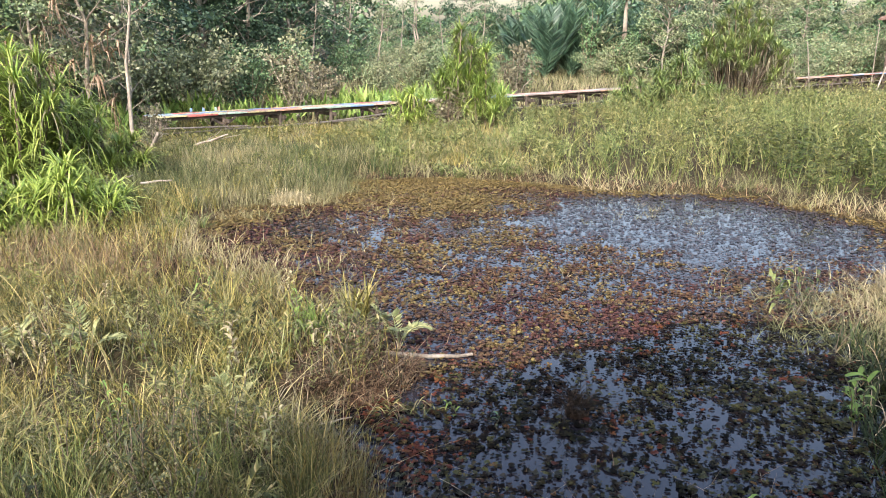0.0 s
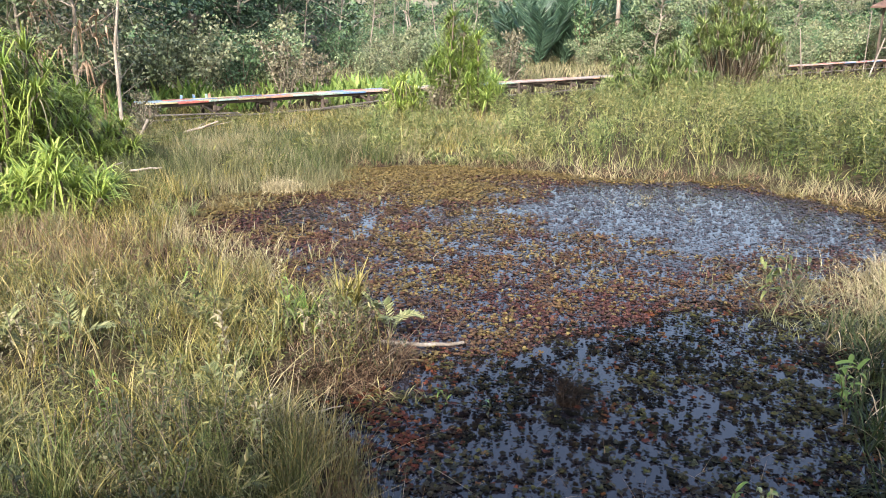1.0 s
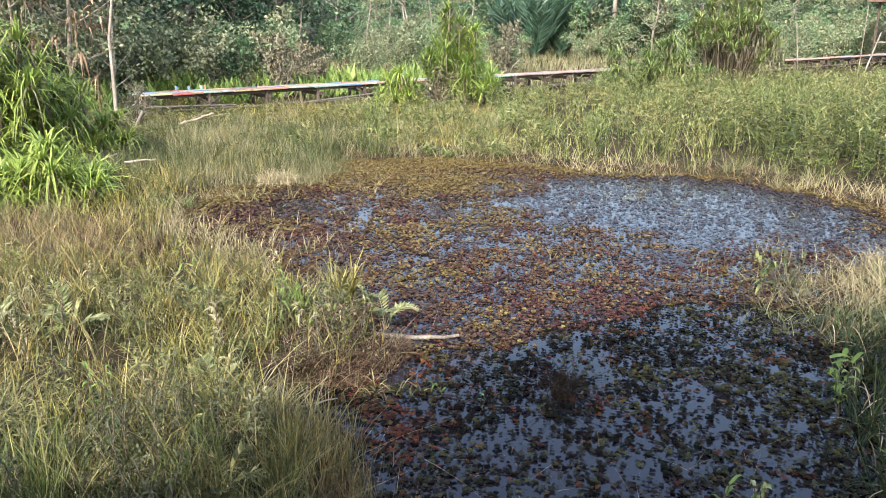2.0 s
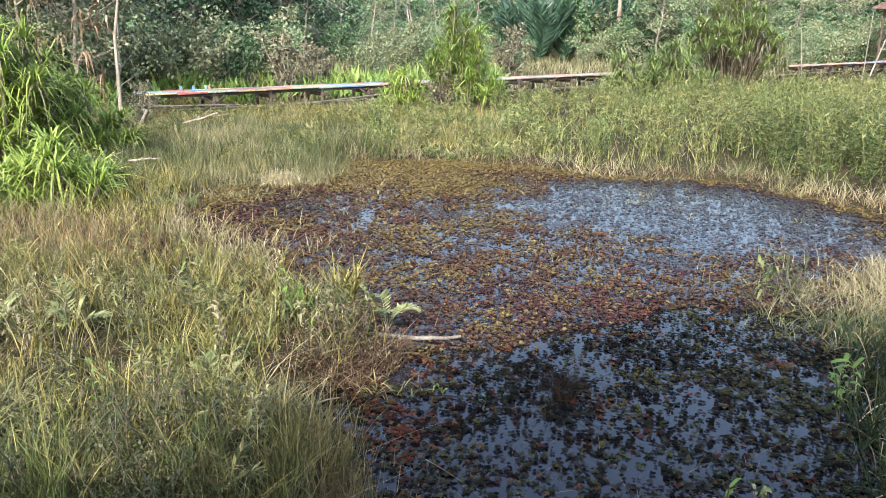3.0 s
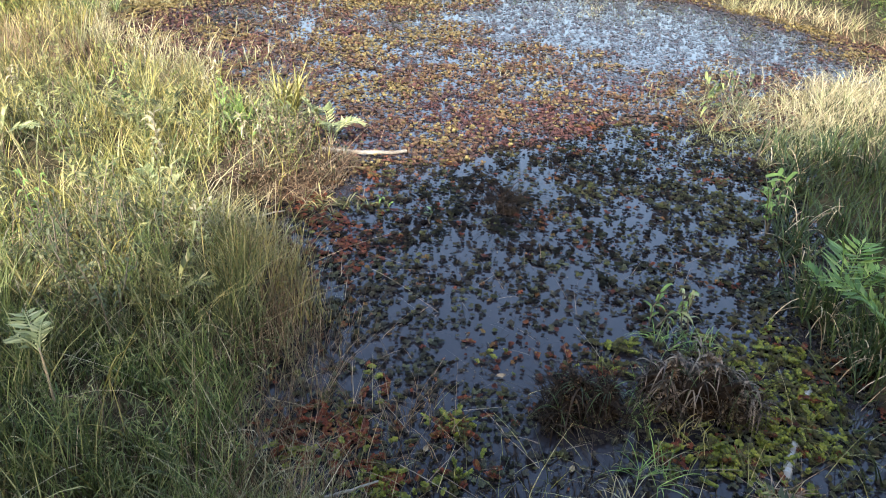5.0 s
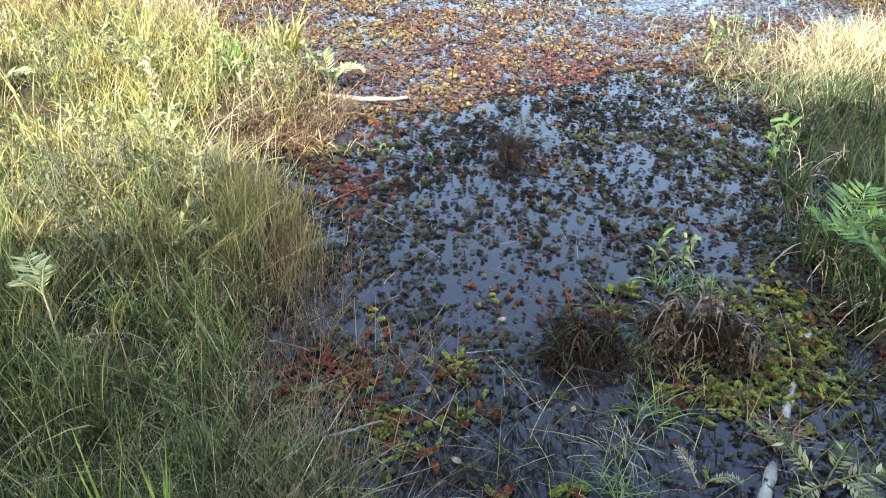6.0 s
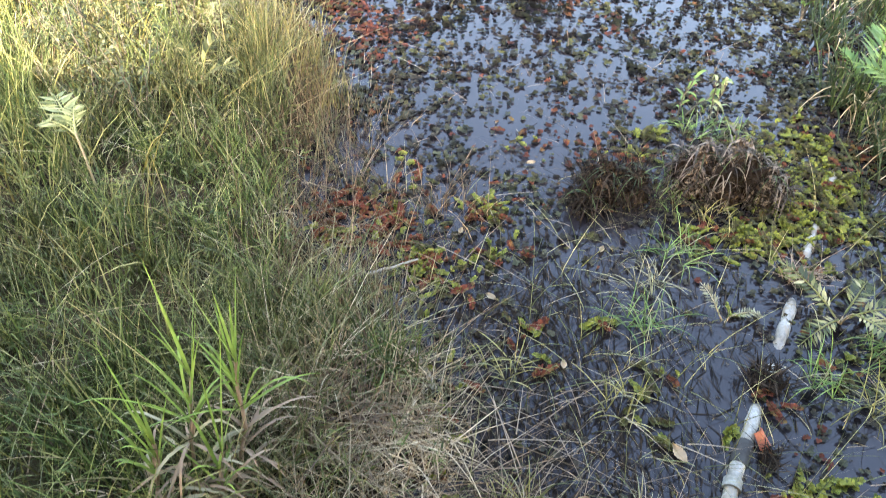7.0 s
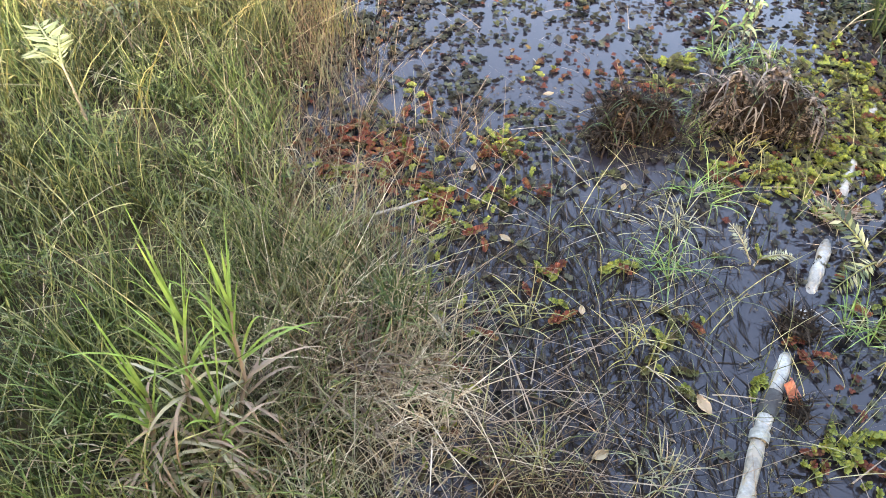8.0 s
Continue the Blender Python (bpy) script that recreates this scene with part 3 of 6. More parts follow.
# tall dark trees on one side of the clearing
forest = "forest edge"
kinds = [tree(12, 3.6, R(31 + i), 0.23, 7200, BARK, HAZED_DARK_LEAF, 0.15, 0.08, 26, 0.30, "tall dense dark green swamp forest tree", group=forest) for i in range(4)]
pale = [tree(9, 3.0, R(41 + i), 0.19, 6000, BARK, HAZED_PALE_LEAF, 0.10, 0.1, 22, 0.30, "slender forest tree with thin grey green crown", group=forest) for i in range(3)]
bush = [shrub(3.2, 2.0, R(51 + i), 0.17, 2500, HAZED_FOREST_LEAF if i == 2 else HAZED_PALE_LEAF, "ragged grey green swamp shrub beyond the boardwalk", "swamp shrubs") for i in range(4)]
for i, k in enumerate(kinds):
    put(k, (-16, -21, -13.5, -24)[i], (26, 24, 33, 33)[i], i * 70, 1.0)
for i, k in enumerate(pale):
    put(k, (-12.5, -15, -18)[i], (25, 22.5, 20)[i], i * 100, 0.9)
for i, k in enumerate(bush):
    put(k, (-9.5, -11.5, -7.0, -14)[i], (29, 31, 35, 27.5)[i], i * 80, (1.0, 1.0, 0.7, 1.0)[i])
rf = R(61)
for i in range(16):
    again(kinds[i % 4], -34 + i * 1.35 + rf.uniform(-1, 1), 32 + 0.9 * i + rf.uniform(-3, 8), rf.uniform(0, 360), rf.uniform(0.8, 1.25))
deep = [tree(9, 3.4, R(81 + i), 0.45, 2400, BARK, HAZED_FOREST_LEAF if i % 2 else HAZED_DARK_LEAF, 0.12, 0.05, 18, 0.32, "bushy swamp forest tree in the distance", group=forest) for i in range(4)]
for i, k in enumerate(deep):
    put(k, (-4, 6, 22, 40)[i], (88, 96, 92, 88)[i], i * 70, (0.6, 0.7, 1.1, 1.1)[i])
for i in range(54):
    x = -34 + i * 2.5 + rf.uniform(-1.2, 1.2)
    y = (88 if i % 2 else 104) + rf.uniform(-7, 7)
    mid = -8 < x - 0.02 * y < 10
    again(deep[i % 4], x, y, rf.uniform(0, 360), rf.uniform(0.62, 0.86) if mid else rf.uniform(0.85, 1.45))
for i in range(12):
    again(kinds[i % 4] if i % 3 else pale[i % 3], -6 + i * 7.5 + rf.uniform(-2, 2), 84 + rf.uniform(-6, 12), rf.uniform(0, 360), rf.uniform(0.75, 1.05))
for i in range(14):
    again(pale[i % 3], 17 + i * 3.6 + rf.uniform(-1, 1), 58 + i * 1.2 + rf.uniform(-3, 6), rf.uniform(0, 360), rf.uniform(0.6, 0.95))
for i in range(64):
    x = -14 + rf.uniform(0, 1) * 30
    y = 36 + rf.uniform(0, 42)
    if 5 < x < 17 and y < 60:
        continue
    again(bush[i % 4], x, y, rf.uniform(0, 360), rf.uniform(0.4, 0.85) * (1.0 + (y - 36) * 0.012))
for i in range(22):
    again(bush[i % 4], 16 + i * 1.7 + rf.uniform(-1, 1), 46 + i * 1.5 + rf.uniform(-2, 6), rf.uniform(0, 360), rf.uniform(0.7, 1.25))
for i in range(8):
    again(bush[i % 4], -16 + i * 1.3 + rf.uniform(-0.4, 0.4), 25.5 + i * 0.9 + rf.uniform(0, 2), rf.uniform(0, 360), rf.uniform(0.7, 1.05))


for x, y, a, k in ((-11.5, 45, 20, 0.9), (-14, 41, 140, 0.85), (-9.6, 50, 250, 0.9), (-8.0, 57, 80, 0.8), (-12.6, 52, 300, 1.0)):
    again(kinds[int(a) % 4], x, y, a, k)
column = [shrub(6.2, 0.9, R(95 + i), 0.2, 2600, HAZED_FOREST_LEAF, "tall tree trunk clad in leafy creepers among the palms", "creeper clad trees", "creeper_clad_tree") for i in range(2)]
for i, (x, y, a, k) in enumerate(((11.2, 60, 0, 1.0), (15.9, 61, 90, 0.9), (13.0, 63, 200, 0.8), (17.5, 62, 40, 0.75))):
    put(column[i], x, y, a, k) if i < 2 else again(column[i % 2], x, y, a, k)
put(tree(9.5, 1.6, R(99), 0.3, 900, BARK, HAZED_PALM_LEAF, 0.26, 0.7, 8, 0.4, "thick pale trunk with hanging brown leaves among the palms", group=forest), 14.2, 62)

snag = put(tree(7.5, 0.9, R(93), 0.16, 160, BARK, HAZED_PALE_LEAF, 0.07, 0.5, 7, 0.4, "thin bare pale trunk rising from the swamp", group="bare trunks"), -6.5, 52)
for i, (x, y, k) in enumerate(((-4.6, 55, 1.0), (-3.4, 60, 0.9), (-1.8, 57, 1.1), (0.2, 66, 1.0), (1.6, 62, 0.8), (3.3, 68, 1.1), (-8.2, 48, 1.0), (-2.6, 70, 1.2))):
    again(snag, x, y, i * 67, k)


def palm(height, fronds, length, rng, label):
    """A feather palm: a short trunk and arching fronds with leaflets on both sides."""
    root = new("palm")
    wood = Pile()
    tube(wood, wander(rng, (0, 0, -0.2), (0, 0, height), 5, 0.15), np.linspace(0.25, 0.2, 5), 8)
    wood.make("trunk", DARK_BARK, root)
    k = 44
    for i in range(fronds):
        crown = Pile()
        a, el = i * 2.4, rng.uniform(0.85, 1.5)
        t = np.linspace(0, 1, k)
        l = length * rng.uniform(0.7, 1.1)
        hor, z = l * math.cos(el) * t, l * (math.sin(el) * t - 0.2 * t ** 2.8)
        mid = np.stack([math.cos(a) * hor, math.sin(a) * hor, height + z], -1)
        tube(crown, mid[::3], np.linspace(0.06, 0.015, len(mid[::3])), 4, False)
        tang = np.gradient(mid, axis=0)
        tang /= np.linalg.norm(tang, axis=1)[:, None]
        side = np.array([-math.sin(a), math.cos(a), 0.0])
        n = k - 4
        for s in (-1, 1):
            ll = 0.22 * l * np.sin(np.linspace(0.6, 2.7, n)) + 0.15
            leaves(crown, mid[4:], tang[4:] * 1.2 + side * s + rng.normal(0, 0.12, (n, 3)), ll, np.full(n, 0.11), rng, None, rng.normal(0, 0.5, (n, 3)) + [0, -0.6, 0.6])
        crown.make("frond", HAZED_PALM_LEAF, root)
    return tagged(root, label, "palm tree", "palms before the forest")


p0 = put(palm(0.15, 20, 6.2, R(71), "broad feather palm with dark upright fronds"), 8.2, 62)
for x, y, a, s in ((6.2, 64, 60, 0.85), (10.4, 63, 130, 1.05), (13.5, 68, 200, 1.0), (17.5, 70, 20, 1.1), (20.5, 72, 300, 1.0), (24, 74, 240, 1.1), (15.5, 74, 100, 1.25)):
    again(p0, x, y, a, s)


for i, (x, y, s) in enumerate(((12.5, 64, 1.5), (14.0, 61, 1.2), (16.5, 64, 1.7), (19, 63, 1.5), (11.2, 58, 0.7), (22, 62, 1.6))):
    again(bush[i % 4], x, y, i * 77, s)
dead_shrub = put(shrub(2.6, 1.1, R(91), 0.16, 1500, DEAD_TWIG, "grey brown dead shrub beside the boardwalk", "dead shrubs", bark=BARK), 3.6, 37.5)
again(dead_shrub, -5.6, 29.2, 90, 0.85)
again(dead_shrub, -4.6, 30.2, 200, 0.7)
again(dead_shrub, 1.6, 44, 10, 1.0)
again(dead_shrub, -7.6, 19.75, 30, 0.42)


# ---------------------------------------------------------------- boardwalk
WALK_FROM, WALK_WAY = Vector((-11.5, 19.45, 0)), Vector((0.759, 0.651, 0)).normalized()
WALK_TURN, DECK_Z = math.degrees(math.atan2(WALK_WAY.y, WALK_WAY.x)), 0.80


def boardwalk(start, length, label, hues, bay=1.9):
    """A plank deck on posts, with painted boards along the edge."""
    root = new("boardwalk")
    at = WALK_FROM + WALK_WAY * start
    root.matrix_basis = pose(at.x, at.y, 0, 0, 0, WALK_TURN)
    rng = random.Random(int(start) + 5)
    boards = []
    for m in PAINTS:
        bm = box(bmesh.new(), (0.80, 0.185, 0.035), bevel=0.006)
        me = bpy.data.meshes.new("plank")
        bm.to_mesh(me)
        bm.free()
        me.materials.append(m)
        boards.append(me)
    for row in range(4):
        for i in range(int(length / 0.81)):
            ob = new("plank", boards[rng.choice(hues)])
            ob.parent = root
            ob.matrix_basis = pose(i * 0.81 + 0.41 + (0.0, 0.5, 0.2, 0.7, 0.35)[row] * 0.02, -0.42 + row * 0.235 + rng.uniform(-0.008, 0.008), DECK_Z + rng.uniform(-0.006, 0.008),
                                   rng.uniform(-1, 1), rng.uniform(-0.3, 0.3), rng.uniform(-0.4, 0.4))
    for y in (-0.4, 0.4):
        part("beam", box(bmesh.new(), (length, 0.09, 0.10), (length / 2, y, DECK_Z - 0.075), bevel=0.01), DARK_WOOD, root)
    for i in range(int(length / 0.95)):
        part("edge_board", box(bmesh.new(), (0.93, 0.045, 0.05), (i * 0.95 + 0.48, -0.56, DECK_Z - 0.005 + rng.uniform(-0.01, 0.015)), (0, rng.uniform(-0.6, 0.6), 0), 0.008), PAINTS[rng.choice(hues)], root)
    for i in range(int(length / bay) + 1):
        for y in (-0.44, 0.44):
            p = Pile()
            tube(p, [(i * bay + 0.2, y, -0.4), (i * bay + 0.2 + rng.uniform(-0.04, 0.04), y, DECK_Z - 0.03)], [0.065, 0.055], 8)
            p.make("post", DARK_WOOD, root)
        part("cross_beam", box(bmesh.new(), (0.08, 1.3, 0.12), (i * bay + 0.28, 0, DECK_Z - 0.23), bevel=0.01), DARK_WOOD, root)
        part("low_rail", box(bmesh.new(), (bay * 0.96, 0.05, 0.05), (i * bay + bay / 2, -0.5, DECK_Z - 0.48), (0, rng.uniform(-2, 2), 0), 0.008), OLD_WOOD, root)
        if i % 3 == 1:
            for tilt in (-32, 32):
                part("brace", box(bmesh.new(), (0.9, 0.04, 0.07), (i * bay + 0.2, -0.5 - 0.002 * tilt / 32, DECK_Z - 0.36), (0, tilt, 0), 0.008), DARK_WOOD, root)
    return tagged(root, label, "boardwalk")


first = boardwalk(3.9, 9.4, "wooden boardwalk with worn rainbow painted planks on dark posts", [0, 1, 2, 3, 5, 1, 0, 2, 4])
part("low_plank", box(bmesh.new(), (3.6, 0.10, 0.04), (6.9, -0.72, 0.42), (0, -3, 0), 0.008), OLD_WOOD, first, "grey weathered plank fixed low along the posts")
part("low_plank", box(bmesh.new(), (2.6, 0.10, 0.04), (1.5, -0.69, 0.45), (0, 2, 0), 0.008), OLD_WOOD, first, "grey weathered plank fixed low along the posts")
for i, c in enumerate((0, 0, 2, 1)):
    part("post_top", box(bmesh.new(), (0.07, 0.06, 0.15), (1.5 + i * 0.3 + 0.1 * (i % 3), 0.48, DECK_Z + 0.055), (0, 3 - i % 3 * 3, 0), 0.01), PAINTS[c], first, "painted stub of a board standing at the deck edge")
part("end_post", box(bmesh.new(), (0.09, 0.09, 1.0), (9.3, -0.62, 0.48), (0, 0, 0), 0.01), PAINTS[4], first, "red painted post end")
boardwalk(13.4, 5.8, "pale blue and yellow painted boardwalk section on posts", [0, 2, 3, 6, 5])
boardwalk(19.3, 10.0, "bare and pinkish wooden boardwalk section on dark posts", [5, 6, 6, 5, 1], 1.6)
boardwalk(29.4, 20.0, "bare wooden boardwalk section on dark posts", [6, 6, 5, 1])
boardwalk(49.5, 24.0, "far boardwalk section with teal and pink painted planks", [0, 2, 5, 4, 0, 1])


def hut(x, y, size, eave, turn):
    """An open hut on the boardwalk: four posts, rails and a low hipped roof."""
    root = new("open_hut")
    root.matrix_basis = pose(x, y, 0, 0, 0, turn)
    h = size / 2
    for sx in (-1, 1):
        for sy in (-1, 1):
            part("post", box(bmesh.new(), (0.14, 0.14, eave + 0.3), (sx * h, sy * h, eave / 2 - 0.15), bevel=0.015), DARK_WOOD, root)
    part("floor", box(bmesh.new(), (size + 0.4, size + 0.4, 0.08), (0, 0, DECK_Z)), WOOD, root)
    for sx, sy, lx, ly in ((0, -1, size, 0.06), (0, 1, size, 0.06), (-1, 0, 0.06, size), (1, 0, 0.06, size)):
        part("rail", box(bmesh.new(), (lx, ly, 0.08), (sx * h, sy * h, DECK_Z + 0.9), bevel=0.01), WOOD, root)
    bm = bmesh.new()
    o = h + 0.7
    low = [bm.verts.new((sx * o, sy * o, z)) for z in (eave - 0.12, eave) for sx, sy in ((-1, -1), (1, -1), (1, 1), (-1, 1))]
    top = bm.verts.new((0, 0, eave + 1.9))
    bm.faces.new(low[3::-1])
    for i in range(4):
        bm.faces.new((low[i], low[(i + 1) % 4], low[4 + (i + 1) % 4], low[4 + i]))
        bm.faces.new((low[4 + i], low[4 + (i + 1) % 4], top))
    part("roof", bm, ROOFING, root, "rusty brown hipped roof")
    return tagged(root, "open wooden hut with a brown roof on the boardwalk", "hut")


hut(36.45, 58.4, 4.2, 4.7, WALK_TURN)


def pole(a, b, r, label):
    root = new("bamboo_pole")
    root.matrix_basis = pose(*a)
    p = Pile()
    d = np.array(b) - np.array(a)
    t = np.linspace(0, 1, 9)
    tube(p, t[:, None] * d[None], r * (1 - 0.3 * t) * (1 + 0.12 * (np.arange(9) % 2)), 6)
    p.make("cane", BARK, root)
    return tagged(root, label, "pole")


pole((25.3, 45.0, -0.2), (26.2, 45.3, 2.5), 0.05, "leaning yellow bamboo pole standing in the reeds")
pole((25.6, 46.0, -0.2), (25.6, 46.0, 4.0), 0.03, "thin upright bamboo pole in the reeds")
pole((21.3, 44.5, -0.2), (20.8, 44.5, 3.0), 0.035, "thin upright bamboo pole in the reeds")


# ---------------------------------------------------------------- unseen shelter over the camera, whose roofs are set to shade the near water
def shelter():
    root = new("shelter")
    for x in np.arange(-2.7, 3.6, 0.2):
        part("floor_board", box(bmesh.new(), (0.19, 5.2, 0.04), (float(x), -2.4, 1.08), bevel=0.005), WOOD, root)
    for x in (-2.5, 0.4, 3.2):
        for y in (-0.1, -4.8):
            part("post", box(bmesh.new(), (0.14, 0.14, 4.2 if x != 0.4 else 5.2), (x, y, 1.4 if x != 0.4 else 1.9), bevel=0.01), DARK_WOOD, root)
    rng = R(201)
    for s in (-1, 1):
        part("roof_sheet", box(bmesh.new(), (3.3, 5.7, 0.05), (0.37 + s * 1.43, -2.75, 4.38), (0, 29.4 * s, 0)), THATCH, root)
    # Two unseen roofs added only to widen the shade on both sides.
    part("lean_to_roof", box(bmesh.new(), (6.6, 5.5, 0.05), (-5.3, -2.88, 3.10)), THATCH, root)
    part("side_roof", box(bmesh.new(), (6.2, 5.5, 0.05), (4.4, -2.75, 4.62)), THATCH, root)
    # Posts that hold up the added roofs.
    for x, top in ((-8.3, 3.08), (7.2, 4.60)):
        for y in (-0.5, -5.2):
            part("post", box(bmesh.new(), (0.12, 0.12, top + 0.5), (x, y, top / 2 - 0.25), bevel=0.01), DARK_WOOD, root)
    # Unseen fringe added along the eaves to make the shadow's edge ragged.
    for s, x0, x1, z0, z1 in ((-1, -2.5, 0.37, 3.58, 5.2), (1, 0.37, 3.3, 5.2, 3.58), (0, -8.6, -2.0, 3.10, 3.10), (0, 1.3, 7.5, 4.62, 4.62)):
        p = Pile()
        n = 260
        t = rng.uniform(0, 1, n)
        base = np.stack([x0 + (x1 - x0) * t, np.full(n, -0.1 if s else -0.05 if x0 > 0 else -0.18), z0 + (z1 - z0) * t], -1)
        l = rng.uniform(0.15, 0.5, n)
        leaves(p, base, np.stack([rng.normal(0, 0.25, n), np.ones(n), rng.normal(-0.3, 0.15, n)], -1), l, np.full(n, 0.05), rng)
        tagged(p.make("thatch_fringe", SCREW_DEAD, root), kind="stuff")
    return tagged(root, "unseen wooden waterside shelter with thatched gable and side roofs added for shade", "shelter")


shelter()

# ---------------------------------------------------------------- grass and water plants
def clumped(rng, n, per, x0, x1, y0, y1, spread, keep):
    """Places in tufts: tuft centres that pass keep(x, y, d), blades round them."""
    x, y = scatter(rng, n, x0, x1, y0, y1)
    d = shore_distance(x, y)
    ok = keep(x, y, d)
    x, y = np.repeat(x[ok], per), np.repeat(y[ok], per)
    x, y = x + rng.normal(0, spread, len(x)), y + rng.normal(0, spread, len(y))
    return np.stack([x, y, land(x, y) - 0.02], -1)


def stuff(pile, name, mat, label, category):
    return tagged(pile.make(name, mat), label, category, kind="stuff")


def sprigs(pile, x, y, height, rng, k=8, leaf=0.05, slim=0.35):
    """Small herbs: a stem with leaves up its length."""
    n = len(x)
    base = np.stack([x, y, land(x, y)], -1)
    blades(pile, base, height, np.full(n, 0.006), rng, 0.1, 0.1, 0.05, 2)
    t = np.tile(np.linspace(0.3, 1.0, k), n)
    a = rng.uniform(0, 2 * np.pi, n * k)
    bb = np.repeat(base, k, 0) + np.stack([rng.normal(0, 0.012, n * k), rng.normal(0, 0.012, n * k), t * np.repeat(height, k)], -1)
    l = leaf * rng.uniform(0.6, 1.4, n * k)
    leaves(pile, bb, np.stack([np.cos(a), np.sin(a), rng.uniform(-0.1, 0.9, n * k)], -1), l, l * slim, rng)


def tufts(rng, n, per, x0, x1, y0, y1, spread, keep, low, high, sway=0.35):
    """Feet and heights of blades in tufts; each tuft has a height of its own, and tall and low patches alternate."""
    x, y = scatter(rng, n, x0, x1, y0, y1)
    ok = keep(x, y, shore_distance(x, y))
    x, y = x[ok], y[ok]
    h = rng.uniform(low, high, len(x)) * (1 - sway + 2 * sway * patchy(x, y, 0.55, 33))
    x, y, h = np.repeat(x, per), np.repeat(y, per), np.repeat(h, per)
    x, y = x + rng.normal(0, spread, len(x)), y + rng.normal(0, spread, len(y))
    return np.stack([x, y, land(x, y) - 0.02], -1), h * rng.uniform(0.55, 1.15, len(x))


def meadow():
    rng = R(101)
    piles = {}

    def grow(name, b, h, w0, w1, *bend):
        p = piles.setdefault(name, Pile())
        blades(p, b, h, rng.uniform(w0, w1, len(b)), rng, *bend)

    dry = lambda x, y, e: (e > 0.05) & (x < 1) & (e + 0.5 * (patchy(x, y, 0.7, 30) - 0.5) > 0.1)
    kind = lambda x, y, k, lo, hi: (patchy(x, y, 0.42, k) > lo) & (patchy(x, y, 0.42, k) <= hi)
    # the shaded meadow by the deck: fresh green under fine straw strands
    near = lambda k, lo, hi: lambda x, y, e: dry(x, y, e) & kind(x, y, k, lo, hi)
    grow("fresh_sedge", *tufts(rng, 1500, 11, -3.6, 0.25, 0.9, 4.3, 0.03, near(40, 0.32, 1.0), 0.16, 0.52), 0.004, 0.010, 0.17, 0.32, 0.2)
    grow("deep_green_sedge", *tufts(rng, 1500, 11, -3.6, 0.1, 0.9, 4.3, 0.035, near(41, 0.34, 1.0), 0.12, 0.42), 0.004, 0.010, 0.22, 0.35, 0.22)
    grow("near_sedge", *tufts(rng, 320, 8, -3.6, 0.25, 0.9, 4.3, 0.03, near(42, 0.45, 1.0), 0.2, 0.5), 0.004, 0.009, 0.3, 0.5, 0.3, 4)
    grow("dry_grass", *tufts(rng, 700, 5, -3.6, 0.25, 0.9, 4.3, 0.05, near(43, 0.5, 1.0), 0.18, 0.48), 0.003, 0.0075, 0.42, 0.65, 0.4, 5)
    # the sunlit meadow: yellow green, straw, olive and brown tufts with dark hollows between
    lit = lambda k, lo: lambda x, y, e: dry(x, y, e) & (y > 3.9) & (patchy(x, y, 0.5, k) > lo) & (patchy(x, y, 0.28, 50) > 0.4)
    grow("green_grass", *tufts(rng, 1500, 12, -6.0, 0.2, 3.9, 8.6, 0.035, lit(51, 0.40), 0.16, 0.48), 0.006, 0.014, 0.26, 0.4, 0.28)
    grow("near_sedge", *tufts(rng, 800, 10, -6.0, 0.2, 3.9, 8.6, 0.03, lit(52, 0.48), 0.2, 0.54), 0.007, 0.016, 0.32, 0.55, 0.4, 4)
    grow("dry_grass", *tufts(rng, 1100, 9, -6.0, 0.2, 3.9, 8.6, 0.04, lit(53, 0.46), 0.16, 0.5), 0.004, 0.010, 0.4, 0.55, 0.4)
    grow("dark_sedge", *tufts(rng, 900, 12, -6.0, 0.2, 3.9, 8.6, 0.045, lit(54, 0.40), 0.12, 0.36), 0.005, 0.011, 0.25, 0.3, 0.2)
    grow("rusty_stems", *tufts(rng, 1100, 8, -6.0, 0.2, 3.9, 9.5, 0.05, lit(55, 0.5), 0.12, 0.42), 0.004, 0.009, 0.45, 0.5, 0.35)
    # the middle distance: finer, straw and olive, with a russet stretch
    far = lambda k, lo: lambda x, y, e: dry(x, y, e) & (rng.uniform(0, 1, len(x)) > 0.85 * bump_at(x, y, -3.4, 8.7, 1.0, 0.7)) & (patchy(x, y, 0.9, k) > lo) & (patchy(x, y, 0.5, 50) > 0.16)
    grow("green_grass", *tufts(rng, 1500, 12, -9, -0.5, 8.2, 14, 0.05, far(61, 0.4), 0.2, 0.5), 0.007, 0.015, 0.22, 0.3, 0.2)
    grow("dry_grass", *tufts(rng, 2100, 12, -9, -0.5, 8.2, 20, 0.06, far(62, 0.36), 0.22, 0.55), 0.006, 0.013, 0.2, 0.25, 0.15)
    grow("rusty_stems", *tufts(rng, 1500, 10, -7.5, -2.8, 7.4, 11.5, 0.06, lambda x, y, e: dry(x, y, e) & (rng.uniform(0, 1, len(x)) < bump_at(x, y, -4.7, 8.8, 1.3, 0.9)), 0.25, 0.5), 0.004, 0.009, 0.25, 0.3, 0.15)
    # fine pale sedge where the meadow meets the pond's far corner, dark at its back
    grow("dry_grass", *tufts(rng, 1600, 12, -7, -1.6, 12.5, 19, 0.08, lambda x, y, e: (e > -0.35) & (patchy(x, y, 0.9, 64) > 0.36), 0.2, 0.5), 0.006, 0.012, 0.2, 0.25, 0.15)
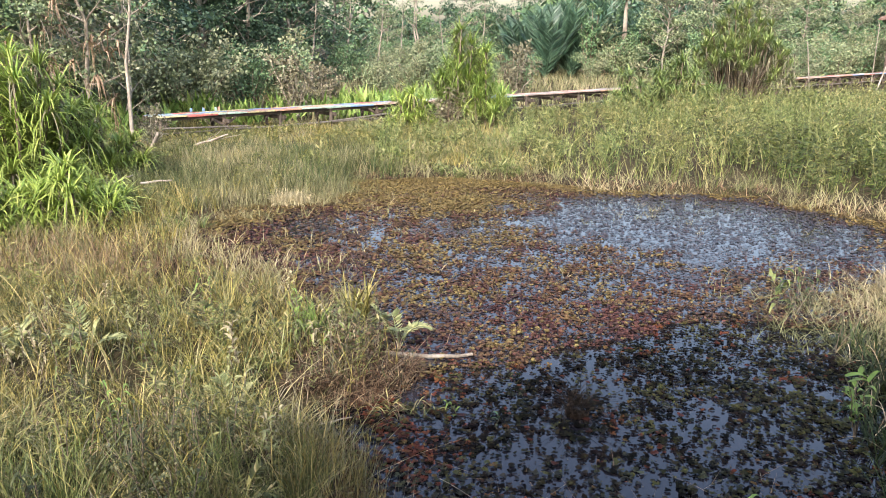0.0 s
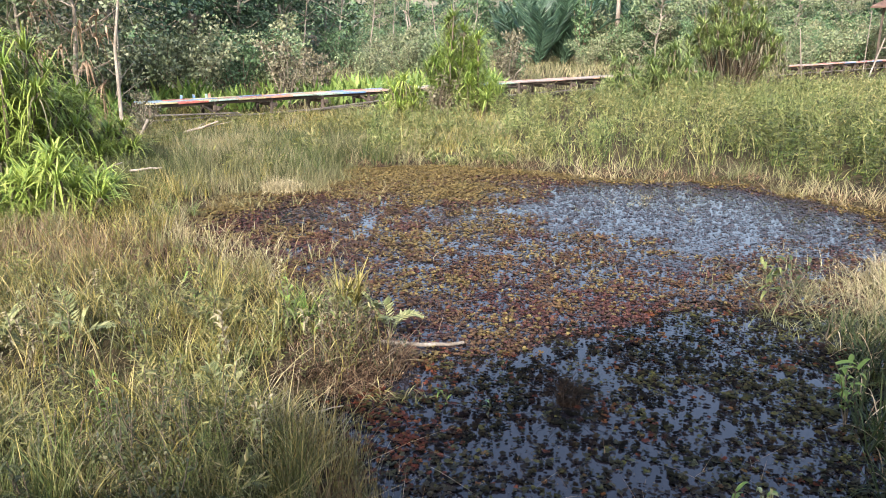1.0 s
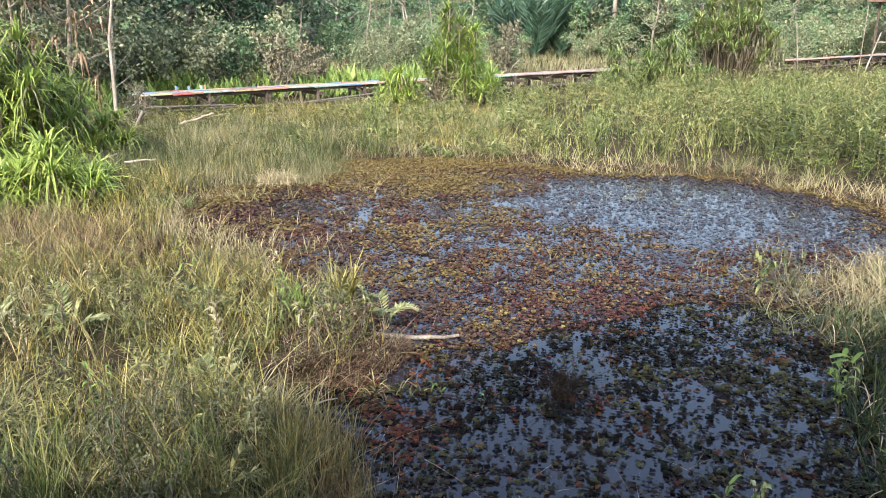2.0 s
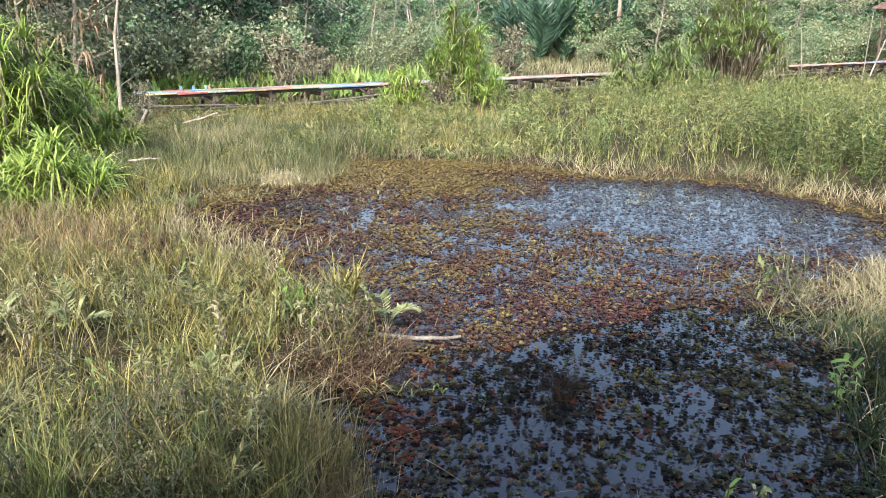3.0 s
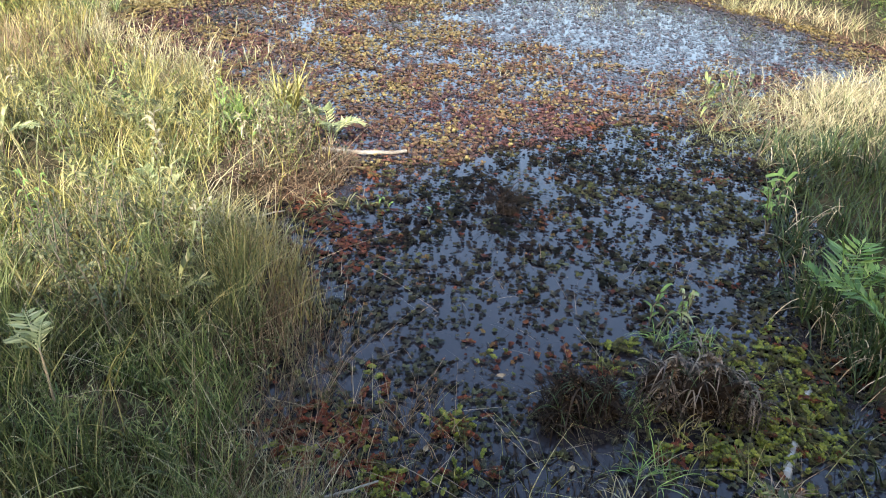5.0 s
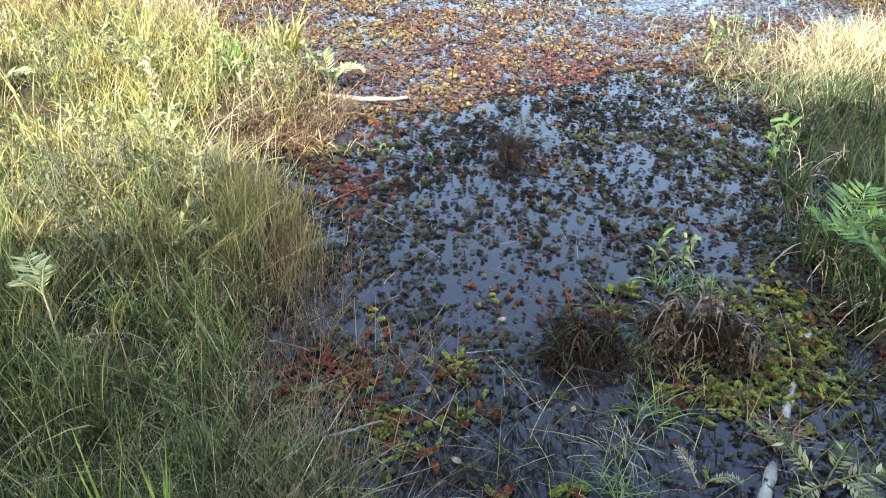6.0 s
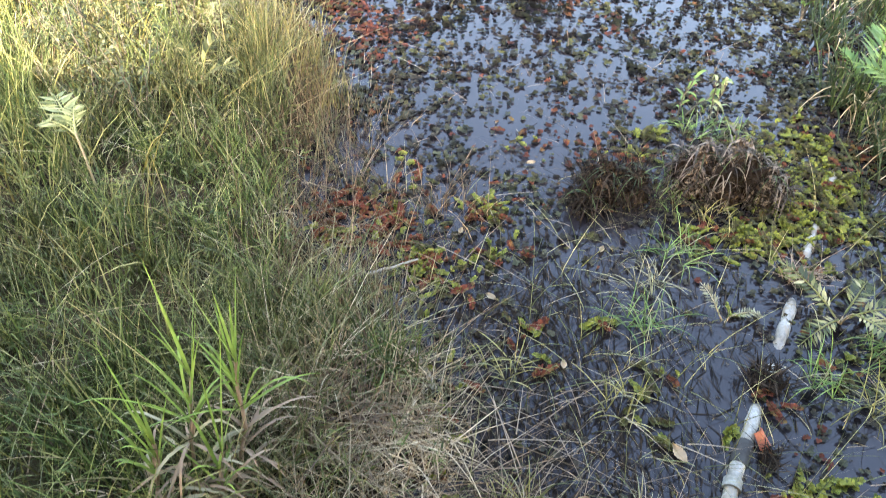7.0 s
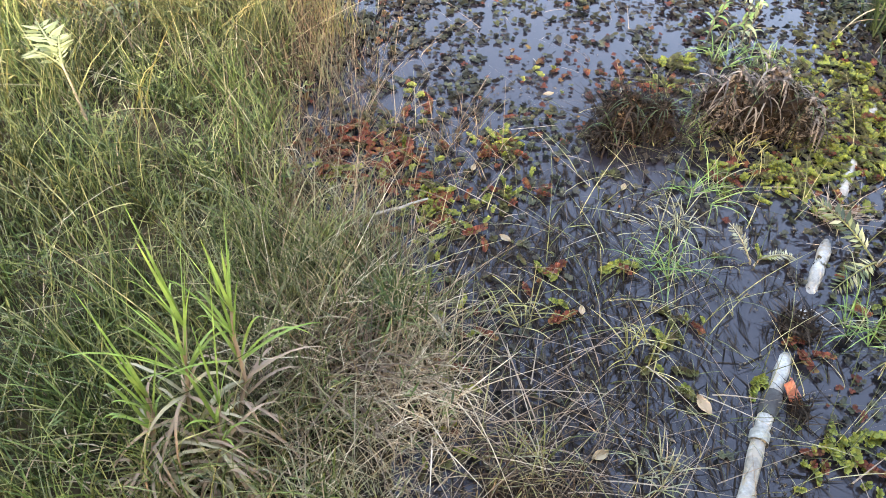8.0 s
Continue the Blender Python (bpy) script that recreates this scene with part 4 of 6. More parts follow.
    grow("dark_sedge", *tufts(rng, 1300, 12, -7.0, -1.0, 12.5, 20, 0.09, lambda x, y, e: (e > 0.1) & (patchy(x, y, 1.1, 65) > 0.42 - 0.3 * bump_at(x, y, -2.6, 15.6, 0.9, 1.2)), 0.26, 0.56), 0.008, 0.016, 0.2, 0.25, 0.1)
    grow("dry_grass", *tufts(rng, 2600, 10, -12, 2, 17, 27, 0.1, lambda x, y, e: (e > 0.3) & (patchy(x, y, 1.2, 66) > 0.25), 0.18, 0.42), 0.012, 0.024, 0.22, 0.25, 0.15, 2)
    grow("green_grass", *tufts(rng, 2600, 10, -12, 2, 17, 27, 0.1, lambda x, y, e: (e > 0.3) & (patchy(x, y, 1.0, 67) > 0.35), 0.15, 0.4), 0.012, 0.022, 0.25, 0.3, 0.2, 2)
    # rusty stems between the grass and the red water ferns
    b = clumped(rng, 200, 6, -1.0, 0.25, 2.1, 3.9, 0.04, lambda x, y, e: (e > -0.45) & (e < 0.35) & (rng.uniform(0, 1, len(x)) < 1 + 1.2 * np.minimum(0, e)))
    grow("rusty_stems", b, rng.uniform(0.18, 0.42, len(b)), 0.003, 0.006, 0.25, 0.3, 0.12)
    grow("rusty_stems", *tufts(rng, 260, 6, -3.2, 0.2, 0.9, 4.2, 0.05, near(44, 0.5, 1.0), 0.14, 0.36), 0.003, 0.006, 0.5, 0.6, 0.4)
    # upright rusty fringe where the shaded meadow meets the water
    grow("rusty_stems", *tufts(rng, 50, 7, -1.5, -0.3, 3.5, 4.6, 0.045, lambda x, y, e: (e > -0.2) & (e < 0.4) & (patchy(x, y, 0.3, 45) > 0.35), 0.12, 0.42), 0.003, 0.007, 0.25, 0.3, 0.15)
    grow("green_grass", *tufts(rng, 110, 8, -1.5, -0.3, 3.7, 5.0, 0.04, lambda x, y, e: (e > -0.1) & (e < 0.5), 0.14, 0.4, 0.3), 0.004, 0.008, 0.16, 0.2, 0.1)
    grow("dry_grass", *tufts(rng, 200, 7, -1.5, -0.4, 4.1, 5.1, 0.05, lambda x, y, e: (e > -0.15) & (e < 0.45) & (patchy(x, y, 0.3, 47) > 0.4), 0.14, 0.4), 0.004, 0.009, 0.6, 0.6, 0.4)
    grow("dry_grass", *tufts(rng, 330, 6, -0.95, 0.15, 1.0, 3.0, 0.035, lambda x, y, e: (e > -0.12) & (x > -0.75 - 0.2 * patchy(x, y, 0.3, 48)), 0.14, 0.42), 0.003, 0.007, 0.38, 0.5, 0.35)
    grow("broken_stems", *tufts(rng, 240, 6, -0.7, 0.12, 1.05, 2.1, 0.04, lambda x, y, e: e > -0.12, 0.12, 0.36), 0.003, 0.007, 0.5, 0.6, 0.4)
    # pale and rusty stems standing upright along the near shore
    edge = lambda x, y, e: (e > -0.32) & (e < 0.15) & (rng.uniform(0, 1, len(x)) < 1 + 2.2 * np.minimum(0, e)) & (patchy(x, y, 0.25, 46) > 0.3)
    grow("rusty_stems", *tufts(rng, 420, 5, -1.1, 0.1, 1.9, 4.0, 0.03, edge, 0.2, 0.5), 0.003, 0.006, 0.18, 0.25, 0.12)
    grow("dry_grass", *tufts(rng, 260, 5, -1.1, 0.1, 1.9, 4.4, 0.03, edge, 0.2, 0.5), 0.003, 0.006, 0.18, 0.25, 0.12)
    # straws that stand among the red water ferns
    b = clumped(rng, 240, 5, -0.6, 0.6, 2.2, 3.5, 0.03, lambda x, y, e: rng.uniform(0, 1, len(x)) < bump_at(x, y, -0.15, 2.85, 0.25, 0.3) + 0.8 * bump_at(x, y, 0.2, 2.95, 0.2, 0.2) + 0.5 * bump_at(x, y, 0.0, 2.4, 0.2, 0.2))
    b[:, 2] = -0.01
    grow("rusty_stems", b, rng.uniform(0.10, 0.30, len(b)), 0.003, 0.006, 0.45, 0.5, 0.2)
    # lone taller blades
    b = clumped(rng, 420, 4, -5.5, 0.2, 2.2, 12, 0.03, dry)
    grow("green_grass", b, rng.uniform(0.35, 0.65, len(b)), 0.006, 0.012, 0.35, 0.45, 0.25, 4)
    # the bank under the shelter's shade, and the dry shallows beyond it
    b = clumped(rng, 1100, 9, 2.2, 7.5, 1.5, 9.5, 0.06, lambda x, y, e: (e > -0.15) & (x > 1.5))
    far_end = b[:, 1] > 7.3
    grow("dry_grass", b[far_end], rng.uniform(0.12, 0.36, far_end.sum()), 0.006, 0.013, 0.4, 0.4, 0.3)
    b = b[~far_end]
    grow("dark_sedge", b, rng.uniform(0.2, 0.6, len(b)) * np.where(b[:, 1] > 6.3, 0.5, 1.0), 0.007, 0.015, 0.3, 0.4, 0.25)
    # stray stems standing in the pond's edge
    b = clumped(rng, 1500, 5, -4.5, 3.2, 1.2, 8.0, 0.05, lambda x, y, e: (e > -1.3) & (e < 0.1) & (rng.uniform(0, 1, len(x)) < np.exp(e * 2.4)) & (patchy(x, y, 0.5, 68) > 0.4))
    grow("dry_grass", b, rng.uniform(0.12, 0.36, len(b)), 0.003, 0.007, 0.4, 0.4, 0.3)
    # dead litter along the near shore
    b = clumped(rng, 3600, 7, -4.6, 0.4, 0.9, 14.5, 0.06, lambda x, y, e: (e > -0.18) & (e < 0.35))
    grow("shore_litter", b + [0, 0, 0.015], rng.uniform(0.06, 0.2, len(b)), 0.006, 0.012, 0.9, 0.6, 0.5, 2)
    # lying and broken stems
    b = clumped(rng, 520, 3, -5, 0.6, 0.9, 7.5, 0.12, lambda x, y, e: (e > -0.25) & (x < 1.0))
    grow("broken_stems", b + [0, 0, 0.05], rng.uniform(0.1, 0.32, len(b)), 0.003, 0.006, 0.9, 0.7, 0.5)
    # leafy herbs, narrow leaved by the deck
    low, h = Pile(), Pile()
    x, y = scatter(rng, 1500, -3.5, 0.3, 0.9, 5.0)
    ok = shore_distance(x, y) > 0.02
    sprigs(low, x[ok], y[ok], rng.uniform(0.06, 0.2, ok.sum()), rng, 9, 0.055, 0.13)
    for n, x0, x1, y0, y1, k, leaf, slim in ((1000, -5.5, 0.2, 4.2, 7.8, 11, 0.06, 0.16), (900, -8, -1, 7.5, 13, 9, 0.08, 0.2)):
        x, y = scatter(rng, n, x0, x1, y0, y1)
        ok = (shore_distance(x, y) > 0.1) & (patchy(x, y, 0.6, 70) > 0.46)
        sprigs(h, x[ok], y[ok], rng.uniform(0.2, 0.48, ok.sum()), rng, k, leaf, slim)
    x, y = scatter(rng, 2600, -10, 0, 14.5, 24)
    ok = (shore_distance(x, y) > 0.3) & (patchy(x, y, 1.4, 71) > 0.5)
    sprigs(h, x[ok], y[ok], rng.uniform(0.15, 0.42, ok.sum()), rng, 9, 0.11, 0.24)
    for name, mat, label in (("fresh_sedge", GREEN_SEDGE, "fresh green sedge in the shade of the shelter"), ("deep_green_sedge", DEEP_SEDGE, "deep green sedge tufts under the straw"),
                             ("near_sedge", NEAR_SEDGE, "arching yellow green sedge in the wet meadow"), ("green_grass", GREEN_GRASS, "yellow green swamp grass on the wet meadow"),
                             ("dry_grass", STRAW_GRASS, "pale straw coloured sedge among the green grass"), ("rusty_stems", RUST_STEM, "rusty brown upright sedge stems in the meadow"),
                             ("dark_sedge", SHADE_DARK_SEDGE, "dark green sedge on the banks of the pond"), ("shore_litter", SHORE_LITTER, "brown rotting stems and leaves along the shore"),
                             ("broken_stems", DRY_STEM, "broken dry grass stems lying over the sedge")):
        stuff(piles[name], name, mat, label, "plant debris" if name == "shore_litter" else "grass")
    stuff(low, "low_herbs", GREEN_SEDGE, "low green leaves under the sedge", "plants")
    stuff(h, "meadow_herbs", MEADOW_HERB, "small leafy herbs between the swamp grass", "plants")


def far_bank():
    s, h = Pile(), Pile()
    rng = R(111)
    b = clumped(rng, 2300, 11, -3, 9, 8.5, 18, 0.09, lambda x, y, e: (e > -0.12) & (e < 0.9) & (x > -2.6) & (waves(x, y, 0.3, 3) > -0.3))
    blades(s, b, rng.uniform(0.12, 0.5, len(b)), rng.uniform(0.007, 0.015, len(b)), rng, 0.4, 0.5, 0.35)
    b = clumped(rng, 150, 12, 3.2, 8, 7.0, 10, 0.08, lambda x, y, e: (e > 0.0))
    blades(s, b, rng.uniform(0.2, 0.5, len(b)), rng.uniform(0.006, 0.012, len(b)), rng, 0.4, 0.4, 0.3)
    green = Pile()
    c = clumped(rng, 240, 10, 3.2, 9, 6.6, 10.5, 0.08, lambda x, y, e: (e > 0.15) & (patchy(x, y, 0.6, 81) > 0.5))
    blades(green, c, rng.uniform(0.15, 0.4, len(c)), rng.uniform(0.007, 0.013, len(c)), rng, 0.3, 0.4, 0.25)
    stuff(green, "bank_sedge", SHADE_DARK_SEDGE, "dark green sedge between the straw on the bank", "grass")
    # taller arching tufts and low brown litter right at the edge
    b = clumped(rng, 260, 26, -3, 9, 8.5, 18, 0.05, lambda x, y, e: (e > -0.1) & (e < 0.5) & (x > -2.6))
    blades(s, b, rng.uniform(0.2, 0.55, len(b)), rng.uniform(0.008, 0.014, len(b)), rng, 0.4, 0.6, 0.5, 5)
    w = Pile()
    b = clumped(rng, 2600, 8, -3, 9, 8.0, 18, 0.08, lambda x, y, e: (e > -0.2) & (e < 0.5) & (x > -2.6))
    blades(w, b, rng.uniform(0.05, 0.25, len(b)), rng.uniform(0.008, 0.016, len(b)), rng, 0.9, 0.6, 0.5, 2)
    stuff(w, "bank_litter", RUST_STEM, "rusty brown dead leaves along the pond edge", "plant debris")
    # straw and stems out of the shallows before the shaded bank
    b = clumped(rng, 900, 9, 3.2, 7.0, 6.3, 10.5, 0.06, lambda x, y, e: (e > -1.1) & (e < 0.4) & (waves(x, y, 0.3, 2) > -0.25) & (rng.uniform(0, 1, len(x)) < 1 + 0.6 * e))
    blades(s, b, rng.uniform(0.12, 0.42, len(b)), rng.uniform(0.007, 0.013, len(b)), rng, 0.5, 0.5, 0.35)
    b = clumped(rng, 1500, 8, 3.0, 7.0, 6.2, 9.8, 0.06, lambda x, y, e: rng.uniform(0, 1, len(x)) < bump_at(x, y, 4.7, 7.7, 1.1, 0.9) * (0.4 + patchy(x, y, 0.5, 83)))
    b[:, 2] = np.maximum(b[:, 2], -0.02)
    blades(s, b, rng.uniform(0.08, 0.30, len(b)), rng.uniform(0.005, 0.010, len(b)), rng, 0.7, 0.6, 0.4)
    stuff(s, "bank_straw", STRAW_GRASS, "straw coloured grass fringe along the pond edge", "grass")
    # leafy herbs, a stem with leaves each
    x, y = scatter(rng, 1500, -4, 36, 9, 42)
    wide = np.repeat(rng.uniform(0.08, 0.22, 1500), 12)
    tall = np.repeat(rng.uniform(0.4, 1.3, 1500), 12)
    u, v = rng.normal(0, 1, (2, 18000))
    x, y = np.repeat(x, 12) + u * wide, np.repeat(y, 12) + v * wide
    dome = tall * (1.15 - 0.5 * np.minimum(1, (u * u + v * v) / 4))
    e = shore_distance(x, y)
    ok = (e > 0.2 + 0.15 * waves(x, y, 0.5)) & (y > 15.0 - 0.6 * np.maximum(0, x - 5)) & (x < 2 + 0.9 * y) & ((x > -2.0 + 0.8 * waves(x, y, 1.5)) | (y > 23)) & (rng.uniform(0, 1, len(x)) < 26 / (y + 5) * (0.9 + 0.3 * waves(x, y, 0.55, 5)))
    # keep clear of the boardwalk
    off = (x - WALK_FROM.x) * -WALK_WAY.y + (y - WALK_FROM.y) * WALK_WAY.x
    ok &= (off < -0.9) & (rng.uniform(0, 1, len(x)) < 0.25 + 2.2 * patchy(x, y, 0.8, 82))
    x, y, e, dome = x[ok], y[ok], e[ok], dome[ok]
    n = len(x)
    away = -((x - WALK_FROM.x) * -WALK_WAY.y + (y - WALK_FROM.y) * WALK_WAY.x) - 0.9
    k = 21
    ht = np.clip(0.18 + away / 8, 0.18, 1) * np.minimum(0.85, 0.20 + 0.34 * e) * dome * rng.uniform(0.75, 1.15, n) * (0.7 + 0.75 * patchy(x, y, 1.6, 80)) * (1 + 0.075 * np.clip(x - 5, 0, 8) * (y < 24))
    base = np.stack([x, y, land(x, y)], -1)
    blades(h, base, ht, np.full(n, 0.016), rng, 0.12, 0.12, 0.05)
    t = np.tile(np.linspace(0.2, 1.0, k), n)
    bb = np.repeat(base, k, 0) + np.stack([rng.normal(0, 0.06, n * k), rng.normal(0, 0.06, n * k), t * np.repeat(ht, k)], -1)
    a = rng.uniform(0, 2 * np.pi, n * k)
    l = rng.uniform(0.07, 0.20, n * k) * (0.75 + 0.015 * np.repeat(y, k))
    leaves(h, bb, np.stack([np.cos(a), np.sin(a), rng.uniform(-0.4, 1.6, n * k)], -1), l, l * rng.uniform(0.09, 0.17, n * k), rng, None)
    lush = Pile()
    bx, by = scatter(rng, 1300, 6.6, 15, 10, 21)
    ok2 = (shore_distance(bx, by) > 0.25) & (waves(bx, by, 0.9, 4) > -0.3)
    sprigs(lush, bx[ok2], by[ok2], rng.uniform(0.5, 1.1, ok2.sum()), rng, 22, 0.12, 0.2)
    stuff(lush, "lush_herbs", DEEP_SEDGE, "tall dark green leafy herbs at the end of the pond", "plants")
    stuff(h, "bank_herbs", BANK_HERB, "dense leafy yellow green herbs on the far bank", "plants")
    # grass growing through them
    g = Pile()
    b = clumped(rng, 1500, 9, -3, 30, 10, 36, 0.12, lambda x, y, e: (e > 0.2) & (y > 14.5 - 0.6 * np.maximum(0, x - 5)) & (x < 2 + 0.9 * y) & ((x - WALK_FROM.x) * -WALK_WAY.y + (y - WALK_FROM.y) * WALK_WAY.x < -0.9))
    far_off = -((b[:, 0] - WALK_FROM.x) * -WALK_WAY.y + (b[:, 1] - WALK_FROM.y) * WALK_WAY.x) - 0.9
    blades(g, b, rng.uniform(0.35, 0.95, len(b)) * np.clip(0.15 + far_off / 9, 0.15, 1) * (0.8 + 0.3 * waves(b[:, 0], b[:, 1], 1.6)), rng.uniform(0.012, 0.024, len(b)), rng, 0.2, 0.35, 0.2)
    stuff(g, "bank_grass", GREEN_SEDGE, "green grass growing through the bank herbs", "grass")


def beyond():
    g = Pile()
    rng = R(121)
    x, y = scatter(rng, 11000, -14, 60, 24, 90)
    off = (x - WALK_FROM.x) * -WALK_WAY.y + (y - WALK_FROM.y) * WALK_WAY.x
    ok = (off > 0.9) & (np.abs(x - 0.35 * y) < 0.65 * y)
    b = np.stack([x[ok], y[ok], land(x[ok], y[ok])], -1)
    b = np.repeat(b, 4, 0) + rng.normal(0, 0.15, (len(b) * 4, 3)) * [1, 1, 0]
    blades(g, b, rng.uniform(0.4, 0.9, len(b)), rng.uniform(0.03, 0.06, len(b)), rng, 0.25, 0.3, 0.2, 2)
    stuff(g, "far_grass", STRAW_GRASS, "tall pale swamp grass beyond the boardwalk", "grass")
    h = Pile()
    x, y = scatter(rng, 4200, -13, 14, 22, 42)
    off = (x - WALK_FROM.x) * -WALK_WAY.y + (y - WALK_FROM.y) * WALK_WAY.x
    ok = (off > 0.9) & (off < 5.5) & (x < 3) & (patchy(x, y, 1.6, 3) > 0.36)
    b = np.stack([x[ok], y[ok], land(x[ok], y[ok])], -1)
    b = np.repeat(b, 6, 0) + rng.normal(0, 0.12, (len(b) * 6, 3)) * [1, 1, 0]
    n = len(b)
    l = rng.uniform(0.35, 0.85, n) * (0.6 + 0.7 * patchy(b[:, 0], b[:, 1], 1.2, 5))
    leaves(h, b + np.stack([0 * l, 0 * l, rng.uniform(0, 0.45, n)], -1), np.stack([rng.normal(0, 0.6, n), rng.normal(0, 0.6, n), np.ones(n)], -1), l, l * 0.17, rng, 0.15)
    stuff(h, "broad_leaved_plants", BROAD_LEAF, "bright green upright broad leaved plants behind the boardwalk", "plants")


def rosettes(pile, x, y, radius, rng, count=5, z=0.004, tilts=(0.1, 0.6), round_tips=False):
    """Floating ferns: rounded leaves that spread from one point on the water, joined there."""
    n = len(x)
    yaw = rng.uniform(0, 2 * np.pi, n)[:, None] + np.arange(count) * 2 * np.pi / count + rng.normal(0, 0.3, (n, count))
    tilt = rng.uniform(*tilts, (n, count))
    l = (radius[:, None] * rng.uniform(0.65, 1.2, (n, count)))[..., None]
    d = np.stack([np.cos(yaw) * np.cos(tilt), np.sin(yaw) * np.cos(tilt), np.sin(tilt)], -1)
    side = np.stack([-np.sin(yaw), np.cos(yaw), rng.normal(0, 0.2, (n, count))], -1)
    c = np.stack([x, y, np.full(n, z) + rng.uniform(0, 0.005, n)], -1)[:, None]
    lift = np.array([0, 0, 1.0]) * l * 0.16
    if round_tips:
        v = [c + d * l * 0.38 - side * l * 0.40 + lift, c + d * l * 0.85 - side * l * 0.34 + lift, c + d * l, c + d * l * 0.85 + side * l * 0.34 + lift, c + d * l * 0.38 + side * l * 0.40 + lift]
    else:
        v = [c + d * l * 0.6 - side * l * 0.46 + lift, c + d * l, c + d * l * 0.6 + side * l * 0.46 + lift]
    m = len(v)
    v = np.concatenate([c, np.stack(v, 2).reshape(n, count * m, 3)], 1)
    i = (np.arange(n) * (count * m + 1))[:, None]
    j = i + 1 + np.arange(count)[None] * m
    i = np.broadcast_to(i, j.shape)
    f = [np.stack([i, j, j + 1, j + 2], -1)]
    if round_tips:
        f.append(np.stack([i, j + 2, j + 3, j + 4], -1))
    pile.add(v.reshape(-1, 3), np.concatenate(f))


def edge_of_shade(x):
    """Where the dense brown fern mat gives way to the sparser patches coloured dark for shade."""
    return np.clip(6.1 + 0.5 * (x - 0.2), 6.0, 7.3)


def floating_ferns():
    rng = R(131)
    # the sunlit mat: brown, maroon and gold, thin where the water glares
    x, y = scatter(rng, 200000, -4.6, 7.9, 6.0, 16.6)
    e = shore_distance(x, y) + 0.3 * (patchy(x, y, 0.5, 2) - 0.5)
    glare = np.clip(1.35 * bump_at(x, y, 4.0, 11.7, 3.0, 2.5) + 0.7 * (patchy(x, y, 0.6, 3) - 0.5), 0, 1)
    dim = 0.7 * bump_at(x, y, -2.2, 11.6, 1.1, 1.0) + 0.5 * bump_at(x, y, 0.3, 12.4, 0.9, 0.6)
    gap = bump_at(x, y, -1.0, 11.2, 0.17, 1.0) + bump_at(x, y, -0.2, 8.95, 0.16, 0.12) + bump_at(x, y, 0.75, 9.5, 0.3, 0.12)
    lanes = np.clip((0.6 * patchy(x, y, 0.15, 5) + 0.4 * patchy(x, y, 0.5, 4) - 0.47) * 5, 0, 1)
    gilt = np.clip(1.1 * bump_at(x, y, -0.9, 14.9, 2.0, 1.5) + 0.8 * bump_at(x, y, 0.3, 13.2, 1.2, 0.7) + 0.8 * bump_at(x, y, -3.3, 12.2, 0.45, 0.9), 0, 1)
    cover = (0.74 + 0.2 * gilt - 0.42 * glare - 0.2 * dim - 0.5 * lanes * (1 - 0.8 * glare) * (1 - 0.7 * gilt)) * (1 - 0.9 * np.clip(gap, 0, 1))
    cover += 0.5 * np.exp(-(e / 0.45) ** 2) * (y > 11)
    ok = (e < 0.5) & (rng.uniform(0, 1, len(x)) < cover) & (y > edge_of_shade(x) + 0.3 * (patchy(x, y, 0.3, 1) - 0.5))
    x, y, e, glare, dim, gilt = x[ok], y[ok], e[ok], glare[ok], dim[ok], gilt[ok]
    u = rng.uniform(0, 1, len(x))
    flat = (glare > 0.25 + 0.5 * u) | (dim > 0.3 + 0.9 * u)
    gold = 0.06 + 0.85 * gilt + 0.6 * np.clip((patchy(x, y, 0.7, 6) - 0.55) * 2.6, 0, 1) + 0.9 * np.exp(-(e / 0.4) ** 2) * (y > 11.5)
    maroon = 0.15 + 0.9 * np.clip((patchy(x, y, 0.8, 9) - 0.5) * 2.5, 0, 1)
    g = ~flat & (rng.uniform(0, 1, len(x)) < gold)
    m = ~flat & ~g & (rng.uniform(0, 1, len(x)) < maroon)
    b = ~flat & ~g & ~m
    for k, name, mat, label, r, tilts in (
            (flat, "flat_fern_flecks", FERN_DARK, "small flat dark brown floating ferns on the glaring water", (0.016, 0.034), (0.0, 0.25)),
            (b, "floating_fern_mat", FERN_BROWN, "mat of rusty brown floating ferns on the sunlit pond", (0.018, 0.038), (0.1, 0.75)),
            (m, "maroon_fern_mat", FERN_MAROON, "dark maroon floating ferns among the brown ones", (0.018, 0.038), (0.1, 0.7)),
            (g, "golden_fern_mat", FERN_OLIVE, "golden olive floating ferns among the brown ones", (0.018, 0.042), (0.2, 0.9))):
        p = Pile()
        rosettes(p, x[k], y[k], rng.uniform(*r, k.sum()), rng, 4, 0.004, tilts)
        stuff(p, name, mat, label, "water plants")
    # the shaded water: lobed clusters coloured dark for shade, open lanes, olive and russet patches
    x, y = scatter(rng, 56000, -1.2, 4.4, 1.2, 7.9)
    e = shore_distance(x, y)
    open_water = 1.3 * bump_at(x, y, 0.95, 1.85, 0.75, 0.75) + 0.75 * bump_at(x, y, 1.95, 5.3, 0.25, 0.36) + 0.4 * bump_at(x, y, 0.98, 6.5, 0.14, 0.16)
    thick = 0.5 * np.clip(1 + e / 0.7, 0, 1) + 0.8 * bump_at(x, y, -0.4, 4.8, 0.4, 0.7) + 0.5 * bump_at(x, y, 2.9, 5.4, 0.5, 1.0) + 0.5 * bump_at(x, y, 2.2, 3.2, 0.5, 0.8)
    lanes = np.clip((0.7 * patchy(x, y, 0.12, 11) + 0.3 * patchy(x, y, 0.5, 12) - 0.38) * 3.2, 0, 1)
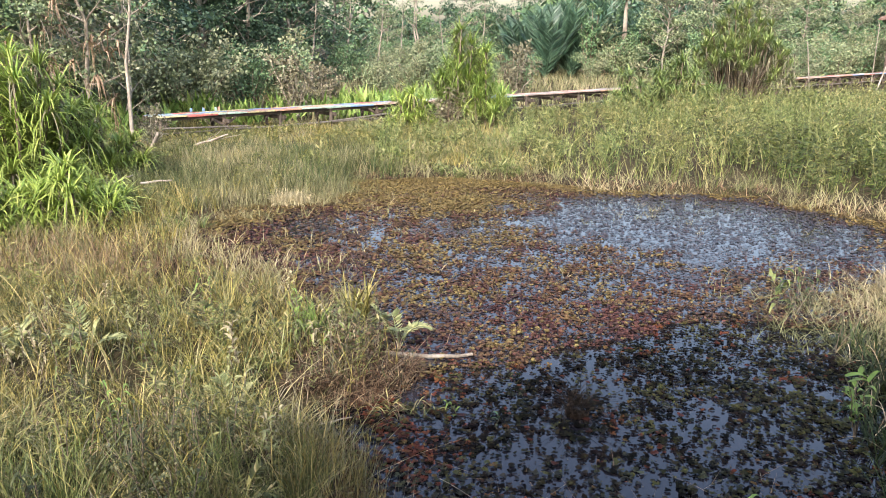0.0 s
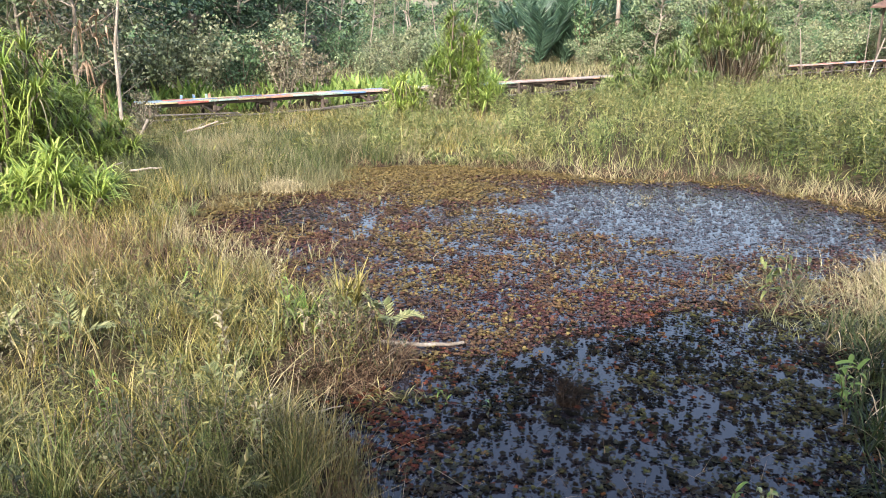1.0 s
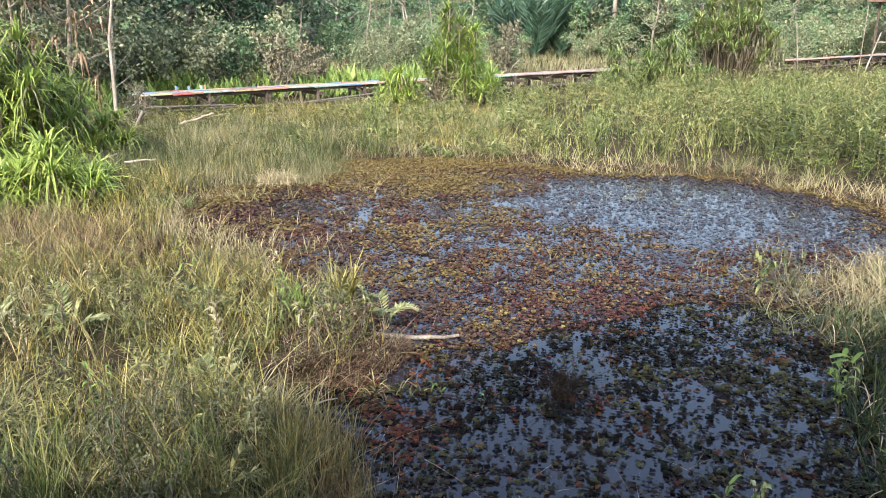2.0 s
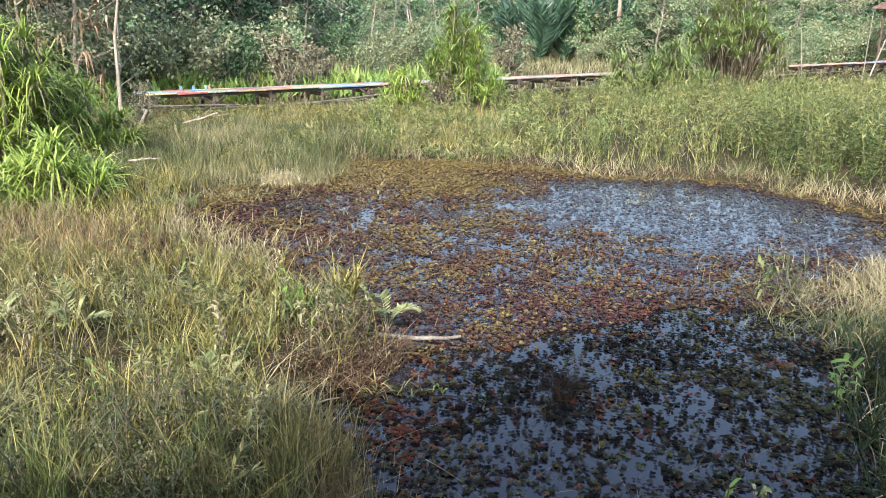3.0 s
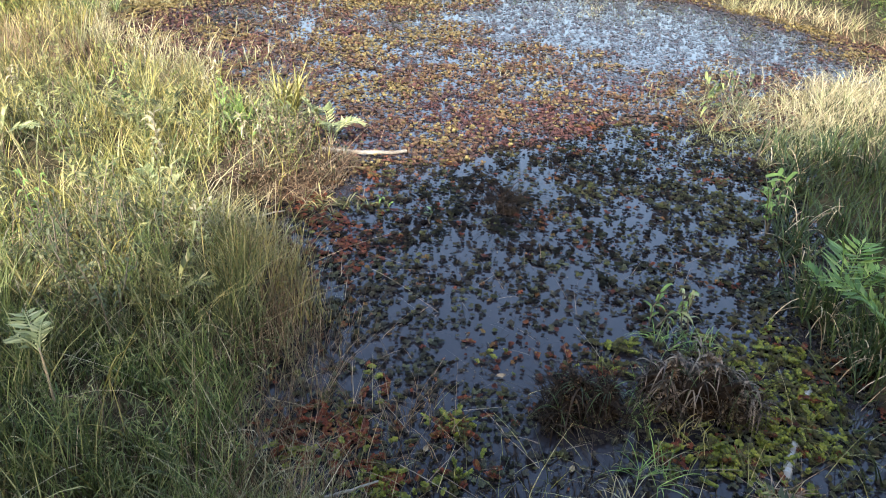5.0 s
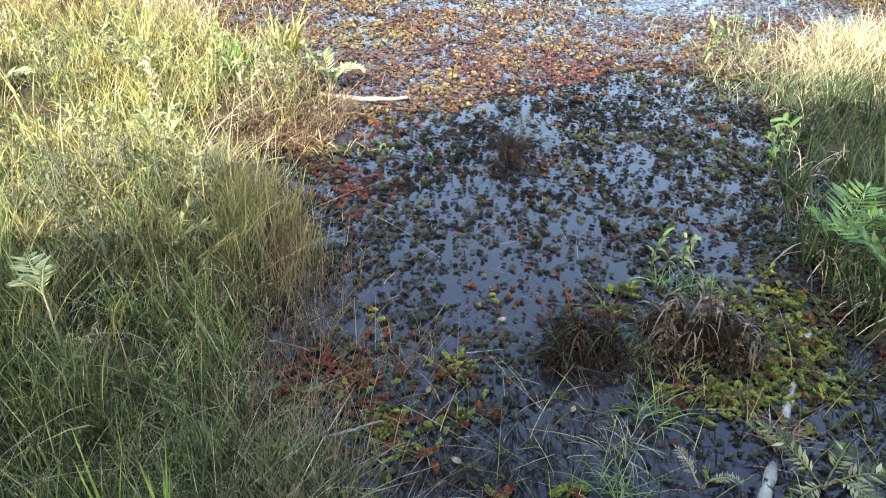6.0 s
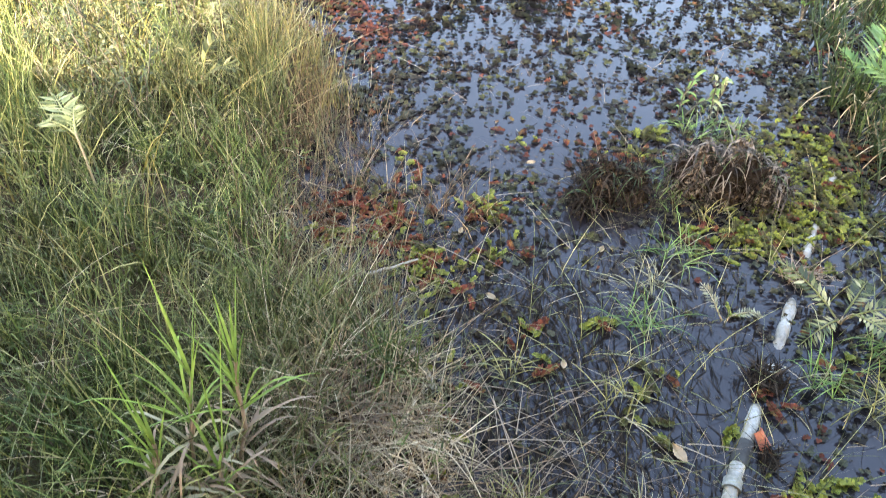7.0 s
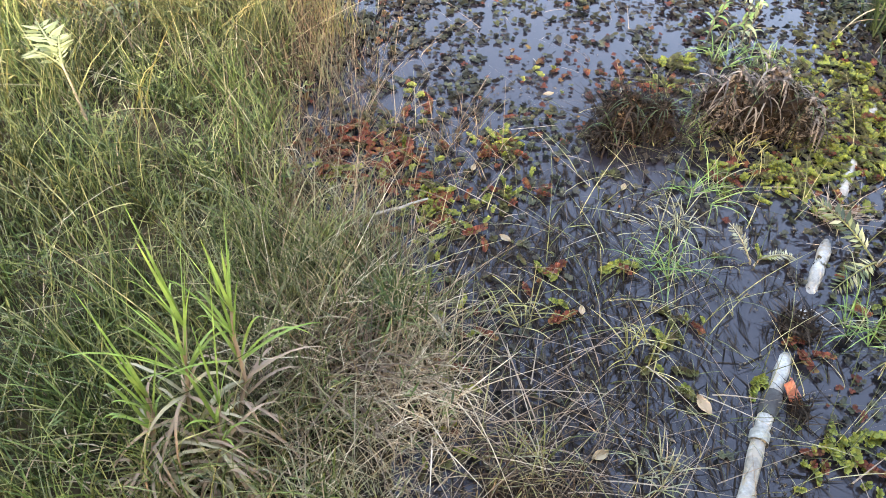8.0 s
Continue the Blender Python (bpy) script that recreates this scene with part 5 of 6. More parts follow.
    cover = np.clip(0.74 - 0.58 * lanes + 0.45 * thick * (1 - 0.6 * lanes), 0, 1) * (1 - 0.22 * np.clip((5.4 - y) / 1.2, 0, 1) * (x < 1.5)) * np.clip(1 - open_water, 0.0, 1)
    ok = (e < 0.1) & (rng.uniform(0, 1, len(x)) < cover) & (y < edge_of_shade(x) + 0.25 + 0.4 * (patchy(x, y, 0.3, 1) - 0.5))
    x, y = x[ok], y[ok]
    olive = 0.04 + 0.7 * np.clip((patchy(x, y, 0.3, 14) - 0.68) * 5, 0, 1) + 0.6 * bump_at(x, y, 2.9, 5.4, 0.5, 0.9) + 0.7 * bump_at(x, y, 2.3, 3.1, 0.45, 0.8) + 0.4 * bump_at(x, y, -0.2, 5.4, 0.4, 0.3)
    russet = 0.03 + 0.6 * np.clip((patchy(x, y, 0.3, 17) - 0.74) * 5, 0, 1) + 0.9 * bump_at(x, y, 1.4, 5.2, 0.2, 0.16) + 0.55 * bump_at(x, y, 0.9, 3.5, 0.35, 0.28) + 0.8 * bump_at(x, y, -0.5, 5.8, 0.6, 0.4) + 0.5 * bump_at(x, y, -0.35, 4.8, 0.4, 0.6)
    o = rng.uniform(0, 1, len(x)) < olive
    r = ~o & (rng.uniform(0, 1, len(x)) < russet)
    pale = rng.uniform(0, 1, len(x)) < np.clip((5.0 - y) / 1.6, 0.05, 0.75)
    for k, name, mat, label in ((~o & ~r & ~pale, "floating_fern_patches", SHADE_DARK_FERN, "scattered green and brown floating ferns coloured dark for the shade"),
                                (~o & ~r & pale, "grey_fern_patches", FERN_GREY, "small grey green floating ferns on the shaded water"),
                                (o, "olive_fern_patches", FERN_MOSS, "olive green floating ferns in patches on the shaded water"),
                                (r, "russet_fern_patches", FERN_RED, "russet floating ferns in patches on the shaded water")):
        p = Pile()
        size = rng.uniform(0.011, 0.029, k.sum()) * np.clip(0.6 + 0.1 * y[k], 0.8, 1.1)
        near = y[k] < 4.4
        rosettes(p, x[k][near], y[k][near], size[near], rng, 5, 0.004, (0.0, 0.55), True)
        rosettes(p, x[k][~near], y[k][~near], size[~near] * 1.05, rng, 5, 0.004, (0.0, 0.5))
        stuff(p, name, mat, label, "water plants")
    # thin dark strips flat on the open water, in place of stem reflections and sunken stems
    n = 5400
    x, y = rng.uniform(0.0, 1.6, n), rng.uniform(0.95, 2.7, n)
    ok = (shore_distance(x, y) < 0) & (rng.uniform(0, 1, n) < 1.15 * bump_at(x, y, 0.4, 1.65, 0.45, 0.75) + 0.22)
    a = np.where(rng.uniform(0, 1, ok.sum()) < 0.6, rng.normal(1.45, 0.35, ok.sum()), rng.uniform(0, 2 * np.pi, ok.sum()))
    l = rng.uniform(0.05, 0.2, ok.sum())
    dark_strips = Pile()
    leaves(dark_strips, np.stack([x[ok], y[ok], rng.uniform(0.003, 0.010, ok.sum())], -1), np.stack([np.cos(a), np.sin(a), rng.normal(0, 0.02, ok.sum())], -1), l,
           rng.uniform(0.003, 0.007, ok.sum()), rng, None, np.tile([[0, 0, 1.0]], (ok.sum(), 1)))
    stuff(dark_strips, "drowned_stems", ROOT_DARK, "thin dark strips for reflected and sunken stems on the open water", "plant debris")
    # thin stems standing out of the open water
    s = Pile()
    b = clumped(rng, 620, 3, 0.0, 2.4, 1.0, 3.2, 0.04, lambda x, y, e: (e < 0.1) & (rng.uniform(0, 1, len(x)) < 1.0 - 0.25 * y))
    b[:, 2] = -0.03
    blades(s, b, rng.uniform(0.08, 0.30, len(b)), rng.uniform(0.003, 0.006, len(b)), rng, 0.4, 0.7, 0.35, 4)
    stuff(s, "water_stems", NEAR_SEDGE, "thin sedge stems standing in the open water", "grass")
    lying = Pile()
    n = 150
    x, y = rng.normal(0.25, 0.38, n), rng.uniform(1.0, 1.8, n)
    a = rng.normal(0.1, 0.9, n)
    b = np.stack([x, y, rng.uniform(0.01, 0.06, n)], -1)
    blades(lying, b, rng.uniform(0.06, 0.16, n), rng.uniform(0.003, 0.006, n), rng, 2.6, 1.4, 0.7, 5, a)
    n = 260
    b = np.stack([rng.uniform(-0.3, 2.2, n), rng.uniform(1.1, 4.6, n), rng.uniform(0.006, 0.02, n)], -1)
    blades(lying, b, rng.uniform(0.03, 0.10, n), rng.uniform(0.003, 0.006, n), rng, 2.6, 1.4, 0.2, 4)
    stuff(lying, "lying_straws", SCREW_DEAD, "pale dead straws lying over the near water", "plant debris")
    n = 9000
    x, y = rng.uniform(-0.8, 2.6, n), rng.uniform(1.0, 4.8, n)
    ok = (shore_distance(x, y) < 0.05) & (rng.uniform(0, 1, n) < 0.12 + 0.8 * np.clip((patchy(x, y, 0.3, 90) - 0.45) * 3, 0, 1) * np.clip(1.3 - 0.2 * y, 0.3, 1))
    scum = Pile()
    rosettes(scum, x[ok], y[ok], rng.uniform(0.004, 0.011, ok.sum()), rng, 3, 0.003, (0.0, 0.4))
    stuff(scum, "floating_scum", SHORE_LITTER, "crumbs of leaf and scum floating on the near water", "plant debris")
    # fine sedge that stands in the thin mat at the grassy end of the pond
    t = Pile()
    b = clumped(rng, 3600, 7, -4.6, 0.0, 7.4, 14.8, 0.05, lambda x, y, e: (e < 0.15) & (rng.uniform(0, 1, len(x)) < np.exp(e / 0.55)) & (patchy(x, y, 0.6, 21) > 0.5) & (x < -0.6 - 0.35 * (y < 9)))
    b[:, 2] = -0.02
    blades(t, b, rng.uniform(0.10, 0.36, len(b)), rng.uniform(0.006, 0.011, len(b)), rng, 0.4, 0.45, 0.3)
    b = clumped(rng, 130, 9, -2.5, 5.5, 7.2, 14.5, 0.05, lambda x, y, e: (e < 0) & (patchy(x, y, 0.9, 22) > 0.62))
    b[:, 2] = -0.02
    blades(t, b, rng.uniform(0.06, 0.2, len(b)), rng.uniform(0.005, 0.009, len(b)), rng, 0.5, 0.5, 0.3)
    stuff(t, "pond_sedge", STRAW_GRASS, "thin straw coloured sedge standing in the fern mat", "grass")


meadow()
far_bank()
beyond()
floating_ferns()


# ---------------------------------------------------------------- single things near the deck
def floor_z(x, y):
    return max(0.0, float(land(np.array([x]), np.array([y]))[0]))


def frond(stem, leaf, rng, origin, yaw, length, rise, leaflets=9, slim=0.22, droop=0.5, size=0.32):
    """One feathered frond: a rib and leaflets in two rows."""
    t = np.linspace(0, 1, leaflets + 3)
    hor, z = length * math.cos(rise) * t, length * (math.sin(rise) * t - droop * t ** 2)
    mid = np.asarray(origin) + np.stack([math.cos(yaw) * hor, math.sin(yaw) * hor, z], -1)
    tube(stem, mid, np.linspace(0.006, 0.002, len(t)), 4, False)
    tang = np.gradient(mid, axis=0)
    tang /= np.linalg.norm(tang, axis=1)[:, None]
    side = np.array([-math.sin(yaw), math.cos(yaw), 0.0])
    b = mid[2:]
    l = length * size * np.sin(np.linspace(0.7, 2.6, len(b)))
    for s in (-1, 1):
        leaves(leaf, b, tang[2:] * 0.6 + side * s + rng.normal(0, 0.12, (len(b), 3)), l, l * slim, rng, 0.15, np.tile([[0, 0, 1.0]], (len(b), 1)))
    leaves(leaf, mid[-1:], tang[-1:], l[-1:] * 1.2, l[-1:] * slim, rng, 0.15, np.array([[0, 0, 1.0]]))


def fern(x, y, height, count, rng, mat, label, name="fern", slim=0.22, size=0.26, rise=(0.8, 1.4), leaflets=12):
    """A fern: each frond a part of its own."""
    root = new(name)
    root.matrix_basis = pose(x, y, floor_z(x, y))
    stalk = Pile()
    for i in range(count):
        p = Pile()
        a = i * 2.4 + rng.uniform(-0.4, 0.4)
        top = np.array([math.cos(a) * 0.03, math.sin(a) * 0.03, height * rng.uniform(0.05, 0.3)])
        tube(stalk, [(0, 0, -0.05), top * [0.5, 0.5, 0.6], top], [0.006, 0.005, 0.004], 5, False)
        frond(p, p, rng, top, a, height * rng.uniform(0.75, 1.1), rng.uniform(*rise), leaflets, slim, rng.uniform(0.25, 0.55), size)
        p.make("frond", mat, root)
    stalk.make("stalk", DRY_STEM, root)
    return tagged(root, label, "fern" if name == "fern" else "plant")


def leafy_herb(x, y, height, count, leaf, rng, mat, label, stems=2):
    """A herb with long drooping leaves up its stems, each leaf a part."""
    root = new("leafy_herb")
    root.matrix_basis = pose(x, y, floor_z(x, y))
    for s in range(stems):
        top = np.array([rng.normal(0, 0.08), rng.normal(0, 0.08), height * rng.uniform(0.8, 1.05)])
        path = wander(rng, (rng.normal(0, 0.02), rng.normal(0, 0.02), -0.05), top, 6, 0.03)
        p = Pile()
        tube(p, path, np.linspace(0.006, 0.003, 6), 5, False)
        stem = p.make("stem", DARK_BARK, root)
        for k in range(count):
            q = Pile()
            f = 0.35 + 0.65 * k / (count - 1)
            i = min(4, int(f * 5))
            at = path[i] * (1 - (f * 5 - i)) + path[i + 1] * (f * 5 - i)
            arching(q, at, rng, 1, leaf * rng.uniform(0.7, 1.15), leaf * 0.2, rise=0.9, seg=4, droop=0.8)
            q.make("leaf", mat, stem)
    return tagged(root, label, "plant")


def grass_clump(x, y, height, count, width, rng, mat, label, lift=0.0, dead=0, rise=1.6, droop=0.7, deadmat=None, group="", spread=0.05):
    """A tuft of strap leaves, on short canes when lift is given, with dry ones drooping beneath."""
    root = new("grass_clump")
    root.matrix_basis = pose(x, y, floor_z(x, y))
    live = Pile()
    heads = 1 if lift == 0 else 4
    for k in range(max(heads, 5)):
        a = k * 2.4
        foot = np.array([math.cos(a) * spread * 1.2, math.sin(a) * spread * 1.2, -0.02])
        top = foot * [1.5, 1.5, 0] + [0, 0, lift * (1 - 0.12 * k)]
        if lift:
            cane = Pile()
            tube(cane, wander(rng, foot - [0, 0, 0.05], top, 4, 0.02), np.linspace(0.012, 0.008, 4), 5, False)
            cane.make("cane", DRY_STEM, root)
        arching(live, top, rng, max(4, count // 5), height - lift * 0.5, width, rise=rise, droop=droop, seg=6)
    tagged(live.make("tuft", mat, root), kind="stuff")
    if dead:
        old = Pile()
        for k in range(4):
            a = k * 1.6
            arching(old, (math.cos(a) * spread, math.sin(a) * spread, max(0.08, lift * 0.5)), rng, dead // 4, height * 0.8, width * 0.7, rise=0.7, droop=1.0, seg=6)
        tagged(old.make("dry_tuft", deadmat or DRY_STEM, root, "dry straw coloured drooping blades"), kind="stuff")
    return tagged(root, label, "grass", group)


def strap_plant(x, y, head, length, count, rng, label):
    """A leaning cane with a head of strap leaves and dry leaves hanging down its length, each leaf a part."""
    root = new("strap_leaved_plant")
    z = floor_z(x, y)
    root.matrix_basis = pose(x, y, z)
    top = np.array(head) - np.array([x, y, z])
    path = wander(rng, (0, 0, -0.05), top, 8, 0.03)
    p = Pile()
    tube(p, path, np.linspace(0.010, 0.006, 8), 7, False)
    cane = p.make("cane", SCREW_DEAD, root)
    for k in range(count):
        q = Pile()
        up = k / count
        at = path[5 + int(2.99 * up)]
        arching(q, at, rng, 1, length * (0.75 + 0.4 * up + (0.35 if k % 4 == 0 else 0)), float(rng.uniform(0.008, 0.013)), rise=1.3 + 4.2 * up, droop=0.75 - 0.55 * up, seg=7)
        q.make("leaf", STRAP_LEAF, cane)
    for k in range(30):
        q = Pile()
        at = path[1 + k % 4]
        arching(q, at, rng, 1, 0.46, 0.013, rise=1.0, droop=1.15, seg=6)
        q.make("dry_leaf", SCREW_DEAD if k % 3 else STRAW_GRASS, cane, "dry brown drooping leaf")
    return tagged(root, label, "plant")


def straw_heap(x, y, rx, ry, height, count, rng, mat, label, width=0.006, length=0.35, name="straw_tuft", category="grass", droop=1.0, scatter_yaw=6.0, curl=0, core=None):
    """A low heap of tangled dead stems over a small hummock of peat."""
    root = new(name)
    root.matrix_basis = pose(x, y, floor_z(x, y))
    bm = bmesh.new()
    bmesh.ops.create_icosphere(bm, subdivisions=3, radius=1.0)
    for v in bm.verts:
        k = 0.72 + 0.3 * noise.noise(v.co * 2.3 + Vector((x, y, 0)))
        v.co = Vector((v.co.x * rx * k * 0.75, v.co.y * ry * k * 0.75, v.co.z * height * k * 0.4))
    part("hummock", bm, core or PEAT, root)
    p = Pile()
    d = ball(rng, count)
    d[:, 2] = np.abs(d[:, 2])
    base = d * np.array([rx, ry, height]) * rng.uniform(0.5, 0.85, count)[:, None]
    blades(p, base, length * rng.uniform(0.4, 1.2, count), np.full(count, width) * rng.uniform(0.6, 1.4, count), rng, 1.1, 0.7, droop, 4, np.arctan2(d[:, 1], d[:, 0]) + rng.normal(0, scatter_yaw, count))
    for k in range(curl):
        q = ball(rng, 1)[0]
        arching(p, (q[0] * rx * 0.75, q[1] * ry * 0.75, abs(q[2]) * height * 0.6 + height * 0.3), rng, 5, length, width * 1.6, rise=0.5, droop=1.5, seg=5)
    tagged(p.make("tangle", mat, root), kind="stuff")
    return tagged(root, label, category)


def root_mound(x, y, rx, ry, height, count, rng, mat, label, name):
    """A ragged, undercut lump of peat and roots, clad in crumpled dead leaves, with stems hanging over its flanks."""
    root = new(name)
    root.matrix_basis = pose(x, y, 0)
    bm = bmesh.new()
    for k in range(4):
        r = bmesh.ops.create_icosphere(bm, subdivisions=3, radius=1.0)
        cx, cy, cz = rng.uniform(-0.45, 0.45) * rx, rng.uniform(-0.4, 0.4) * ry, rng.uniform(0.25, 0.6) * height
        for v in r["verts"]:
            f = 0.75 + 0.6 * noise.noise(v.co * 2.1 + Vector((x * 7 + k, y * 5, k))) + 0.25 * noise.noise(v.co * 6 + Vector((y, x, k)))
            v.co = Vector((cx + v.co.x * rx * f * 0.5, cy + v.co.y * ry * f * 0.5, cz + v.co.z * height * f * 0.42))
    r = bmesh.ops.create_cone(bm, segments=9, radius1=rx * 0.55, radius2=rx * 0.4, depth=height * 0.6, matrix=Matrix.Translation((0, 0, height * 0.15)))
    part("hummock", bm, PEAT, root)
    p, q, pale = Pile(), Pile(), Pile()
    d = ball(rng, count * 6)
    d[:, 2] = np.abs(d[:, 2]) * 1.1 - 0.15
    rough = 0.72 + 0.4 * (patchy(d[:, 0] * 3, d[:, 1] * 3 + d[:, 2] * 2, 0.8, x) - 0.3)
    at = d * np.array([rx, ry, height]) * rough[:, None] + np.array([0, 0, 0.2 * height])
    at[:, :2] *= (1.15 - 0.6 * np.clip(at[:, 2] / height, 0, 1.2))[:, None] * (1 + 0.3 * np.sin(3 * np.arctan2(d[:, 1], d[:, 0]) + x * 9))[:, None]
    for pile, pick in ((p, np.arange(len(d)) % 4 > 0), (pale, np.arange(len(d)) % 4 == 0)):
        n = pick.sum()
        way = np.cross(d[pick], rng.normal(0, 1, (n, 3))) + np.array([0, 0, -0.6])
        l = rng.uniform(0.015, 0.045, n)
        leaves(pile, at[pick], way, l, l * rng.uniform(0.25, 0.55, n), rng, 0.3, d[pick] + rng.normal(0, 0.6, (n, 3)))
    m = count
    side = d[:m] * np.array([rx, ry, height]) * np.array([0.95, 0.95, 0.7])
    side[:, 2] = np.abs(side[:, 2]) + 0.03
    blades(q, side, rng.uniform(0.06, 0.2, m), rng.uniform(0.003, 0.006, m), rng, 0.9, 0.8, 1.1, 4, np.arctan2(d[:m, 1], d[:m, 0]))
    over, strap = Pile(), Pile()
    arching(over, (0, 0, height * 0.8), rng, 12, 0.30, 0.006, rise=0.9, droop=1.1, seg=6)
    for k in range(16):
        g = rng.uniform(-0.75, 0.75, 2)
        arching(strap, (g[0] * rx, g[1] * ry, height * rng.uniform(0.45, 1.1) * (1 - 0.4 * abs(g[0]))), rng, 7, 0.15, 0.009, rise=0.5, droop=1.4, seg=5)
    tagged(strap.make("hanging_leaves", mat, root, "curled dead strap leaves hanging down"), kind="stuff")
    tagged(p.make("crumpled_leaves", mat, root), kind="stuff")
    tagged(pale.make("pale_crumpled_leaves", SHORE_LITTER, root, "paler crumpled dead leaves"), kind="stuff")
    tagged(q.make("stem_tangle", ROOT_DARK, root, "thin dark hanging stems"), kind="stuff")
    tagged(over.make("green_tuft", SHADE_DARK_SEDGE, root, "long thin arching green blades"), kind="stuff")
    return tagged(root, label, "plant debris")


def floating_fern(rng, pairs, leaf, curl=0.22):
    """One chain of cupped leaves in close pairs on the water."""
    p = Pile()
    a, x, y = 0.0, 0.0, 0.0
    b, w, l = [], [], []
    pts = []
    for k in range(pairs):
        a += rng.normal(0, curl)
        x, y = x + math.cos(a) * leaf * 0.5, y + math.sin(a) * leaf * 0.5
        pts.append((x, y, 0.004))
        grow = leaf * (0.6 + 0.4 * math.sin(math.pi * (k + 0.8) / (pairs + 0.6)))
        for s in (-1, 1):
            q = a + s * rng.uniform(0.9, 1.4)
            b.append((x, y, 0.004 + rng.uniform(0, 0.006)))
            w.append((math.cos(q), math.sin(q), rng.uniform(0.2, 1.0)))
            l.append(grow * rng.uniform(0.8, 1.15))
    b, w, l = np.array(b), np.array(w), np.array(l)[:, None]
    n = len(b)
    w /= np.linalg.norm(w, axis=1)[:, None]
    side = np.cross(w, [[0, 0, 1.0]])
    side /= np.linalg.norm(side, axis=1)[:, None]
    up = np.cross(side, w) * l * 0.22
    v = np.stack([b, b + w * l * 0.3 - side * l * 0.42 + up, b + w * l * 0.8 - side * l * 0.42 + up, b + w * l, b + w * l * 0.8 + side * l * 0.42 + up, b + w * l * 0.3 + side * l * 0.42 + up], 1)
    i = np.arange(n)[:, None] * 6
    p.add(v.reshape(-1, 3), np.concatenate([i + [[0, 1, 2, 3]], i + [[0, 3, 4, 5]]], 1))
    tube(p, pts, np.full(len(pts), 0.004), 4, False)
    return p


def near_ferns():
    rng = R(301)
    kinds = {}
    for key, mat in (("yellow green", FERN_BRIGHT), ("rusty red", FERN_RED), ("olive and brown", FERN_MOSS)):
        piles = [floating_fern(rng, int(rng.integers(4, 11)), float(rng.uniform(0.018, 0.027))) for _ in range(8)]
        kinds[key] = [(q, q.mesh("floating_fern", mat), mat) for q in piles]
    massed = {key: Pile() for key in kinds}
    # centre, spread along x and y, how many, shares of red and of yellow green
    spots = [(-0.18, 2.86, 0.24, 0.17, 90, 0.6, 0.3), (0.03, 2.47, 0.15, 0.16, 56, 0.45, 0.45), (-0.38, 2.62, 0.08, 0.10, 16, 0.15, 0.65), (0.0, 3.2, 0.06, 0.12, 14, 0.45, 0.45),
             (0.36, 2.86, 0.06, 0.08, 14, 0.8, 0.1), (0.47, 2.98, 0.04, 0.09, 9, 0.2, 0.7), (0.40, 2.60, 0.14, 0.12, 22, 0.35, 0.35), (0.46, 2.08, 0.06, 0.12, 12, 0.5, 0.45),
             (0.79, 2.11, 0.05, 0.03, 5, 0.1, 0.9), (0.08, 1.76, 0.04, 0.14, 12, 0.45, 0.35), (0.07, 1.58, 0.06, 0.08, 10, 0.05, 0.8), (0.02, 1.38, 0.08, 0.05, 6, 0.1, 0.8),
             (0.74, 3.5, 0.12, 0.10, 9, 0.6, 0.35), (1.12, 3.42, 0.18, 0.12, 10, 0.6, 0.2), (1.72, 2.66, 0.18, 0.11, 80, 0.06, 0.72), (2.06, 2.87, 0.14, 0.18, 95, 0.06, 0.75),
             (2.24, 3.12, 0.15, 0.2, 90, 0.06, 0.75), (2.28, 2.75, 0.14, 0.14, 60, 0.06, 0.75), (1.95, 2.45, 0.12, 0.08, 20, 0.4, 0.3), (1.02, 1.84, 0.08, 0.05, 7, 0.1, 0.55),
             (0.88, 1.62, 0.10, 0.07, 9, 0.05, 0.4), (1.25, 1.54, 0.03, 0.02, 4, 0.0, 0.95), (1.39, 1.33, 0.05, 0.02, 5, 0.0, 0.95), (1.48, 1.28, 0.05, 0.02, 5, 0.0, 0.95),
             (1.37, 1.23, 0.10, 0.02, 12, 0.55, 0.4), (1.62, 1.30, 0.06, 0.03, 5, 0.1, 0.85), (1.52, 1.14, 0.16, 0.05, 12, 0.1, 0.7), (1.46, 2.15, 0.02, 0.02, 2, 0.0, 1.0), (1.5, 1.70, 0.02, 0.03, 3, 0.5, 0.5), (1.85, 1.95, 0.10, 0.12, 14, 0.2, 0.4),
             (2.42, 3.45, 0.16, 0.2, 80, 0.05, 0.75), (2.05, 3.4, 0.16, 0.12, 50, 0.1, 0.55), (1.41, 2.68, 0.10, 0.05, 22, 0.1, 0.6), (1.87, 2.66, 0.10, 0.07, 45, 0.05, 0.8), (2.44, 3.08, 0.10, 0.08, 40, 0.05, 0.8),
             (1.49, 3.56, 0.14, 0.06, 30, 0.1, 0.5), (-0.40, 2.80, 0.10, 0.10, 26, 0.25, 0.6), (0.02, 2.58, 0.10, 0.08, 24, 0.3, 0.6), (0.42, 2.90, 0.10, 0.08, 22, 0.5, 0.4), (1.3, 3.36, 0.14, 0.05, 24, 0.5, 0.2)]
    for x, y, rx, ry, n, red, bright in spots:
        for _ in range(n):
            u = rng.uniform()
            key = "rusty red" if u < red else ("yellow green" if u < red + bright else "olive and brown")
            q, me, mat = kinds[key][int(rng.integers(0, 8))]
            px, py = x + rng.normal(0, rx * 0.75), y + rng.normal(0, ry * 0.75)
            m = pose(px, py, max(0.002, floor_z(px, py)) + rng.uniform(0, 0.012), rng.uniform(-8, 8), rng.uniform(-8, 8), rng.uniform(0, 360)) @ Matrix.Scale(rng.uniform(0.6, 1.05), 4)
            if y > 2.58 and n >= 20:
                a = np.array(m)
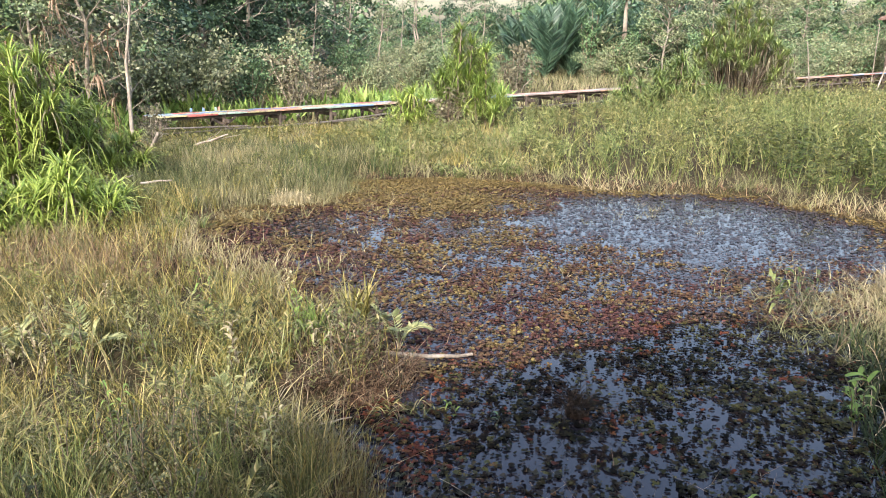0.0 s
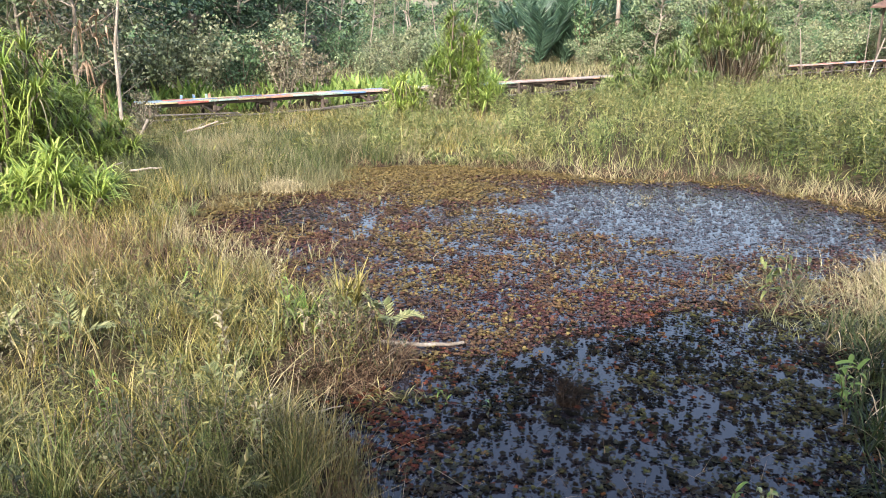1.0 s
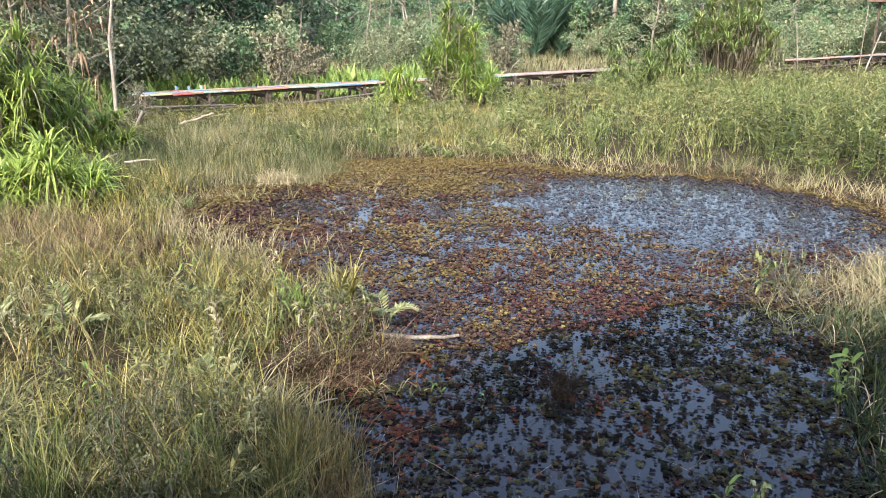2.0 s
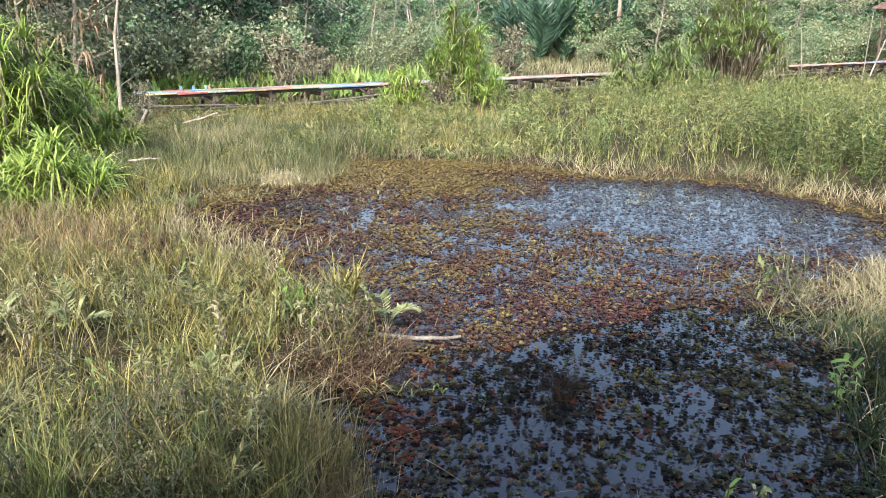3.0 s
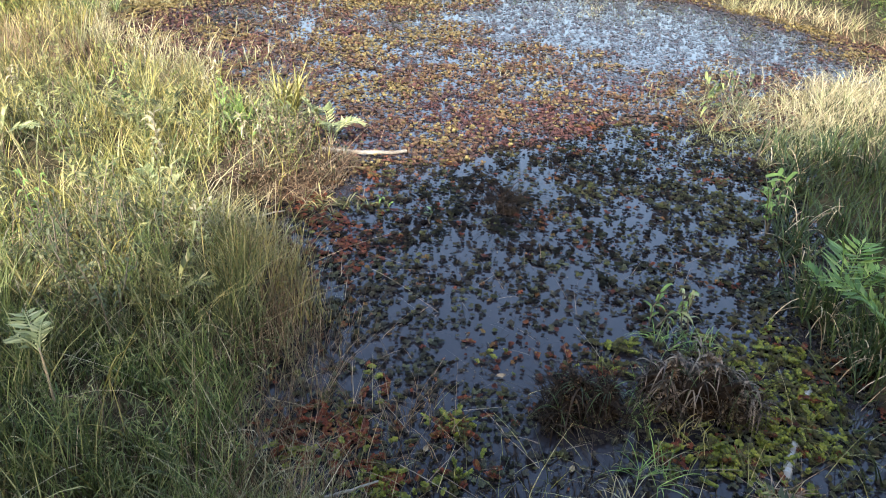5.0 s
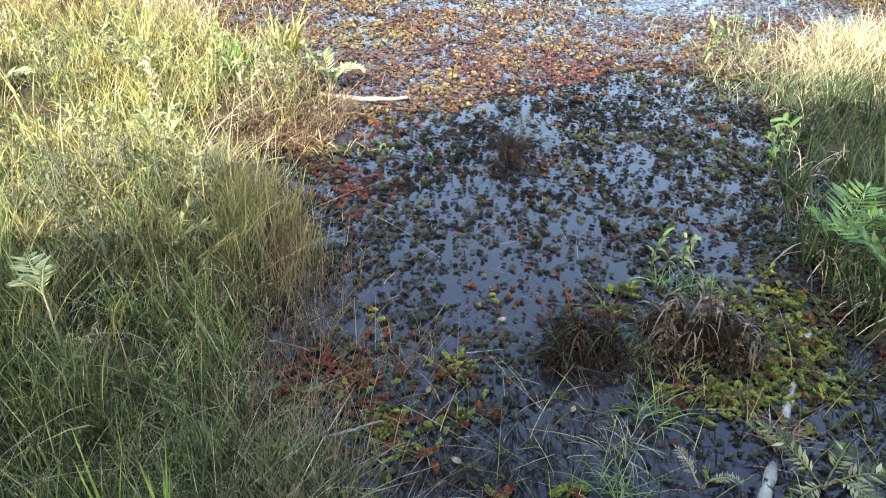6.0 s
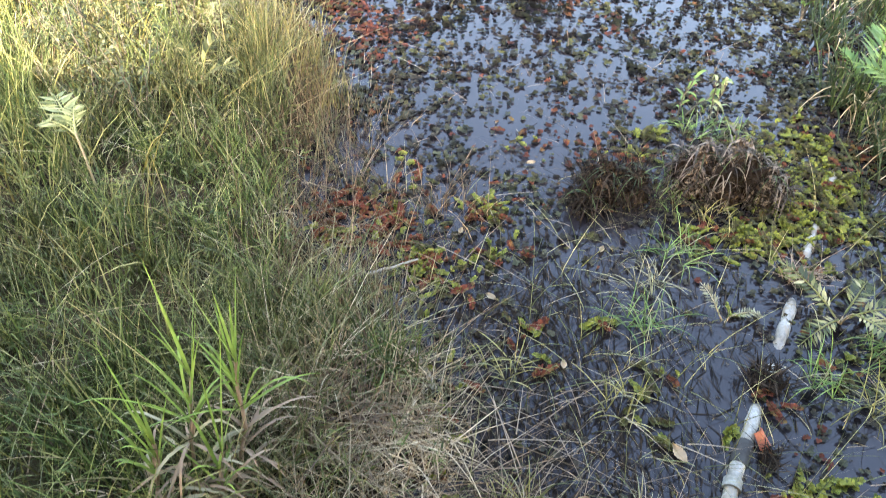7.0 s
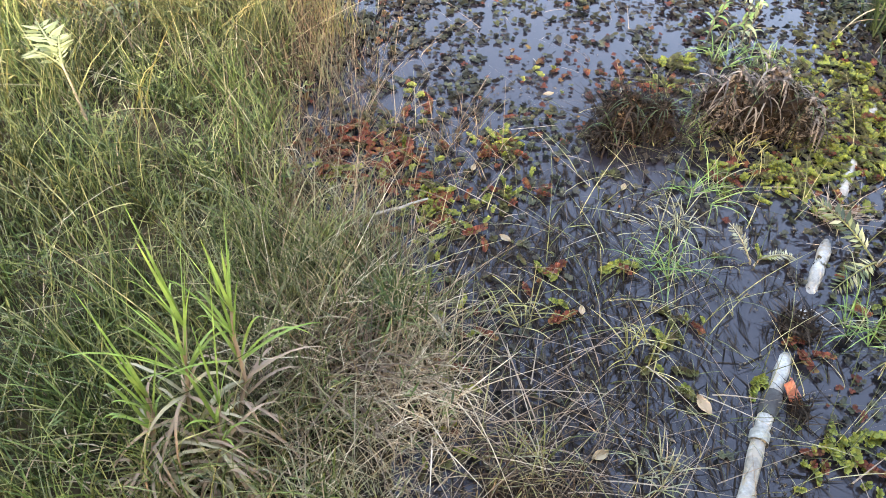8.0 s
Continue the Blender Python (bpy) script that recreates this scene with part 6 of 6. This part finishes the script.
                massed[key].add(np.concatenate(q.v) @ a[:3, :3].T + a[:3, 3], np.concatenate(q.f))
                continue
            ob = new("floating_fern", me)
            ob.matrix_basis = m
            tagged(ob, key + " floating fern with folded leaf pairs on the water", "water fern", "floating ferns by the deck")
    for key, p in massed.items():
        stuff(p, "massed_floating_ferns", kinds[key][0][2], key + " floating ferns massed on the shallow water", "water plants")


def pipe_line():
    """A dirty plastic pipe lying half sunk in the water, wrapped with black rags at its joints."""
    root = new("water_pipe")
    pts = np.array([(0.86, 0.80), (1.05, 1.10), (1.18, 1.33), (1.31, 1.52), (1.38, 1.62), (1.44, 1.71), (1.50, 1.78), (1.55, 1.85), (1.60, 1.93), (1.66, 2.02), (1.77, 2.18), (1.84, 2.29), (1.95, 2.45),
                    (2.02, 2.56), (2.15, 2.74), (2.21, 2.83), (2.28, 2.94), (2.34, 3.02), (2.46, 3.18), (2.60, 3.40)])
    z = np.array([0.012, 0.012, 0.010, 0.008, 0.0, -0.050, -0.020, -0.018, -0.045, 0.002, 0.006, -0.045, -0.042, -0.006, -0.008, -0.045, -0.042, -0.010, -0.012, -0.07])
    t = np.linspace(0, len(pts) - 1, 115)
    i = np.minimum(len(pts) - 2, t.astype(int))
    f = (t - i)[:, None]
    p3 = np.concatenate([pts, z[:, None]], 1)
    line = p3[i] * (1 - f) + p3[i + 1] * f
    p = Pile()
    tube(p, line, 0.028 + 0.002 * np.sin(t * 9), 12)
    p.make("pipe", PLASTIC, root)
    for c in (15,):
        q = Pile()
        tube(q, line[c - 1:c + 3], np.array([0.034, 0.037, 0.038, 0.035]), 10)
        q.make("wrapping", BLACK_TAPE, root, "black rag tied round the pipe")
    ring = Pile()
    tube(ring, line[11:13], [0.037, 0.037], 12)
    ring.make("collar", PLASTIC, root)
    tagged(root, "dirty white plastic water pipe half sunk in the pond", "pipe")
    rng = R(311)
    straw_heap(1.50, 1.78, 0.13, 0.12, 0.06, 160, rng, ROOT_DARK, "black rotting plant muck caught on the pipe", 0.008, 0.07, "muck", "debris")
    straw_heap(1.36, 1.42, 0.07, 0.09, 0.05, 70, rng, ROOT_DARK, "brown rotting plant muck caught on the pipe", 0.005, 0.08, "muck", "debris")
    straw_heap(1.90, 2.37, 0.12, 0.10, 0.07, 90, rng, SCREW_DEAD, "brown rotting plant muck caught on the pipe", 0.006, 0.12, "muck", "debris")
    # orange scrap beside it
    bm = bmesh.new()
    bmesh.ops.create_grid(bm, x_segments=6, y_segments=6, size=0.5)
    for v in bm.verts:
        x, y = v.co.x, v.co.y
        v.co = Vector((x * 0.055 * (1 - 0.4 * y), y * 0.085, 0.02 + 0.035 * math.cos(x * 2.6) + 0.03 * y))
    bmesh.ops.solidify(bm, geom=bm.faces[:], thickness=0.003)
    me = bpy.data.meshes.new("plastic_scrap")
    bm.to_mesh(me)
    bm.free()
    me.materials.append(ORANGE)
    ob = new("plastic_scrap", me)
    ob.matrix_basis = pose(1.345, 1.50, 0.0, 25, 0, 40)
    tagged(ob, "faded orange plastic scrap leaning against the pipe", "litter")


def stick(a, b, r, rng, mat, label, name="stick", sides=7, twigs=0):
    root = new(name)
    p = Pile()
    a, b = np.array(a, float), np.array(b, float)
    root.matrix_basis = pose(*a)
    w = wander(rng, (0, 0, 0), b - a, 7, np.linalg.norm(b - a) * 0.03)
    tube(p, w, r * np.linspace(1.0, 0.6, 7), sides)
    p.make("branch", mat, root)
    for k in range(twigs):
        q = Pile()
        s = w[2 + k % 4]
        tube(q, wander(rng, s, s + rng.normal(0, 0.25, 3) * [1, 1, 0.6] + [0, 0, 0.1], 4, 0.03), r * np.linspace(0.4, 0.12, 4), 5, False)
        q.make("twig", mat, root)
    return tagged(root, label, "branch")


near_ferns()
pipe_line()
RG = R(401)
# the tall strap-leaved clump and the straw round it
strap_plant(-0.82, 1.22, (-0.80, 1.50, 0.56), 0.60, 24, RG, "fresh green strap leaved stem with dry leaves drooping below")
strap_plant(-0.90, 1.18, (-0.93, 1.36, 0.36), 0.50, 14, RG, "fresh green strap leaved stem with dry leaves drooping below")
strap_plant(-0.72, 1.16, (-0.70, 1.34, 0.34), 0.48, 13, RG, "yellow green strap leaved stem with dry leaves drooping below")
strap_plant(-0.68, 1.26, (-0.64, 1.57, 0.53), 0.54, 20, RG, "yellow green strap leaved stem with dry leaves drooping below")
straw_heap(-0.08, 1.50, 0.20, 0.24, 0.12, 330, RG, DRY_STEM, "heap of pale dead grass bleached by the sun", 0.005, 0.13)
straw_heap(-0.36, 1.62, 0.28, 0.26, 0.12, 420, RG, RUST_STEM, "heap of rusty dead grass beside the strap plants", 0.006, 0.24)
straw_heap(-0.45, 1.40, 0.26, 0.22, 0.12, 120, RG, STRAW_GRASS, "heap of pale dead grass bleached by the sun", 0.005, 0.16)
straw_heap(0.30, 1.14, 0.28, 0.14, 0.05, 200, RG, HUMMOCK, "flat tangle of dead stems on the water", 0.004, 0.22)
straw_heap(-3.2, 4.75, 0.45, 0.2, 0.10, 420, RG, STRAW_GRASS, "flattened mat of bleached dry grass", 0.008, 0.3)
for x, y, h in ((-2.95, 13.5, 0.5), (-2.75, 13.55, 0.55), (-2.6, 13.45, 0.42), (-2.85, 13.35, 0.4)):
    grass_clump(x, y, h, 260, 0.008, RG, PALE_SEDGE, "pale domed tussock of dry sedge at the pond edge", 0, 60, 1.5, 0.75, PALE_SEDGE, "tussock at the pond edge", 0.07)
for x, y in ((-3.95, 11.5), (-4.3, 12.3), (-4.15, 11.0)):
    grass_clump(x, y, 0.6, 70, 0.012, RG, GREEN_SEDGE, "drooping green sedge tuft at the pond's corner", 0, 16, 1.6, 0.7, STRAW_GRASS, "tufts at the pond's corner", 0.1)
# dark root hummocks on the near water
for x, y, rx, ry, h, n in ((1.06, 3.02, 0.17, 0.13, 0.22, 190), (1.20, 2.98, 0.12, 0.10, 0.20, 120), (0.95, 2.93, 0.11, 0.09, 0.10, 80)):
    root_mound(x, y, rx, ry, h, n, RG, ROOT_DARK, "dark brown clump of dead roots and stems", "root_clump")
for x, y, rx, ry, h, n in ((1.56, 3.06, 0.15, 0.13, 0.32, 220), (1.75, 3.02, 0.18, 0.14, 0.37, 280), (1.92, 2.95, 0.14, 0.11, 0.24, 130)):
    root_mound(x, y, rx, ry, h, n, RG, MOUND_LEAF, "mound of curled grey brown dead leaves on dark roots", "dead_leaf_mound")
straw_heap(-0.55, 6.0, 0.5, 0.42, 0.06, 620, RG, HUMMOCK, "brown hummock of dead sedge by the water", 0.009, 0.15, "dead_sedge_hummock", "plant debris")
straw_heap(-0.72, 5.65, 0.35, 0.3, 0.05, 420, RG, HUMMOCK, "brown hummock of dead sedge by the water", 0.007, 0.14, "dead_sedge_hummock", "plant debris")
straw_heap(1.05, 5.35, 0.16, 0.14, 0.14, 200, RG, ROOT_DARK, "small dark sedge stump standing in the water", 0.006, 0.25, "dead_sedge_hummock", "plant debris")
straw_heap(-1.12, 5.72, 0.26, 0.18, 0.04, 260, RG, SHORE_LITTER, "flat brown litter of dead sedge behind the small pool", 0.009, 0.16, "dead_sedge_hummock", "plant debris")
twiggy = put(shrub(1.2, 1.6, R(97), 0.13, 190, HUMMOCK, "dark twiggy dead bush on the brown hummock", "dead bushes on the hummock", "dead_bush"), -0.55, 6.0, 0, 0.24)
for i, (x, y, k) in enumerate(((-0.85, 6.15, 0.25), (-0.35, 5.8, 0.2), (-0.7, 6.35, 0.28), (-0.75, 5.75, 0.18), (-1.05, 6.0, 0.2))):
    again(twiggy, x, y, 50 + i * 70, k)
# tufts in the shallows
for x, y, h, n, m in ((1.02, 2.12, 0.42, 26, BROAD_LEAF), (0.82, 1.68, 0.34, 22, GREEN_GRASS), (1.12, 2.35, 0.4, 24, STRAW_GRASS), (0.35, 1.9, 0.3, 20, GREEN_GRASS),
                      (1.33, 2.55, 0.4, 24, BROAD_LEAF), (0.3, 1.25, 0.35, 30, GREEN_GRASS), (1.75, 1.75, 0.4, 30, BROAD_LEAF), (1.95, 1.6, 0.45, 34, GREEN_GRASS),
                      (1.38, 2.95, 0.3, 22, BROAD_LEAF), (1.50, 3.12, 0.36, 20, BROAD_LEAF), (1.62, 2.82, 0.26, 18, GREEN_GRASS), (1.75, 3.6, 0.4, 24, BROAD_LEAF), (1.95, 3.55, 0.35, 20, BROAD_LEAF), (0.75, 1.2, 0.3, 24, STRAW_GRASS), (2.1, 1.9, 0.45, 36, BROAD_LEAF)):
    grass_clump(x, y, h * 0.85, int(n * 1.3), 0.0055, RG, m, "thin green grass tuft standing in shallow water", 0, 10, 1.1, 0.7, STRAW_GRASS, "tufts in the shallows", 0.035)
# arching dry and green tufts round the strap plants
for x, y, h, n, m in ((-0.95, 1.12, 0.34, 20, SCREW_DEAD), (-0.62, 1.10, 0.36, 22, SCREW_DEAD), (-1.15, 1.30, 0.34, 20, STRAW_GRASS), (-0.45, 1.20, 0.30, 24, STRAW_GRASS),
                      (-0.85, 0.98, 0.3, 18, NEAR_SEDGE), (-1.3, 1.05, 0.3, 18, NEAR_SEDGE), (-0.55, 1.75, 0.3, 24, SCREW_DEAD), (-0.32, 1.8, 0.34, 26, RUST_STEM), (-0.15, 1.9, 0.34, 26, RUST_STEM)):
    grass_clump(x, y, h, n, 0.007, RG, m, "dry arching tuft in the trampled sedge", 0, 8, 1.3, 0.7, None, "tufts by the deck")
# sedge on the shaded bank, its dark green lowered further for that shade
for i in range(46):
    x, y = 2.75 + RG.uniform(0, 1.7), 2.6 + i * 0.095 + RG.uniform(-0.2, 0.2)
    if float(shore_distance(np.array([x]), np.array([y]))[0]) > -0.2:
        grass_clump(x, y, RG.uniform(0.4, 0.75), 34, 0.013, RG, SHADE_DARK_SEDGE, "dense arching green sedge clump on the shaded bank", 0, 10, 1.9, 0.6, None, "sedge on the shaded bank")
for x, y in ((-0.7, 6.2), (-0.45, 5.85), (-0.95, 5.9), (-0.35, 6.25), (-0.6, 6.55), (-1.05, 6.3)):
    grass_clump(x, y, RG.uniform(0.22, 0.4), 20, 0.008, RG, SHADE_DARK_SEDGE, "dark sedge tuft on the brown hummock", 0, 20, 1.6, 0.6, HUMMOCK, "tufts on the hummock")
for i in range(14):
    x, y = 2.75 + RG.uniform(0, 0.6), 2.3 + i * 0.12 + RG.uniform(-0.1, 0.1)
    grass_clump(x, y, RG.uniform(0.45, 0.7), 30, 0.010, RG, (GREEN_SEDGE, DEEP_SEDGE)[i % 2], "tall upright green sedge on the shaded bank", 0, 8, 3.0, 0.4, None, "sedge on the shaded bank")
# clump before the log, and its pale neighbour
grass_clump(-0.85, 7.1, 0.85, 56, 0.020, RG, GREEN_GRASS, "yellow green arching grass clump at the water's edge", 0.15, 12, 2.2, 0.5)
grass_clump(-1.3, 6.8, 0.6, 40, 0.016, RG, STRAP_LEAF, "yellow green arching grass clump at the water's edge", 0.1, 12, 2.0, 0.5)
fern(-0.42, 6.65, 0.5, 5, RG, PALE_FERN, "pale grey green fern beside the log", slim=0.3)
fern(-0.75, 6.6, 0.45, 6, RG, NEAR_SEDGE, "olive green fern at the water's edge")
stick((-0.52, 6.47, 0.04), (0.27, 6.42, 0.05), 0.026, RG, BARK, "bleached stick floating at the water's edge", "stick", 8)
stick((-1.1, 5.05, 0.03), (-0.7, 5.22, 0.05), 0.008, RG, BARK, "thin bleached twig across the small pool", "stick")
stick((-6.2, 18.72, 0.38), (-5.3, 18.62, 0.68), 0.032, RG, BARK, "bleached fallen branch in the sedge", "fallen_branch", 7, 2)
stick((-6.2, 14.0, 0.3), (-5.95, 14.3, 0.40), 0.022, RG, BARK, "bleached fallen twig in the sedge", "fallen_branch", 7, 1)
stick((-5.52, 13.55, 0.36), (-5.0, 13.72, 0.40), 0.024, RG, BARK, "bleached fallen branch in the sedge", "fallen_branch", 7, 1)
stick((-7.6, 19.2, 0.0), (-7.2, 19.1, 0.66), 0.065, RG, BARK, "broken pale stump beside the slim tree", "stump", 8, 1)
stick((0.05, 1.78, 0.03), (-0.02, 2.0, 0.03), 0.014, RG, BARK, "short bleached twig on the muck", "stick")
stick((-0.22, 2.42, 0.06), (0.02, 2.5, 0.07), 0.008, RG, BARK, "thin bleached twig on red water fern", "stick")
# broad and feathered plants
for x, y, h, n, m, l in ((-3.83, 6.1, 0.55, 6, PALE_FERN, "pale fern rising over the grass"), (-3.4, 5.9, 0.5, 5, NEAR_SEDGE, "yellowing fern rising over the grass"),
                         (-3.15, 6.2, 0.5, 5, PALE_FERN, "pale fern rising over the grass"), (-2.1, 6.6, 0.5, 5, NEAR_SEDGE, "yellow green fern rising over the grass"),
                         (-1.55, 5.1, 0.42, 5, PALE_FERN, "pale fern rising over the grass"), (-1.95, 6.9, 0.5, 5, NEAR_SEDGE, "yellow green fern rising over the grass"),
                         (-1.5, 6.6, 0.45, 5, NEAR_SEDGE, "yellow green fern rising over the grass"), (-2.2, 5.5, 0.4, 5, NEAR_SEDGE, "olive green fern in the grass"),
                         (-1.35, 5.0, 0.35, 5, NEAR_SEDGE, "olive green fern in the grass"),
                         (3.1, 3.45, 0.62, 7, BROAD_LEAF, "bright green fern on the shaded bank"),
                         (2.95, 3.85, 0.6, 6, BROAD_LEAF, "bright green fern on the shaded bank"),                          (1.42, 2.12, 0.2, 2, STRAW_GRASS, "drooping yellow dying fern over the water"), (1.98, 2.1, 0.34, 5, NEAR_SEDGE, "drooping yellow green fern by the pipe")):
    fern(x, y, h, n, RG, m, l, slim=0.3 if m is PALE_FERN else 0.24, rise=(0.3, 0.9) if "drooping" in l else (0.8, 1.4))
leafy_herb(3.62, 7.75, 0.42, 8, 0.22, RG, BANK_HERB, "yellow green herb with drooping leaves in the far shallows")
leafy_herb(3.75, 7.6, 0.5, 7, 0.18, RG, SHADE_DARK_SEDGE, "dark stemmed herb in the far shallows", 3)
leafy_herb(3.05, 5.0, 0.55, 9, 0.20, RG, BROAD_LEAF, "bright green herb with drooping leaves on the shaded bank", 3)
leafy_herb(1.72, 3.78, 0.34, 9, 0.13, RG, BROAD_LEAF, "light green herb standing in the shallows")
leafy_herb(1.92, 3.7, 0.30, 8, 0.12, RG, PALE_FERN, "light green herb standing in the shallows")
leafy_herb(0.15, 5.35, 0.15, 6, 0.12, RG, BROAD_LEAF, "small green herb rising from the water ferns", 1)
leafy_herb(0.4, 5.1, 0.14, 5, 0.10, RG, HAZED_FOREST_LEAF, "small green herb rising from the water ferns", 1)
for hx, hy, hm in ((-1.55, 5.0, PALE_FERN), (-2.05, 6.4, BANK_HERB), (-2.5, 5.9, BANK_HERB), (-3.3, 5.7, STRAW_GRASS), (-1.3, 6.5, BANK_HERB), (-1.75, 5.9, STRAW_GRASS), (-2.8, 6.5, PALE_FERN), (-0.95, 6.5, BANK_HERB)):
    leafy_herb(hx, hy, RG.uniform(0.4, 0.55), 13, 0.13, RG, hm, "pale herb with drooping leaves above the grass", 2)
# single tufts and stalks that stand out of the sunlit meadow
for i in range(22):
    x, y = -0.95 - RG.uniform(0, 3.4), 4.0 + i * 0.24 + RG.uniform(-0.3, 0.3)
    if float(shore_distance(np.array([x]), np.array([y]))[0]) > 0.15:
        grass_clump(x, y, RG.uniform(0.35, 0.6), 26, 0.012, RG, (NEAR_SEDGE, GREEN_GRASS, BANK_HERB, GREEN_SEDGE)[i % 4], "arching yellow green grass tuft in the wet meadow", 0, 10, 1.7, 0.55, STRAW_GRASS, "tufts in the meadow", 0.04)
for i in range(36):
    x, y = -0.9 - RG.uniform(0, 3.1), 4.3 + i * 0.1 + RG.uniform(-0.2, 0.2)
    if float(shore_distance(np.array([x]), np.array([y]))[0]) > 0.15:
        leafy_herb(x, y, RG.uniform(0.35, 0.6), 14, 0.10, RG, (NEAR_SEDGE, BANK_HERB, PALE_FERN, STRAW_GRASS, BROAD_LEAF)[i % 5], "thin leafy herb stalk above the meadow grass", 2)
for x, y, h in ((-1.95, 4.35, 0.5), (-1.75, 4.25, 0.55), (-1.55, 4.3, 0.5), (-1.6, 4.5, 0.45), (-2.2, 4.5, 0.45), (-1.85, 4.05, 0.5), (-1.35, 4.45, 0.4), (-0.95, 7.0, 0.4), (-0.75, 6.35, 0.45), (-0.6, 6.5, 0.4), (-2.7, 5.1, 0.4), (-2.3, 3.7, 0.5), (-1.45, 3.55, 0.45), (3.9, 7.6, 0.4), (3.7, 6.6, 0.4)):
    leafy_herb(x, y, h, 11, 0.10, RG, DARK_BRUSH, "dark leaved herb with blackish stalks in the grass", 4)
# low dark bushes where the sunlit meadow ends
dark_bush = put(shrub(1.5, 1.3, R(98), 0.11, 520, DARK_BRUSH, "low dark leaved bush with blackish twigs in the meadow", "dark bushes in the meadow", "dark_bush"), -1.85, 4.05, 0, 0.24)
for i, (x, y, k) in enumerate(((-1.58, 3.95, 0.26), (-1.45, 4.2, 0.2), (-2.1, 4.3, 0.2), (-1.7, 3.7, 0.22), (-2.9, 5.3, 0.18), (-1.35, 4.75, 0.2), (-2.5, 6.2, 0.2), (-3.3, 6.6, 0.22))):
    again(dark_bush, x, y, 40 + i * 75, k)
# the pale plume that leans out of the shaded grass
plume = new("fern")
plume.matrix_basis = pose(-1.58, 3.02, floor_z(-1.58, 3.02))
p = Pile()
tube(p, [(0, 0, -0.05), (-0.01, 0.02, 0.18), (-0.03, 0.05, 0.34)], [0.007, 0.006, 0.004], 6, False)
p.make("stalk", DRY_STEM, plume)
for yaw, length, rise in ((2.15, 0.31, 0.75), (2.5, 0.24, 0.35), (1.7, 0.20, 1.0)):
    p = Pile()
    frond(p, p, RG, (-0.03, 0.05, 0.32), yaw, length, rise, 9, 0.26, 0.4, 0.36)
    p.make("frond", PALE_FERN, plume)
tagged(plume, "pale grey green plume leaning out of the shaded grass", "fern")
fern(-1.2, 3.9, 0.35, 4, RG, NEAR_SEDGE, "yellow green fern in the shaded grass", slim=0.24)
# olive and yellow tufts on the brown hummock
for x, y in ((-0.35, 5.35), (-0.15, 5.42), (-0.5, 5.5)):
    grass_clump(x, y, 0.2, 22, 0.011, RG, NEAR_SEDGE, "low yellow olive tuft on the brown hummock", 0, 8, 1.0, 0.7, RUST_STEM, "tufts on the hummock")


def dead_leaf(x, y, size, turn, label):
    """A curled fallen leaf afloat."""
    bm = bmesh.new()
    bmesh.ops.create_grid(bm, x_segments=6, y_segments=4, size=0.5)
    for v in bm.verts:
        u, w = v.co.x, v.co.y
        v.co = Vector((u * size, w * size * 0.55 * max(0.1, 1 - (2 * u) ** 2), 0.012 + 0.25 * size * abs(w) + 0.1 * size * u * u))
    bmesh.ops.solidify(bm, geom=bm.faces[:], thickness=0.0012)
    me = bpy.data.meshes.new("fallen_leaf")
    bm.to_mesh(me)
    bm.free()
    me.materials.append(DRY_STEM)
    ob = new("fallen_leaf", me)
    ob.matrix_basis = pose(x, y, 0, 0, 0, turn)
    return tagged(ob, label, "leaf", "fallen leaves on the water")


for x, y, s, a in ((0.57, 1.27, 0.07, 20), (0.62, 1.9, 0.05, 80), (0.35, 2.3, 0.06, 140), (0.95, 2.6, 0.05, 60), (1.0, 1.45, 0.09, 110), (0.7, 3.3, 0.06, 10), (0.25, 2.75, 0.05, 70)):
    dead_leaf(x, y, s, a, "pale curled dead leaf floating on the water")
